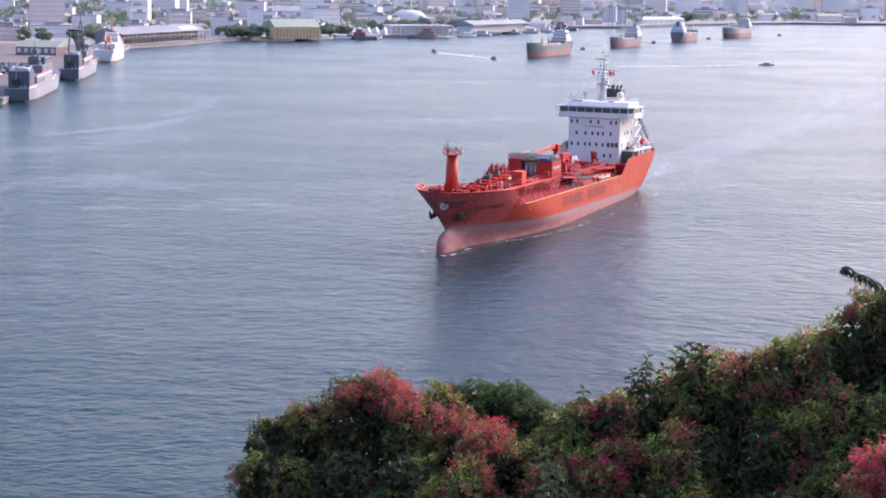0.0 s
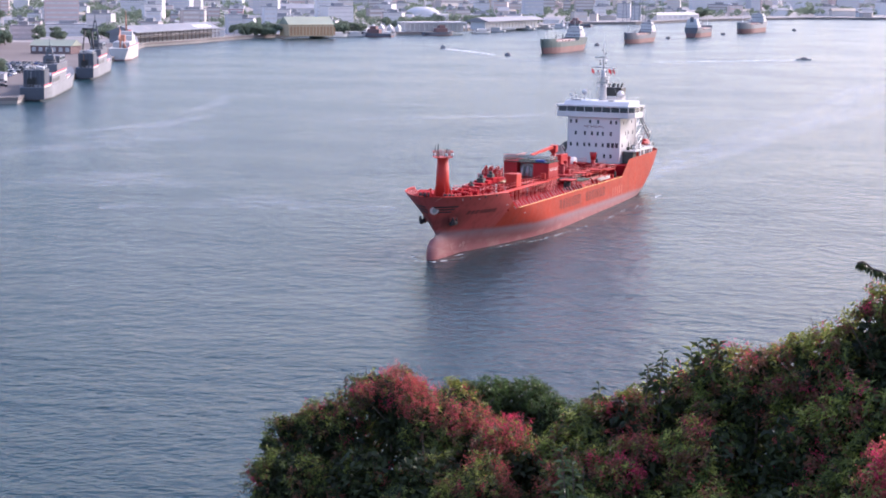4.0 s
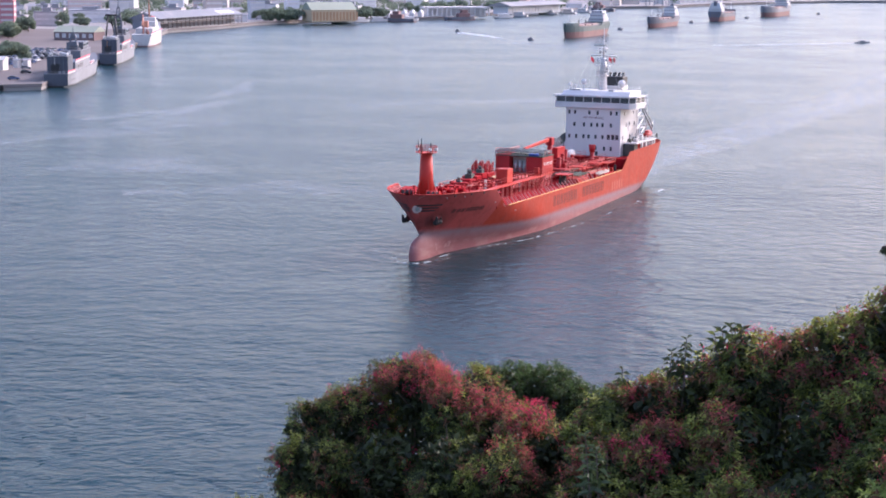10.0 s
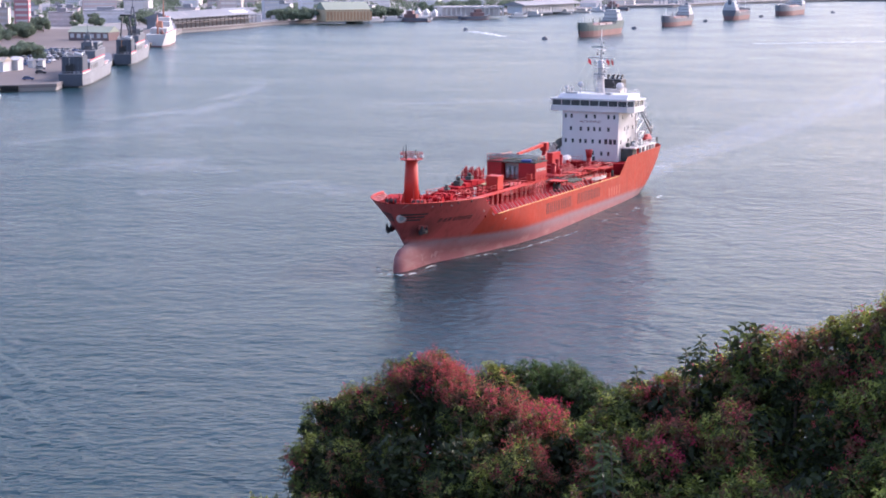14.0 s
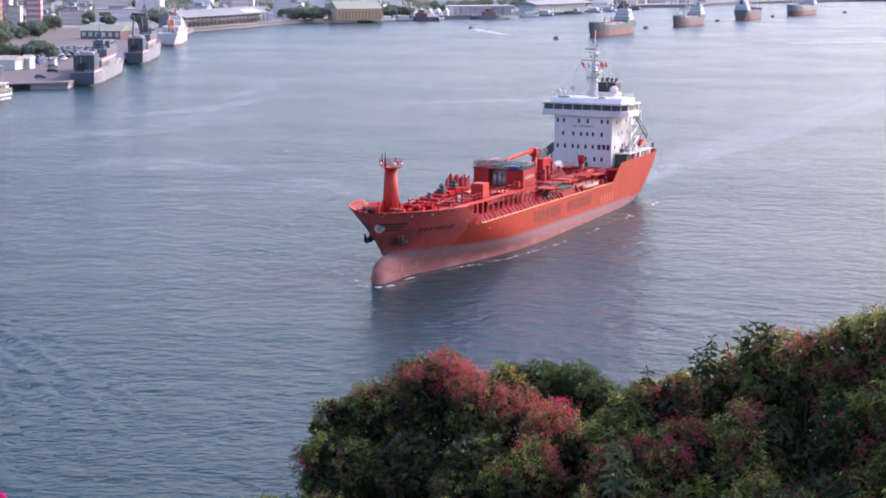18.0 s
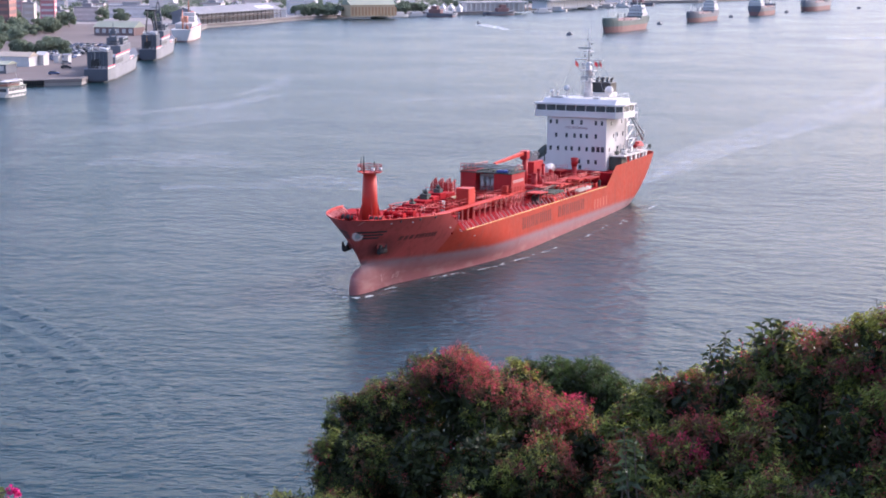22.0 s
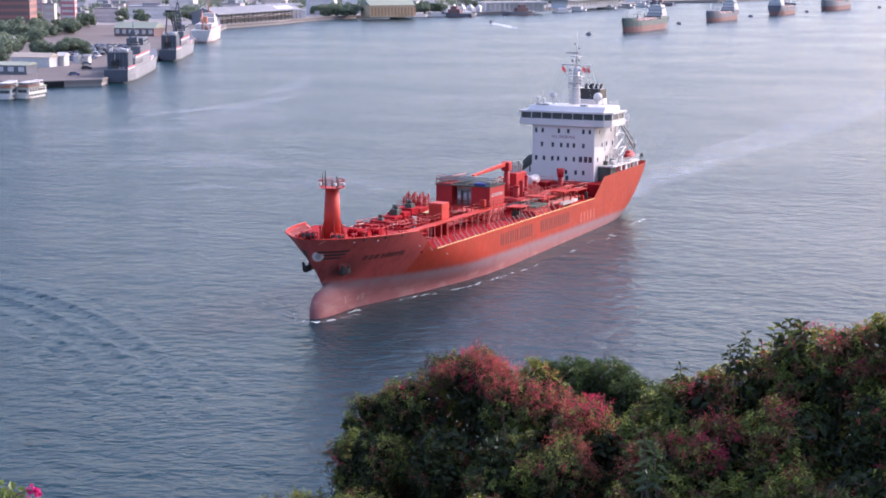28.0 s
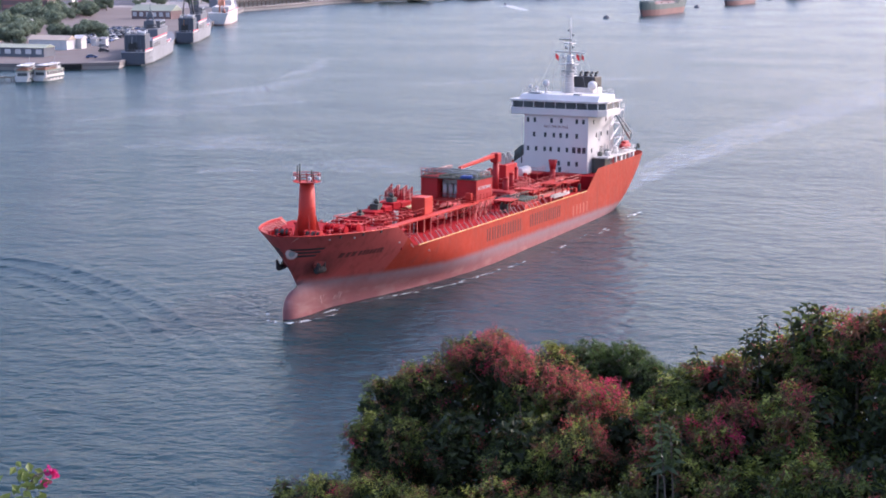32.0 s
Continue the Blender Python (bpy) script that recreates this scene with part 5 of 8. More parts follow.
# trees of the shore
def tree_kind(seed, h, spread):
    r = np.random.default_rng(seed)
    t = thing("tree", "leafy green shore tree with a broad uneven crown", "tree", group="shore trees")
    bm = bmesh.new()
    tube(bm, (0, 0, -0.3), (0.1, 0, h * 0.35), h * 0.03, h * 0.02, 7)
    for k in range(6):
        a = k * 1.05 + r.uniform(0, 0.5)
        tube(bm, (0.1, 0, h * 0.4), (math.cos(a) * spread * 0.6, math.sin(a) * spread * 0.6, h * r.uniform(0.6, 0.85)), h * 0.016, h * 0.004, 5)
    part("trunk", bm, BARK, t)
    c, n = [], []
    for k in range(13):
        a, q = r.uniform(0, math.tau), r.uniform(0.1, 0.75) * spread
        centre = np.array([math.cos(a) * q, math.sin(a) * q, h * r.uniform(0.22, 0.85)])
        d = r.normal(size=(130, 3))
        d /= np.linalg.norm(d, axis=1, keepdims=True)
        c.append(centre + d * spread * r.uniform(0.25, 0.42) * r.uniform(0.7, 1.1, (130, 1)) * np.array([1, 1, 0.75]))
        n.append(d)
    c, n = np.concatenate(c), np.concatenate(n)
    o = new("crown", leaf_mesh("crown", c, n, r.uniform(0.7, 1.4, len(c)) * 0.75, TREE_LEAF, 0.7))
    o.parent = t
    return t


# ---- moored vessels ----
def vessel_hull(length, beam, deck, sheer, line, fine=0.3, flat_stern=True):
    """A ship's shell, bow towards +x, origin amidships on the waterline; lower paint below line."""
    bm = bmesh.new()
    xs = [-0.5, -0.44, -0.36, -0.2, 0.0, 0.15, 0.25, 0.33, 0.4, 0.45, 0.48, 0.5]
    zs = [-1.5, 0.0, line, (line + deck) / 2, deck]
    grid = {1: [], -1: []}
    for u in xs:
        for s in (1, -1):
            col = []
            for j, z in enumerate(zs):
                top = z if j < 3 else z + sheer * max(0.0, (u - 0.1) / 0.4) ** 2 * (0.5 if j == 3 else 1)
                f = z / deck
                e = max(0.0, (u - (0.5 - fine)) / fine)
                w = (1 - e ** 2.2) ** 0.8 if e < 1 else 0.0
                w *= 1 - 0.25 * e * (1 - f)
                if u < -0.36:
                    w *= 1 - (0.12 + 0.35 * (1 - f)) * ((-0.36 - u) / 0.14)
                col.append(bm.verts.new(((u - (0.035 * e * (1 - f))) * length, s * max(0.02, w) * beam / 2, top)))
            grid[s].append(col)
    for s in (1, -1):
        for a, b in zip(grid[s], grid[s][1:]):
            for j in range(4):
                f = bm.faces.new((a[j], b[j], b[j + 1], a[j + 1]) if s < 0 else (a[j + 1], b[j + 1], b[j], a[j]))
                f.material_index = 1 if j < 2 else 0
    for i in range(len(xs) - 1):
        bm.faces.new((grid[1][i][4], grid[1][i + 1][4], grid[-1][i + 1][4], grid[-1][i][4])).material_index = 2
    for j in range(4):
        bm.faces.new((grid[1][0][j], grid[-1][0][j], grid[-1][0][j + 1], grid[1][0][j + 1])).material_index = 1 if j < 2 else 0
    return bm


def cargo_ship(label, x, y, heading, length, beam, deck, upper, lower, house=None, group="moored cargo ships"):
    """A small coaster in ballast: deep band of lower paint, raised forecastle and poop, house and funnel aft, low hatches."""
    house = house or HAZE_WALLS[3]
    v = thing("cargo_ship", label, "ship", Matrix.Translation((x, y, 0)) @ pose(0, 0, 0, 0, 0, heading), group)
    part("hull", vessel_hull(length, beam, deck, 1.6, deck * 0.56), [upper, lower, NAVY_DARK], v)
    boxes("poop", [(-0.49 * length, -0.27 * length, -beam * 0.45, beam * 0.45, deck - 0.1, deck + 2.0)], upper, v, bevel=0.2)
    bm = bmesh.new()
    prism(bm, ((0.33 * length, -beam * 0.40), (0.42 * length, -beam * 0.26), (0.49 * length, 0), (0.42 * length, beam * 0.26), (0.33 * length, beam * 0.40)), 2, deck + 0.6, deck + 2.6)
    part("forecastle", bm, upper, v)
    hx = -0.38 * length
    for k in range(3):
        w = beam * (0.84 - 0.12 * k)
        tier = boxes("house_tier", [(hx - 5.5 + 0.5 * k, hx + 5 - 0.9 * k, -w / 2, w / 2, deck + 2 + 2.3 * k, deck + 2 + 2.3 * k + 2.2)], house, v)
        n = max(4, int(w / 1.5))
        for q in range(n):
            py = -w / 2 + (q + 0.5) * w / n
            boxes("window", [(hx + 5 - 0.9 * k, hx + 5.06 - 0.9 * k, py - 0.35, py + 0.35, deck + 2.9 + 2.3 * k, deck + 3.7 + 2.3 * k)], GLASS, tier)
    boxes("bridge_wing", [(hx + 1.6, hx + 3.6, -beam * 0.46, beam * 0.46, deck + 6.5, deck + 7.3)], house, v)
    boxes("funnel", [(hx - 5, hx - 2.4, -1.4, 1.4, deck + 6, deck + 10.2)], upper, v, bevel=0.2)
    bm = bmesh.new()
    tube(bm, (hx + 1, 0, deck + 8.5), (hx + 1, 0, deck + 14), 0.3, 0.12)
    tube(bm, (hx + 1, -2.0, deck + 11.5), (hx + 1, 2.0, deck + 11.5), 0.1, seg=5)
    part("mast", bm, house, v)
    bm = bmesh.new()
    tube(bm, (0.40 * length, 0, deck + 2.4), (0.40 * length, 0, deck + 8), 0.3, 0.12)
    part("foremast", bm, house, v)
    for k in range(3):
        xx = -0.22 * length + k * length * 0.18
        boxes("hatch_cover", [(xx, xx + length * 0.15, -beam * 0.32, beam * 0.32, deck - 0.1, deck + 1.3)], lower, v, bevel=0.1)
    for xx in (-0.04 * length, 0.14 * length):
        bm = bmesh.new()
        tube(bm, (xx, 0, deck), (xx, 0, deck + 5), 0.45, 0.35)
        pipe(bm, [(xx, 0, deck + 4.6), (xx + 8, 0, deck + 4.0)], 0.25, 6)
        part("deck_crane", bm, upper, v)
    bm = bmesh.new()
    rail(bm, [(-0.25 * length, -beam * 0.46, deck), (0.3 * length, -beam * 0.44, deck)], 1.1, 3.0, 0.07, 2)
    rail(bm, [(-0.25 * length, beam * 0.46, deck), (0.3 * length, beam * 0.44, deck)], 1.1, 3.0, 0.07, 2)
    part("deck_rail", bm, PALE, v, split=True)
    return v


CH = 251.0
def bow_at(x, y, heading, length):
    a = radians(heading)
    return x - math.cos(a) * length / 2, y - math.sin(a) * length / 2


cargo_ship("green and red coaster moored at buoys", *bow_at(0.7, 1086, CH, 75), CH, 75, 12, 6.4, SHIP_GREEN, SHIP_RED)
cargo_ship("slate and rust coaster moored at buoys", *bow_at(60, 1257, CH, 64), CH, 64, 11, 5.2, SHIP_BLUE, SHIP_RED)
cargo_ship("rusty coaster moored at buoys", *bow_at(137, 1455, CH + 180, 60), CH + 180, 60, 12, 5.6, SHIP_BLUE, SHIP_RED)
cargo_ship("pale grey cargo ship moored at buoys", *bow_at(168, 1505, CH, 78), CH, 78, 15, 6.6, NAVY, SHIP_RED)
for x, y in ((-19.5, 1056), (38.7, 1219), (97, 1359), (150, 1470), (225, 1590)):
    b = thing("mooring_buoy", "dark mooring buoy on the water", "buoy", Matrix.Translation((x, y, 0)), "mooring buoys")
    bm = bmesh.new()
    tube(bm, (0, 0, -0.8), (0, 0, 1.0), 1.9, 1.9, 16)
    tube(bm, (0, 0, 1.0), (0, 0, 1.5), 1.9, 0.7, 16)
    part("drum", bm, SHIP_BLUE, b)
    bm = bmesh.new()
    tube(bm, (0, 0, 1.4), (0, 0, 2.2), 0.35, 0.3, 8)
    part("mooring_post", bm, BLACK, b)


PINK_CLOTH = material("sun_faded_red_cloth", (0.56, 0.12, 0.16), 0.85)


def bunting(v, pts, n=3):
    """Red and white cloth along the rails."""
    for a, b in zip(pts, pts[1:]):
        a, b = Vector(a), Vector(b)
        for k, mat in enumerate((WHITE, PINK_CLOTH)):
            bm = bmesh.new()
            up = Vector((0, 0, 0.55 * k))
            side = Vector((0, 0.06, 0)) if a.y == b.y else Vector((0.06, 0, 0))
            vs = [bm.verts.new(p) for p in (a + up - side, b + up - side, b + up + side, a + up + side)]
            ts = [bm.verts.new(w.co + Vector((0, 0, 0.55))) for w in vs]
            bm.faces.new(vs[::-1]), bm.faces.new(ts)
            for q in range(4):
                bm.faces.new((vs[q], vs[(q + 1) % 4], ts[(q + 1) % 4], ts[q]))
            part("rail_cloth", bm, mat, v)


def navy_ship(label, x, y, heading, length, beam, deck, derrick):
    v = thing("navy_ship", label, "ship", Matrix.Translation((x, y, 0)) @ pose(0, 0, 0, 0, 0, heading), "moored navy ships")
    part("hull", vessel_hull(length, beam, deck, 2.2, 0.5, 0.4), [NAVY, BLACK, NAVY_DARK], v)
    h = length / 2
    # the shade on the stern, put into a darker plate
    boxes("transom_plate", [(-h - 0.15, -h + 0.1, -beam * 0.42, beam * 0.42, 0.6, deck - 0.1)], NAVY_SHADE, v, "dark plate for the stern's shade")
    boxes("stern_house", [(-h + 3.6, -h + 16, -beam * 0.40, beam * 0.36, deck, deck + 6.4)], NAVY_SHADE, v, "dark boxed hangar on the after deck", bevel=0.2)
    boxes("hangar_rib", [(-h + 3.48, -h + 3.62, -beam * 0.38 + 1.5 * k, -beam * 0.38 + 0.14 + 1.5 * k, deck, deck + 6.2) for k in range(int(beam * 0.72 / 1.5) + 1)], NAVY_DARK, v, split=True)
    boxes("hangar_door", [(-h + 3.5, -h + 3.6, -beam * 0.12, beam * 0.16, deck + 0.2, deck + 3.6)], BLACK, v)
    boxes("deck_locker", [(-h + 1.0 + 1.1 * k, -h + 1.8 + 1.1 * k, -beam * 0.3 + 1.7 * k, -beam * 0.22 + 1.7 * k, deck, deck + 0.9) for k in range(3)], NAVY, v, split=True)
    bm = bmesh.new()
    tube(bm, (-h + 3.4, beam * 0.1, deck), (-h + 1.6, beam * 0.05, deck + 6.0), 0.14, 0.1, 6)
    part("ensign_staff", bm, YELLOW if derrick else PALE, v)
    boxes("side_house", [(-h + 16.4, h * 0.05, -beam * 0.485, beam * 0.485, deck - 0.2, deck + 3.4)], NAVY, v, bevel=0.15)
    # black plates in place of the shade inside open gaps
    boxes("side_opening", [(-h + 19 + 5 * k, -h + 21.4 + 5 * k, -beam * 0.49, -beam * 0.48, deck + 0.8, deck + 2.4) for k in range(4)], BLACK, v, split=True)
    boxes("bridge_house", [(-h * 0.25, h * 0.3, -beam * 0.36, beam * 0.36, deck + 3.4, deck + 6.6)], NAVY_DARK, v, bevel=0.2)
    boxes("bridge_house", [(-h * 0.05, h * 0.22, -beam * 0.32, beam * 0.32, deck + 6.6, deck + 9.4)], NAVY_DARK, v, bevel=0.2)
    boxes("window_band", [(h * 0.22, h * 0.22 + 0.1, -beam * 0.3, beam * 0.3, deck + 7.8, deck + 8.7), (-h * 0.04, h * 0.21, -beam * 0.325, -beam * 0.315, deck + 7.8, deck + 8.7)], GLASS, v)
    boxes("stern_door", [(-h + 2.3, -h + 2.4, -beam * 0.1, beam * 0.2, deck + 0.2, deck + 3.2)], BLACK, v)
    for k in range(12):
        px, py = -h + 3.2 + k * 1.05, -beam * 0.36 + (k * 5 % 7) * beam * 0.11
        bm = bmesh.new()
        if k % 3 == 0:
            ball(bm, (px, py, deck + 7.0), 0.75, 10, 6)
        else:
            tube(bm, (px, py, deck + 6.3), (px + 0.5, py, deck + 7.6 + 0.5 * (k % 2)), 0.45, 0.2, 8)
        part("deck_fitting", bm, (WHITE, PALE, NAVY)[k % 3], v)
    for k in range(5):
        bm = bmesh.new()
        tube(bm, (h * 0.1 + k * 2.4, -beam * 0.44, deck + 0.9), (h * 0.1 + 1.6 + k * 2.4, -beam * 0.44, deck + 0.9), 0.5, seg=10)
        part("raft_canister", bm, WHITE, v)
    bm = bmesh.new()
    up = 20 if derrick else 13.5
    for sx in (-1, 1):
        for sy in (-1, 1):
            tube(bm, (-h * 0.12 + sx * 2.6, sy * 2.0, deck + 6.4), (-h * 0.12 + sx * 0.5, sy * 0.4, deck + up), 0.35, 0.2, 6)
    for k in range(5):
        q = 1 - k / 6.5
        z = deck + 7.0 + (up - 7.0) / 5 * k
        box(bm, -h * 0.12 - 2.7 * q, -h * 0.12 + 2.7 * q, -2.1 * q, 2.1 * q, z, z + (1.3 if k in (1, 3) else 0.3))
    tube(bm, (-h * 0.12, 0, deck + up - 1), (-h * 0.12, 0, deck + up + (6 if derrick else 3)), 0.2, 0.08)
    tube(bm, (-h * 0.12, -3.2, deck + up - 2.5), (-h * 0.12, 3.2, deck + up - 2.5), 0.15, seg=6)
    part("mast", bm, NAVY_DARK, v, "dark lattice mast")
    if derrick:
        bm = bmesh.new()
        for s in (-1, 1):
            tube(bm, (-h + 14, s * beam * 0.36, deck), (-h + 15, s * beam * 0.16, deck + 17), 0.4, 0.3)
        tube(bm, (-h + 15, -beam * 0.3, deck + 17), (-h + 15, beam * 0.3, deck + 17), 0.35)
        tube(bm, (-h + 15, 0, deck + 14), (-h + 24, 0, deck + 9), 0.3)
        part("derrick", bm, BLACK, v, "dark A-frame derrick")
    bunting(v, [(-h + 0.3, -beam * 0.43, deck), (-h + 16, -beam * 0.48, deck)])
    bunting(v, [(h * 0.06, -beam * 0.5, deck + 0.1), (h * 0.2, -beam * 0.5, deck + 0.3)])
    bunting(v, [(-h + 16.4, -beam * 0.49, deck + 3.4), (h * 0.05, -beam * 0.49, deck + 3.4)])
    bm = bmesh.new()
    rail(bm, [(-h + 0.4, -beam * 0.42, deck), (-h + 0.4, beam * 0.42, deck)], 1.0, 1.5, 0.04, 2)
    part("stern_rail", bm, NAVY, v)
    return v


NH = 97.5
navy_ship("grey navy ship with red and white rail cloth at quay", -196.6, 701.5, NH, 108, 10.5, 5.0, False)
navy_ship("grey navy ship with a dark derrick, moored at the quay", -210.4, 828, NH, 95, 9.0, 5.0, True)
DULL_ORANGE = material("weathered_orange_paint", (0.46, 0.20, 0.13), 0.7, vary=0.15, grain=0.3)
w = thing("survey_ship", "white ship with orange masts, moored at the quay", "ship", Matrix.Translation((-232.0, 975, 0)) @ pose(0, 0, 0, 0, 0, NH))
part("hull", vessel_hull(68, 12, 6.5, 7.0, 0.6, 0.3), [SHIP_WHITE, SHIP_RED, PALE], w)
boxes("house_tier", [(-20, 16, -4.6, 4.6, 6.5, 9.4)], SHIP_WHITE, w, bevel=0.15)
boxes("house_tier", [(2, 15, -4.0, 4.0, 9.4, 12.2)], SHIP_WHITE, w, bevel=0.15)
boxes("wheelhouse", [(8, 14, -3.4, 3.4, 12.2, 14.4)], SHIP_WHITE, w, bevel=0.15)
boxes("window_band", [(2.5, 14, -4.06, -3.98, 10.6, 11.4), (8.5, 13.5, -3.46, -3.38, 13.2, 14.0)], FAR_GLASS, w)
for k in range(7):
    bm = bmesh.new()
    tube(bm, (-30 + 3.6 * k, -3.4 + 1.1 * (k % 4), 6.4), (-29.4 + 3.6 * k, -3.2 + 1.1 * (k % 4), 8.6 + 0.8 * (k % 3)), 0.7, 0.4, 8)
    part("deck_winch", bm, (DULL_ORANGE, SHIP_RED, SHIP_WHITE)[k % 3], w)
boxes("funnel", [(-14, -10, -1.6, 1.6, 9.4, 13.2)], DULL_ORANGE, w, bevel=0.3)
bm = bmesh.new()
tube(bm, (9, 0, 14.6), (9, 0, 26), 0.5, 0.12)
tube(bm, (-24, 0, 6.5), (-24, 0, 17), 0.5, 0.3)
tube(bm, (-24, 0, 15), (-31, 0, 11), 0.4, 0.3)
part("mast", bm, DULL_ORANGE, w, "orange mast", split=True)
bm = bmesh.new()
ball(bm, (27, 0, 12.8), 1.8, 12, 8)
tube(bm, (27, 0, 7.5), (27, 0, 11.5), 0.7)
part("orange_buoy_float", bm, FIT_ORANGE, w)
bunting(w, [(-32, -5.2, 6.5), (20, -5.9, 6.7)])


def ferry(x, y, heading):
    v = thing("harbour_ferry", "small white two-deck ferry with green trim at the quay", "boat", Matrix.Translation((x, y, 0)) @ pose(0, 0, 0, 0, 0, heading) @ Matrix.Scale(0.95, 4), "ferries")
    part("hull", vessel_hull(19, 5.6, 1.7, 0.8, 0.3, 0.35), [WHITE, SHIP_GREEN, PALE], v)
    cabin = boxes("cabin", [(-8, 5.5, -2.4, 2.4, 1.7, 3.9)], WHITE, v, bevel=0.12)
    for s in (-1, 1):
        for k in range(6):
            boxes("cabin_window", [(-7.4 + k * 2.1, -5.8 + k * 2.1, s * 2.42 - 0.04, s * 2.42 + 0.04, 2.4, 3.4)], GLASS, cabin)
    boxes("front_window", [(5.46, 5.56, -1.9, 1.9, 2.5, 3.5)], GLASS, cabin)
    boxes("stern_window", [(-8.08, -7.98, -1.7, 1.7, 2.2, 3.3)], GLASS, cabin)
    boxes("upper_deck", [(-8.6, 6.0, -2.7, 2.7, 3.9, 4.05)], ROOF_GREEN, v)
    cabin = boxes("wheelhouse", [(2.2, 5.0, -1.6, 1.6, 4.05, 6.0)], WHITE, v, bevel=0.12)
    boxes("wheelhouse_window", [(4.96, 5.06, -1.3, 1.3, 4.9, 5.7), (2.6, 4.7, -1.66, -1.58, 4.9, 5.7)], GLASS, cabin, split=True)
    boxes("trim_stripe", [(-8.6, 5.8, -2.83, -2.76, 1.0, 1.6), (-8.6, 5.8, 2.76, 2.83, 1.0, 1.6), (-8.1, 5.6, -2.46, -2.42, 3.5, 3.85), (-8.1, 5.6, 2.42, 2.46, 3.5, 3.85)], SHIP_GREEN, v, split=True)
    boxes("deck_bench", [(-7.6 + 1.6 * k, -7.0 + 1.6 * k, -2.0, 2.0, 4.05, 4.6) for k in range(6)], DULL_ORANGE, v, "orange benches on the upper deck", split=True)
    for k in range(5):
        bm = bmesh.new()
        tube(bm, (-6.5 + 2.6 * k, -2.9, 0.9), (-6.5 + 2.6 * k, -2.75, 0.9), 0.32, seg=10)
        part("tyre_fender", bm, RUBBER, v)
    boxes("awning", [(-8.0, 1.6, -2.3, 2.3, 5.7, 5.8)], WHITE, v)
    bm = bmesh.new()
    rail(bm, [(-8.5, -2.6, 4.05), (2, -2.6, 4.05)], 1.0, 1.3, 0.04, 2)
    rail(bm, [(-8.5, 2.6, 4.05), (2, 2.6, 4.05), ], 1.0, 1.3, 0.04, 2)
    for xx in (-7.8, -3, 1.4):
        for yy in (-2.2, 2.2):
            tube(bm, (xx, yy, 4.05), (xx, yy, 5.7), 0.05, seg=5)
    tube(bm, (3.4, 0, 6), (3.4, 0, 8.6), 0.07, 0.04)
    part("rail", bm, PALE, v)
    return v


ferry(-199.4, 582, 82)
ferry(-206.0, 578, 96)
jetty = thing("jetty", "brown timber jetty beside the ferries", "jetty", Matrix.Translation((-221.5, 573, 0)))
for k in range(7):
    boxes("plank_deck", [(-12 + 3.4 * k, -8.7 + 3.4 * k, -1.6, 1.6, 1.3, 1.55)], BARK, jetty)
for k in range(8):
    for py in (-1.3, 1.3):
        bm = bmesh.new()
        tube(bm, (-11.8 + 3.4 * k, py, -2.0), (-11.8 + 3.4 * k, py, 1.7), 0.2, seg=8)
        part("pile", bm, BARK, jetty)

# ---- the yard beside the quay ----
# dark walls stand in for the shade under an open roof
gable_block("yard_shed", "low shed with a pale green roof and shade-dark walls", -238, 664, 22, 9, 3.6, NAVY_DARK, ROOF_GREEN, -8, 0.12, bays=5)
gable_block("yard_office", "long white office with a beige roof", -240, 704, 17, 8, 4.2, HAZE_WALLS[3], ROOF_BEIGE, -8, 0.2, bays=6)
gable_block("gatehouse", "white gatehouse at the yard entrance", -230, 710, 3.2, 5, 4.4, WHITE, WHITE, -8, 0.25, bays=1)
for k in range(2):
    gable_block("kiosk", "small white kiosk by the gate", -229 + 3.6 * k, 727 + 2 * k, 2.2, 3, 3.2, WHITE, ROOF_GREY, -8, 0.2, group="kiosks", bays=1)
gable_block("store_shed", "long beige-roofed store beyond the car park", -269, 968, 24, 14, 4.6, BROWN_BRICK, ROOF_GREEN, -10, 0.22, bays=6)
gable_block("yard_house", "white yard house under trees", -300, 812, 26, 10, 5, WHITE, ROOF_GREY, 5, 0.2, bays=6)
flat_block("brick_office", "tall dark brown brick office tower", -349, 985, 26, 22, 46, BROWN_BRICK, 8, 12, glass=BRICK_RED)
flat_block("striped_tower", "pink tower block striped with white bands", -373, 1100, 10, 12, 46, PINK_WALL, 8, 14, glass=SHIP_WHITE)
flat_block("beige_block", "narrow beige block below the towers", -344, 1040, 7, 9, 15, HAZE_WALLS[2], 8, 4)
flat_block("white_house", "low white building among trees", -341, 1150, 16, 10, 9, SHIP_WHITE, 8, 3)
flat_block("pink_tower", "rose-red tiled tower block", -353, 1105, 9, 11, 38, ROSE_WALL, 10, 11)
flat_block("apartment_block", "beige apartment tower beyond the yard", -421, 1245, 13, 14, 40, HAZE_WALLS[2], 10, 11)
flat_block("brick_office", "dark red brick block beside the yard", -415, 1085, 30, 20, 40, BRICK_RED, 8, 10, glass=HAZE_WALLS[4])


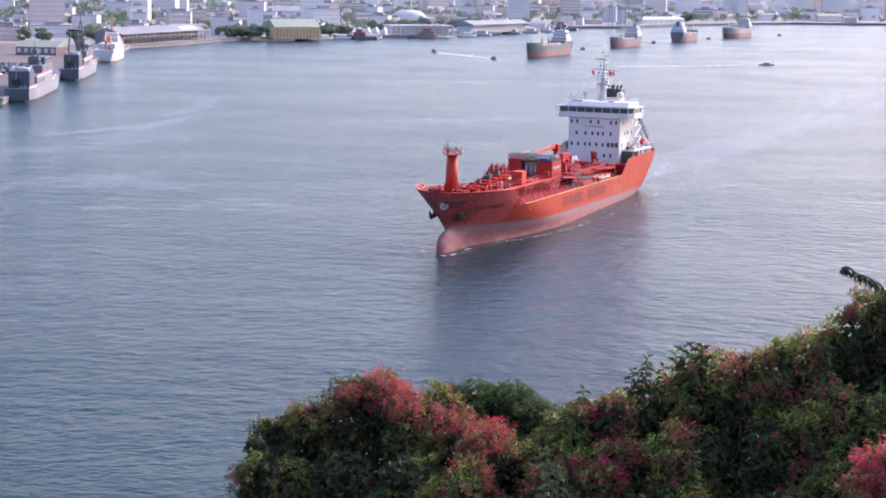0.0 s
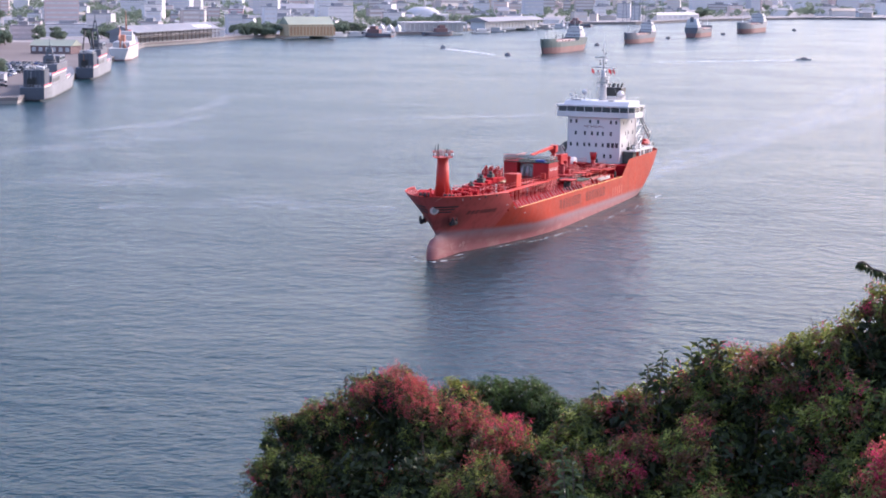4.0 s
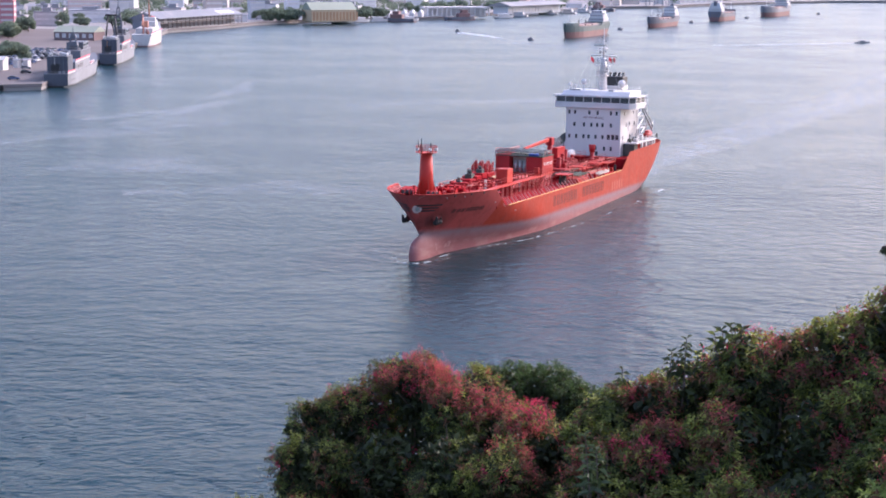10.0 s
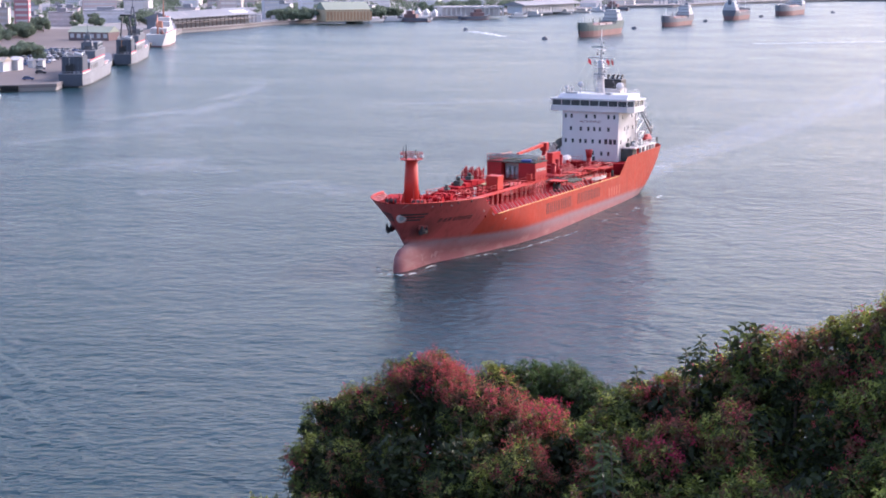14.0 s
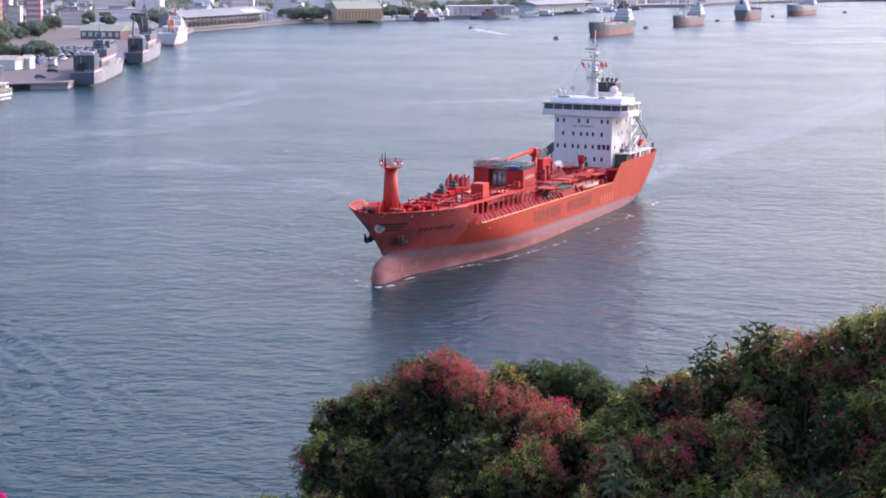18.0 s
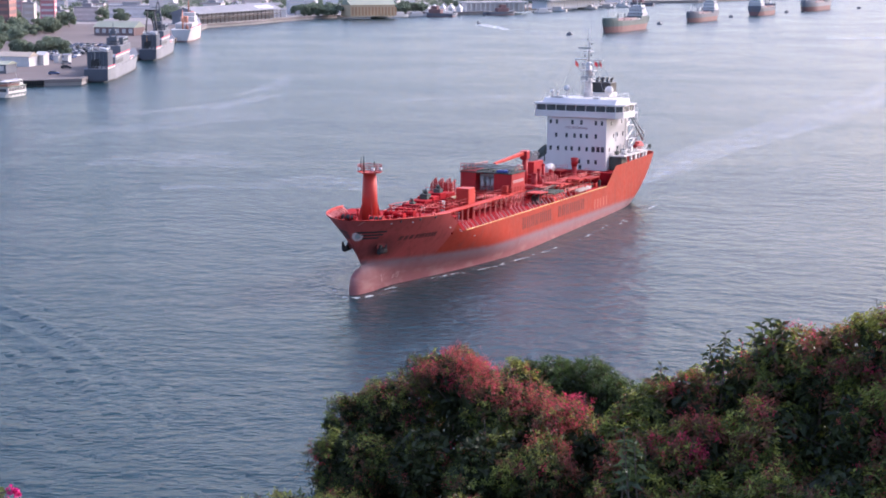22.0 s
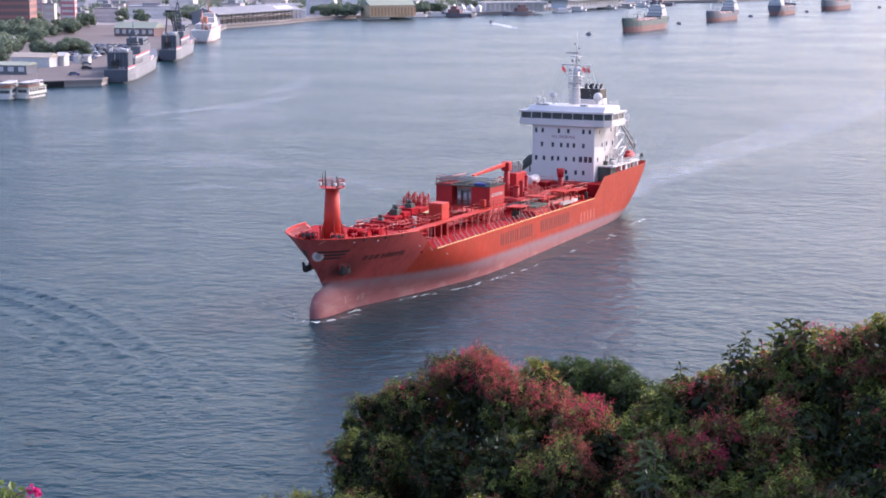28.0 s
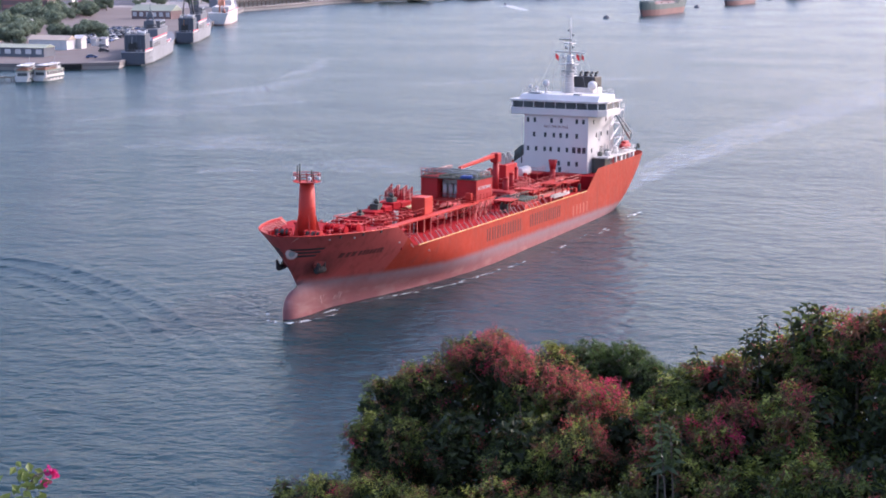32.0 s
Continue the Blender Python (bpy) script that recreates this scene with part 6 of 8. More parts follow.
def car_kind(paint, name, label):
    c = thing(name, label, "car", group="parked cars")
    bm = bmesh.new()
    prism(bm, ((-2.2, 0.35), (2.2, 0.35), (2.2, 0.85), (1.3, 0.98), (-2.15, 1.0)), 1, -0.88, 0.88)
    part("body", bm, paint, c, bevel=0.06)
    bm = bmesh.new()
    prism(bm, ((-1.9, 0.98), (1.2, 0.96), (0.5, 1.48), (-1.4, 1.5)), 1, -0.76, 0.76)
    part("cabin_glass", bm, GLASS, c, bevel=0.05)
    boxes("car_roof", [(-1.35, 0.45, -0.74, 0.74, 1.47, 1.54)], paint, c)
    for x in (-1.35, 1.4):
        for y in (-0.8, 0.8):
            bm = bmesh.new()
            tube(bm, (x, y - 0.1, 0.32), (x, y + 0.1, 0.32), 0.32, seg=10)
            part("wheel", bm, RUBBER, c)
    return c


cars = [car_kind(p, "parked_car", l) for p, l in zip(CAR_PAINTS, ("white car parked in the quay yard", "silver car parked in the quay yard", "blue car parked in the quay yard", "dark car parked in the quay yard"))]
rc = random.Random(4)
n_car = 0
for row in range(9):
    for k in range(11):
        if rc.random() < 0.2:
            continue
        y = 742 + row * 14 + rc.uniform(-0.5, 0.5)
        x = -216 - 0.127 * (y - 634) - 3.1 * k + rc.uniform(-0.3, 0.3)
        m = Matrix.Translation((x, y, 2.2)) @ pose(0, 0, 0, 0, 0, 90 + 180 * rc.randint(0, 1) - 7 + rc.uniform(-3, 3))
        i = rc.choice((0, 1, 1, 2, 2, 3, 3, 3))
        if n_car < 4:
            i = n_car
            cars[i].matrix_world = m
        else:
            copy_thing(cars[i], m)
        n_car += 1
for x, y, i in ((-214, 690, 3), (-208, 655, 2), (-222, 716, 1)):
    copy_thing(cars[i], Matrix.Translation((x, y, 2.2)) @ pose(0, 0, 0, 0, 0, 20))

# ---- sheds and terminals along the water ----
s = thing("transit_shed", "long two-storey transit shed with white columns and grey roof", "building", Matrix.Translation((-248.6, 1173.8, 2.2)) @ pose(0, 0, 0, 0, 0, 74.5))
boxes("wall", [(-60, 60, -2, 12, -0.3, 6.5)], ROOF_SLATE, s)
bm = bmesh.new()
prism(bm, ((-8, 6.2), (14, 6.2), (14, 6.6), (3, 10.6), (-8, 6.6)), 0, -61, 61)
part("roof", bm, ROOF_SLATE, s)
boxes("gallery", [(-60, 60, -7.5, -2, 3.1, 3.5)], CONCRETE, s)
bm = bmesh.new()
rail(bm, [(-60, -7.4, 3.5), (60, -7.4, 3.5)], 1.1, 4.0, 0.12, 1)
part("gallery_rail", bm, SHIP_WHITE, s, "pale rail along the gallery")
for k in range(21):
    boxes("column", [(-60 + k * 6, -59.6 + k * 6, -7.3, -6.9, -0.3, 6.5)], CONCRETE, s)
for k in range(4):
    bm = bmesh.new()
    prism(bm, ((-5.6, 7.50), (-1.0, 9.17), (-1.0, 9.25), (-5.6, 7.58)), 0, 30 + k * 6, 34 + k * 6)
    part("skylight", bm, HAZE_WALLS[0], s)
wh = gable_block("warehouse", "old ochre warehouse with arched bays and grey roof", -171, 1284, 35, 18, 8.2, OCHRE, ROOF_GREEN, 30, 0.3)
for k in range(14):
    boxes("pilaster", [(-17.3 + k * 2.6, -16.5 + k * 2.6, -9.4, -8.9, -0.3, 8.0)], OCHRE, wh)
    boxes("arched_bay", [(-16.3 + k * 2.6, -15.0 + k * 2.6, -9.1, -8.9, 0.5, 6.5)], SHADED_OCHRE, wh)
gable_block("warehouse", "grey-roofed warehouse behind the trees", -255, 1825, 44, 22, 8, HAZE_WALLS[3], ROOF_GREY, 12, 0.2, bays=8)
t = thing("ferry_terminal", "white ferry terminal with long flat roof and columns", "building", Matrix.Translation((-84, 1404, 2.2)) @ pose(0, 0, 0, 0, 0, 25))
boxes("wall", [(-26, 24, 0, 10, -0.3, 6.0)], FAR_GLASS, t)
boxes("roof", [(-28, 26, -3, 12, 6.0, 7.4)], HAZE_WALLS[0], t)
for k in range(14):
    boxes("column", [(-27 + k * 4, -26 + k * 4, -2.8, -2.0, -0.3, 6.0)], WHITE, t)
for k in range(5):
    bm = bmesh.new()
    tube(bm, (-62 + k * 6.5, -8 - k, 0), (-62 + k * 6.5, -8 - k, 3), 2.6, 2.6, 4)
    tube(bm, (-62 + k * 6.5, -8 - k, 3), (-62 + k * 6.5, -8 - k, 6.4), 2.9, 0.1, 4)
    part("tent", bm, WHITE, t, "white pointed tent")
t2 = thing("pier_terminal", "long pier terminal with pale overhanging roof", "building", Matrix.Translation((-22, 1512, 2.2)) @ pose(0, 0, 0, 0, 0, 62))
boxes("wall", [(-52, 40, 0, 14, -0.3, 6.2)], HAZE_WALLS[1], t2)
bm = bmesh.new()
prism(bm, ((-4, 6.0), (18, 6.0), (18, 6.6), (7, 9.6), (-4, 6.6)), 0, -54, 46)
part("roof", bm, ROOF_GREY, t2)
for k in range(16):
    boxes("bay_panel", [(-50 + k * 5.6, -47.2 + k * 5.6, -0.25, 0.05, 0.8, 4.6)], WHITE, t2)
d = thing("domed_hall", "white domed hall with a slender spire", "building", Matrix.Translation((-116, 1725, 2.2)))
boxes("wall", [(-26, 26, -8, 12, -0.3, 6)], HAZE_WALLS[0], d)
bm = bmesh.new()
ball(bm, (0, 2, 5.5), 1.0, 24, 10, (17, 10, 7.5))
part("dome", bm, HAZE_WALLS[0], d)
bm = bmesh.new()
tube(bm, (2, 2, 11), (2, 2, 38), 1.1, 0.3, 10)
part("spire", bm, WHITE, d)
sc = thing("sculptural_hall", "large white faceted hall with glinting panels", "building", Matrix.Translation((-58, 2040, 2.2)))
for k in range(7):
    bm = bmesh.new()
    x = -18 + k * 6
    h = 26 + 7 * math.sin(k * 1.7)
    prism(bm, ((x, -0.3), (x + 5.6, -0.3), (x + 7.0 - 0.7 * k, h), (x + 1.8, h + 4)), 1, -8 + (k % 3) * 2, 12)
    part("facet", bm, WHITE, sc)
for k in range(10):
    boxes("facet_panel", [(-15 + k * 3.2, -13.4 + k * 3.2, -8.4, -7.9, 3 + (k % 4) * 3, 14 + (k % 3) * 4)], OCHRE if k % 3 == 1 else FAR_GLASS, sc)
flat_block("striped_office", "white office block with dark window bands", -233, 1970, 22, 14, 30, WHITE, 8, 8)
flat_block("red_shop", "low red and white building", -295, 1700, 14, 12, 9, PINK_WALL, 8, 3)
bo = thing("harbour_boat", "white launch moored at the terminal", "boat", Matrix.Translation((3, 1560, 0)) @ pose(0, 0, 0, 0, 0, 150), "launches")
part("hull", vessel_hull(17, 4.6, 1.6, 1.0, 0.3, 0.4), [WHITE, SHIP_BLUE, PALE], bo)
boxes("cabin", [(-5, 3.5, -1.8, 1.8, 1.6, 3.8)], WHITE, bo, bevel=0.2)
boxes("cabin_window", [(-4.6, 3.1, -1.86, -1.78, 2.4, 3.2), (-4.6, 3.1, 1.78, 1.86, 2.4, 3.2)], FAR_GLASS, bo)
for x, y, a in ((-14, 1530, 165), (-38, 1472, 160), (-48, 1430, 30), (-152, 1318, 40), (-140, 1330, 25), (-118, 1345, 30), (-163, 1298, 200), (16, 1590, 150)):
    copy_thing(bo, Matrix.Translation((x, y, 0)) @ pose(0, 0, 0, 0, 0, a))
tug = thing("tug_boat", "dark tug with red house moored by the shore", "boat", Matrix.Translation((-80, 1376, 0)) @ pose(0, 0, 0, 0, 0, 30), "tugs")
part("hull", vessel_hull(26, 8, 2.6, 1.4, 0.6, 0.35), [SHIP_BLUE, SHIP_RED, NAVY_DARK], tug)
boxes("house", [(-3, 7, -2.6, 2.6, 2.6, 5.6), (0, 5, -2.0, 2.0, 5.6, 8.0)], SHIP_RED, tug, bevel=0.2)
bm = bmesh.new()
tube(bm, (1, 0, 8), (1, 0, 13), 0.3, 0.12)
part("mast", bm, WHITE, tug)
copy_thing(tug, Matrix.Translation((-124, 1333, 0)) @ pose(0, 0, 0, 0, 0, 160))
copy_thing(tug, Matrix.Translation((34, 1640, 0)) @ pose(0, 0, 0, 0, 0, 160))
sb = thing("sailing_boat", "white sailing boat with raised sails", "boat", Matrix.Translation((20, 1588, 0)))
part("hull", vessel_hull(12, 3.4, 1.2, 0.5, 0.3, 0.45), [WHITE, SHIP_BLUE, PALE], sb)
for x0, x1, h in ((-4.5, -0.2, 8.6), (0.6, 4.4, 7.0)):
    bm = bmesh.new()
    prism(bm, ((x0, 1.6), (x1, 1.6), (x1 - 0.4, h)), 1, -0.05, 0.05)
    part("sail", bm, WHITE, sb)
for x, h in ((82, 26), (90, 22), (98, 28), (104, 20)):
    cr = thing("dock_crane", "grey lattice dock crane on the far quay", "crane", Matrix.Translation((x, 1752, 2.2)), "dock cranes")
    bm = bmesh.new()
    for sx in (-2, 2):
        for sy in (-2, 2):
            tube(bm, (sx, sy, -0.2), (sx * 0.5, sy * 0.5, h), 0.3, 0.2, 5)
    for k in range(6):
        tube(bm, (-1.8 + 0.2 * k, -1.8 + 0.2 * k, h * k / 6), (1.8 - 0.2 * k, -1.8 + 0.2 * k, h * (k + 1) / 6), 0.15, seg=4)
    part("tower", bm, NAVY, cr)
    bm = bmesh.new()
    pipe(bm, [(0, 0, h), (10, 0, h + 6)], 0.35, 5)
    part("jib", bm, NAVY, cr)
    boxes("cab", [(-1.5, 1.5, -1.5, 1.5, h - 1.5, h + 1)], HAZE_WALLS[0], cr)
gable_block("long_shed", "long white shed on the far quay", 136, 1850, 60, 16, 5, HAZE_WALLS[0], HAZE_WALLS[0], 40, 0.15, bays=8)

# ---- the city behind ----
rb = random.Random(11)


def shore_y(x):
    pts = SHORE[6:21]
    if x < pts[0][0]:
        return 1190.0
    for (x0, y0), (x1, y1) in zip(pts, pts[1:]):
        if x <= x1 and x1 > x0:
            return y0 + (y1 - y0) * (x - x0) / (x1 - x0)
    return 2060.0


taken = [(-84, 1404, 50), (-22, 1512, 60), (-116, 1725, 36), (-58, 2040, 34), (-233, 1970, 24), (-171, 1284, 34), (-252, 1178, 55), (-255, 1825, 34), (136, 1850, 45), (-295, 1700, 18),
         (-349, 985, 34), (-373, 1100, 18), (-353, 1105, 16), (-344, 1040, 12), (-341, 1150, 18), (-415, 1085, 30), (-420, 1270, 35), (92, 1752, 20)]
made = 0
mass = bmesh.new()
for trial in range(6000):
    a = radians(rb.uniform(-23, 16))
    r = 1230 + 2400 * rb.random() ** 1.7
    x, y = math.sin(a) * r, math.cos(a) * r
    if y < shore_y(x) + 28 or made >= 620:
        continue
    near = rb.random() < 0.75 and r < 2100
    w, d = (rb.uniform(7, 17), rb.uniform(7, 12)) if near else (rb.uniform(9, 30), rb.uniform(9, 18))
    if any((x - p) ** 2 + (y - q) ** 2 < (s + w * 0.6) ** 2 for p, q, s in taken):
        continue
    taken.append((x, y, w * 0.6))
    tall = rb.random()
    far = r > 2200
    h = rb.uniform(5, 10) if tall < 0.55 else rb.uniform(10, 18) if tall < 0.85 else rb.uniform(22, 55 if far else 32)
    if near:
        h = rb.uniform(4, 8) if tall < 0.7 else rb.uniform(8, 15)
    if r > 2250 and h < 20:
        # low blocks far back, too small to tell apart
        a = radians(rb.uniform(-15, 30))
        slot = rb.randrange(len(HAZE_WALLS))
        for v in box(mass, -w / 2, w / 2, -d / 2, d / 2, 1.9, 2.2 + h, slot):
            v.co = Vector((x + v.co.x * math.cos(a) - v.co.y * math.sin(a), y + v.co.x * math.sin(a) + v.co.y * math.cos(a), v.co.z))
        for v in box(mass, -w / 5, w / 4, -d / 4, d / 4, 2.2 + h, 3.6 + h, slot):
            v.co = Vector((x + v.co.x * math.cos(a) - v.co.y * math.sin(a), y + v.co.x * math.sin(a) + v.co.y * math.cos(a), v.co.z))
        made += 1
        continue
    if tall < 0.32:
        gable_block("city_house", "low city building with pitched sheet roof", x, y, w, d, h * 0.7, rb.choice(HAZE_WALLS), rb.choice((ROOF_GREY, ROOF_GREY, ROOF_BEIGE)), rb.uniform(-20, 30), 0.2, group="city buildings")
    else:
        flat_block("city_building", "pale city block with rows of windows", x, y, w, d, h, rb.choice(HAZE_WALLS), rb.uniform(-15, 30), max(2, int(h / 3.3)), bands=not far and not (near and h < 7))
    made += 1

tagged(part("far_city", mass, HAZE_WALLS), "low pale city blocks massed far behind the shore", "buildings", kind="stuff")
# pale tower colours with the haze mixed in
TOWER = [material("hazy_tower_wall", (0.70, 0.68, 0.69), 0.9, vary=0.05, grain=0.03, each=0.08), material("hazy_pale_tower_wall", (0.74, 0.72, 0.71), 0.9, vary=0.05, grain=0.03, each=0.08)]
for k in range(64):
    a = radians(-22 + 37 * (k + rb.uniform(-0.3, 0.3)) / 64)
    r = rb.uniform(2700, 4200)
    w = rb.uniform(16, 40)
    h = rb.uniform(35, 110) if rb.random() < 0.6 else rb.uniform(18, 40)
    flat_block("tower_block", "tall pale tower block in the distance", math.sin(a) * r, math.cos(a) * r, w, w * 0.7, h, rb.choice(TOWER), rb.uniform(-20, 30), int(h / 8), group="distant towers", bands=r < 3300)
trees = [tree_kind(21, 6.5, 4.4), tree_kind(22, 5.5, 4.2), tree_kind(23, 7.5, 4.8), tree_kind(24, 6.0, 5.2)]
spots = [(-276, 782), (-268, 790), (-284, 776), (-250, 768), (-244, 772), (-257, 764), (-238, 765), (-290, 800), (-300, 790), (-310, 820), (-260, 720), (-268, 735)]
ry = random.Random(5)
for k in range(84):
    y = ry.uniform(745, 1085)
    spots.append((-268 - 0.14 * (y - 634) + ry.uniform(-75, 6), y))
for k in range(16):
    spots.append((-222 + k * 1.7 + rb.uniform(-4, 4), 1268 + rb.uniform(0, 45)))
for k in range(12):
    spots.append((-152 + rb.uniform(-10, 14), 1322 + rb.uniform(6, 40)))
for k in range(16):
    spots.append((-330 + k * 4.2, 1120 + rb.uniform(0, 90)))
for k in range(26):
    spots.append((-128 + k * 5.2 + rb.uniform(-3, 3), 1440 + k * 9.5 + rb.uniform(15, 60)))
for trial in range(1400):
    a = radians(rb.uniform(-22, 14))
    r = rb.uniform(1250, 2700)
    x, y = math.sin(a) * r, math.cos(a) * r
    if y > shore_y(x) + 25 and not any((x - p) ** 2 + (y - q) ** 2 < (s * 0.8 + 3) ** 2 for p, q, s in taken):
        spots.append((x, y))
for k, (x, y) in enumerate(spots[:300]):
    m = Matrix.Translation((x, y, 2.2)) @ pose(0, 0, 0, 0, 0, rb.uniform(0, 360)) @ Matrix.Scale(rb.uniform(0.9, 1.35) if k < 12 else rb.uniform(0.65, 1.25), 4)
    if k < 4:
        trees[k].matrix_world = m
    else:
        o = copy_thing(trees[k % 4], m)
# the rest of the greenery between the houses, as one mass of crowns
cw, nw = [], []
for x, y in spots[300:]:
    for k in range(4):
        d = rng.normal(size=(34, 3))
        d /= np.linalg.norm(d, axis=1, keepdims=True)
        mid = np.array([x + rng.normal() * 4, y + rng.normal() * 3, 2.2 + rng.uniform(2.0, 7.0)])
        cw.append(mid + d * rng.uniform(1.8, 3.4) * np.array([1, 1, 0.8]))
        nw.append(d)
cw, nw = np.concatenate(cw), np.concatenate(nw)
far_woods = tagged(new("far_woods", leaf_mesh("far_woods", cw, nw, rng.uniform(1.0, 2.0, len(cw)), TREE_LEAF, 0.75)), "grey-green trees massed between the city blocks", "trees", kind="stuff")

# ---- wakes and wash ----


def ribbon(name, pts, widths, mat, parent, z=0.03, seed=1, ragged=0.6, sub=12):
    """A strip of foam or pale film on the water along a bent line, with ragged edges."""
    r = random.Random(seed)
    bm = bmesh.new()
    line = []
    for i in range(len(pts) - 1):
        for k in range(sub):
            u = k / sub
            line.append((Vector(pts[i]).lerp(Vector(pts[i + 1]), u), widths[i] + (widths[i + 1] - widths[i]) * u))
    line.append((Vector(pts[-1]), widths[-1]))
    rows = []
    for i, (p, w) in enumerate(line):
        q = line[min(i + 1, len(line) - 1)][0] - line[max(i - 1, 0)][0]
        n = Vector((-q.y, q.x)).normalized()
        a, b = w * 0.5 * r.uniform(1 - ragged, 1 + ragged), w * 0.5 * r.uniform(1 - ragged, 1 + ragged)
        rows.append((bm.verts.new((*(p + n * a), z)), bm.verts.new((*(p - n * b), z))))
    for a, b in zip(rows, rows[1:]):
        bm.faces.new((a[0], b[0], b[1], a[1]))
    return part(name, bm, mat, parent)


# the brighter ruffled water of the wake, painted as pale film strips
wake = thing("stern_wake", "long pale wake trailing behind the tanker", "wake")
rk = random.Random(31)
for k in range(3):
    off = (k - 1) * 2.6
    line = [(-8, 332), (21, 421), (58, 524), (93, 611), (135, 730), (170, 830)]
    ribbon("wake_streak", [(x + off * (1 + i * 0.6) + rk.uniform(-1, 1) * (1 + i), y) for i, (x, y) in enumerate(line)], [3.2 * s * rk.uniform(0.7, 1.2) for s in (0.9, 1.4, 2.0, 2.2, 2.0, 1.2)], WAKE_FILM, wake, 0.02 + 0.006 * k, 3 + k, 0.75, 22)
for k in range(12):
    u = rk.random() ** 0.8
    x, y = -4 + 150 * u, 340 + 420 * u
    ln = rk.uniform(4, 14) * (0.6 + u)
    x += rk.uniform(-1, 1) * (3 + 9 * u)
    ribbon("wake_fleck", [(x - ln, y - ln * 0.2), (x, y), (x + ln, y + ln * 0.3)], [0.4, 1.0 + 2.0 * u, 0.4], STREAK, wake, 0.07, k, 0.5, 4)
# sheen of older wakes put into pale streaks
old = thing("old_wake", "faint old wake lines across the channel", "wake")
ribbon("wake_streak", [(-72, 583), (-25, 605), (11, 623)], [5, 11, 9], STREAK, old, 0.02, 5)
ribbon("wake_streak", [(40, 622), (92, 616), (160, 606)], [6, 9, 8], STREAK, old, 0.02, 6)
ribbon("wake_streak", [(-125, 600), (-119, 640), (-124, 690)], [5, 8, 4], STREAK, old, 0.02, 7)
ribbon("wake_streak", [(-54, 1116), (-20, 1010), (21, 962), (83, 975), (160, 990)], [6, 12, 14, 14, 10], STREAK, old, 0.02, 8)
ribbon("wake_streak", [(-145, 520), (-122, 560), (-112, 600)], [6, 12, 6], STREAK, old, 0.02, 9)
ribbon("wake_streak", [(150, 860), (190, 880), (240, 880)], [6, 20, 12], STREAK, old, 0.02, 10)
# slicks' brighter reflection put into a thin pale colour film
SLICK = foam_material("slick_sheen_film", 0.16, 3.5, (0.3, 1.0, 1.0), 0.17)
slick = thing("pale_slick", "broad pale films for the sheen of drifting slicks", "slick")
ribbon("slick_patch", [(-150, 455), (-128, 485), (-112, 520), (-118, 560)], [6, 22, 26, 8], SLICK, slick, 0.015, 21)
ribbon("slick_patch", [(-120, 400), (-100, 412), (-78, 400)], [8, 24, 10], SLICK, slick, 0.015, 22)
ribbon("slick_patch", [(-92, 360), (-60, 372), (-30, 365)], [6, 18, 8], SLICK, slick, 0.015, 23)
ribbon("slick_patch", [(120, 760), (165, 800), (230, 810)], [14, 40, 20], SLICK, slick, 0.015, 24)
ribbon("slick_patch", [(170, 950), (260, 1000), (360, 1010)], [30, 70, 50], SLICK, slick, 0.015, 25)

wash = thing("hull_wash", "broken white wash along the tanker's waterline", "foam")
rw = random.Random(3)
for k in range(17):
    x = 112.0 - k * 6.0 + rw.uniform(-2.5, 2.5)
    ln = rw.choice((1.6, 2.4, 3.4, 6.0))
    off = 0.5 + rw.random() * 1.6 + 0.28 * min(k, 12)
    w0, w1 = half_breadth(x, 0.3), half_breadth(x - ln * 2, 0.3)
    thick = rw.choice((0.25, 0.4, 0.7, 1.0))
    ribbon("foam_patch", [(x, w0 + off), (x - ln, (w0 + w1) / 2 + off + rw.uniform(0.1, 0.6)), (x - ln * 2, w1 + off + rw.uniform(0.2, 0.9))], [0.15, thick, 0.15], FOAM, wash, 0.04, k)
ribbon("bow_foam", [(119.5, 0.8), (118.6, -0.3), (116.4, -2.6), (113.5, -4.6)], [0.5, 1.1, 0.9, 0.3], FOAM, wash, 0.05, 40)
ribbon("bow_foam", [(119.3, -0.6), (117.8, 1.8), (115.0, 3.2), (110.5, 4.6)], [0.6, 1.0, 0.8, 0.5], FOAM, wash, 0.045, 41)

# bow waves running out to starboard, and a passing boat's ripples
def crest(name, pts, width, height, parent, n=8):
    bm = bmesh.new()
    rows = []
    m = len(pts)
    for i, p in enumerate(pts):
        q = Vector(pts[min(i + 1, m - 1)]) - Vector(pts[max(i - 1, 0)])
        side = Vector((-q.y, q.x)).normalized()
        fade = math.sin(math.pi * (i + 0.5) / m) ** 0.7
        rows.append([bm.verts.new((*(Vector(p) + side * width * (k / n - 0.5)), height * fade * (0.5 - 0.5 * math.cos(math.tau * k / n)) - 0.03)) for k in range(n + 1)])
    for a, b in zip(rows, rows[1:]):
        for k in range(n):
            bm.faces.new((a[k], b[k], b[k + 1], a[k + 1])).smooth = True
    return part(name, bm, WATER, parent)


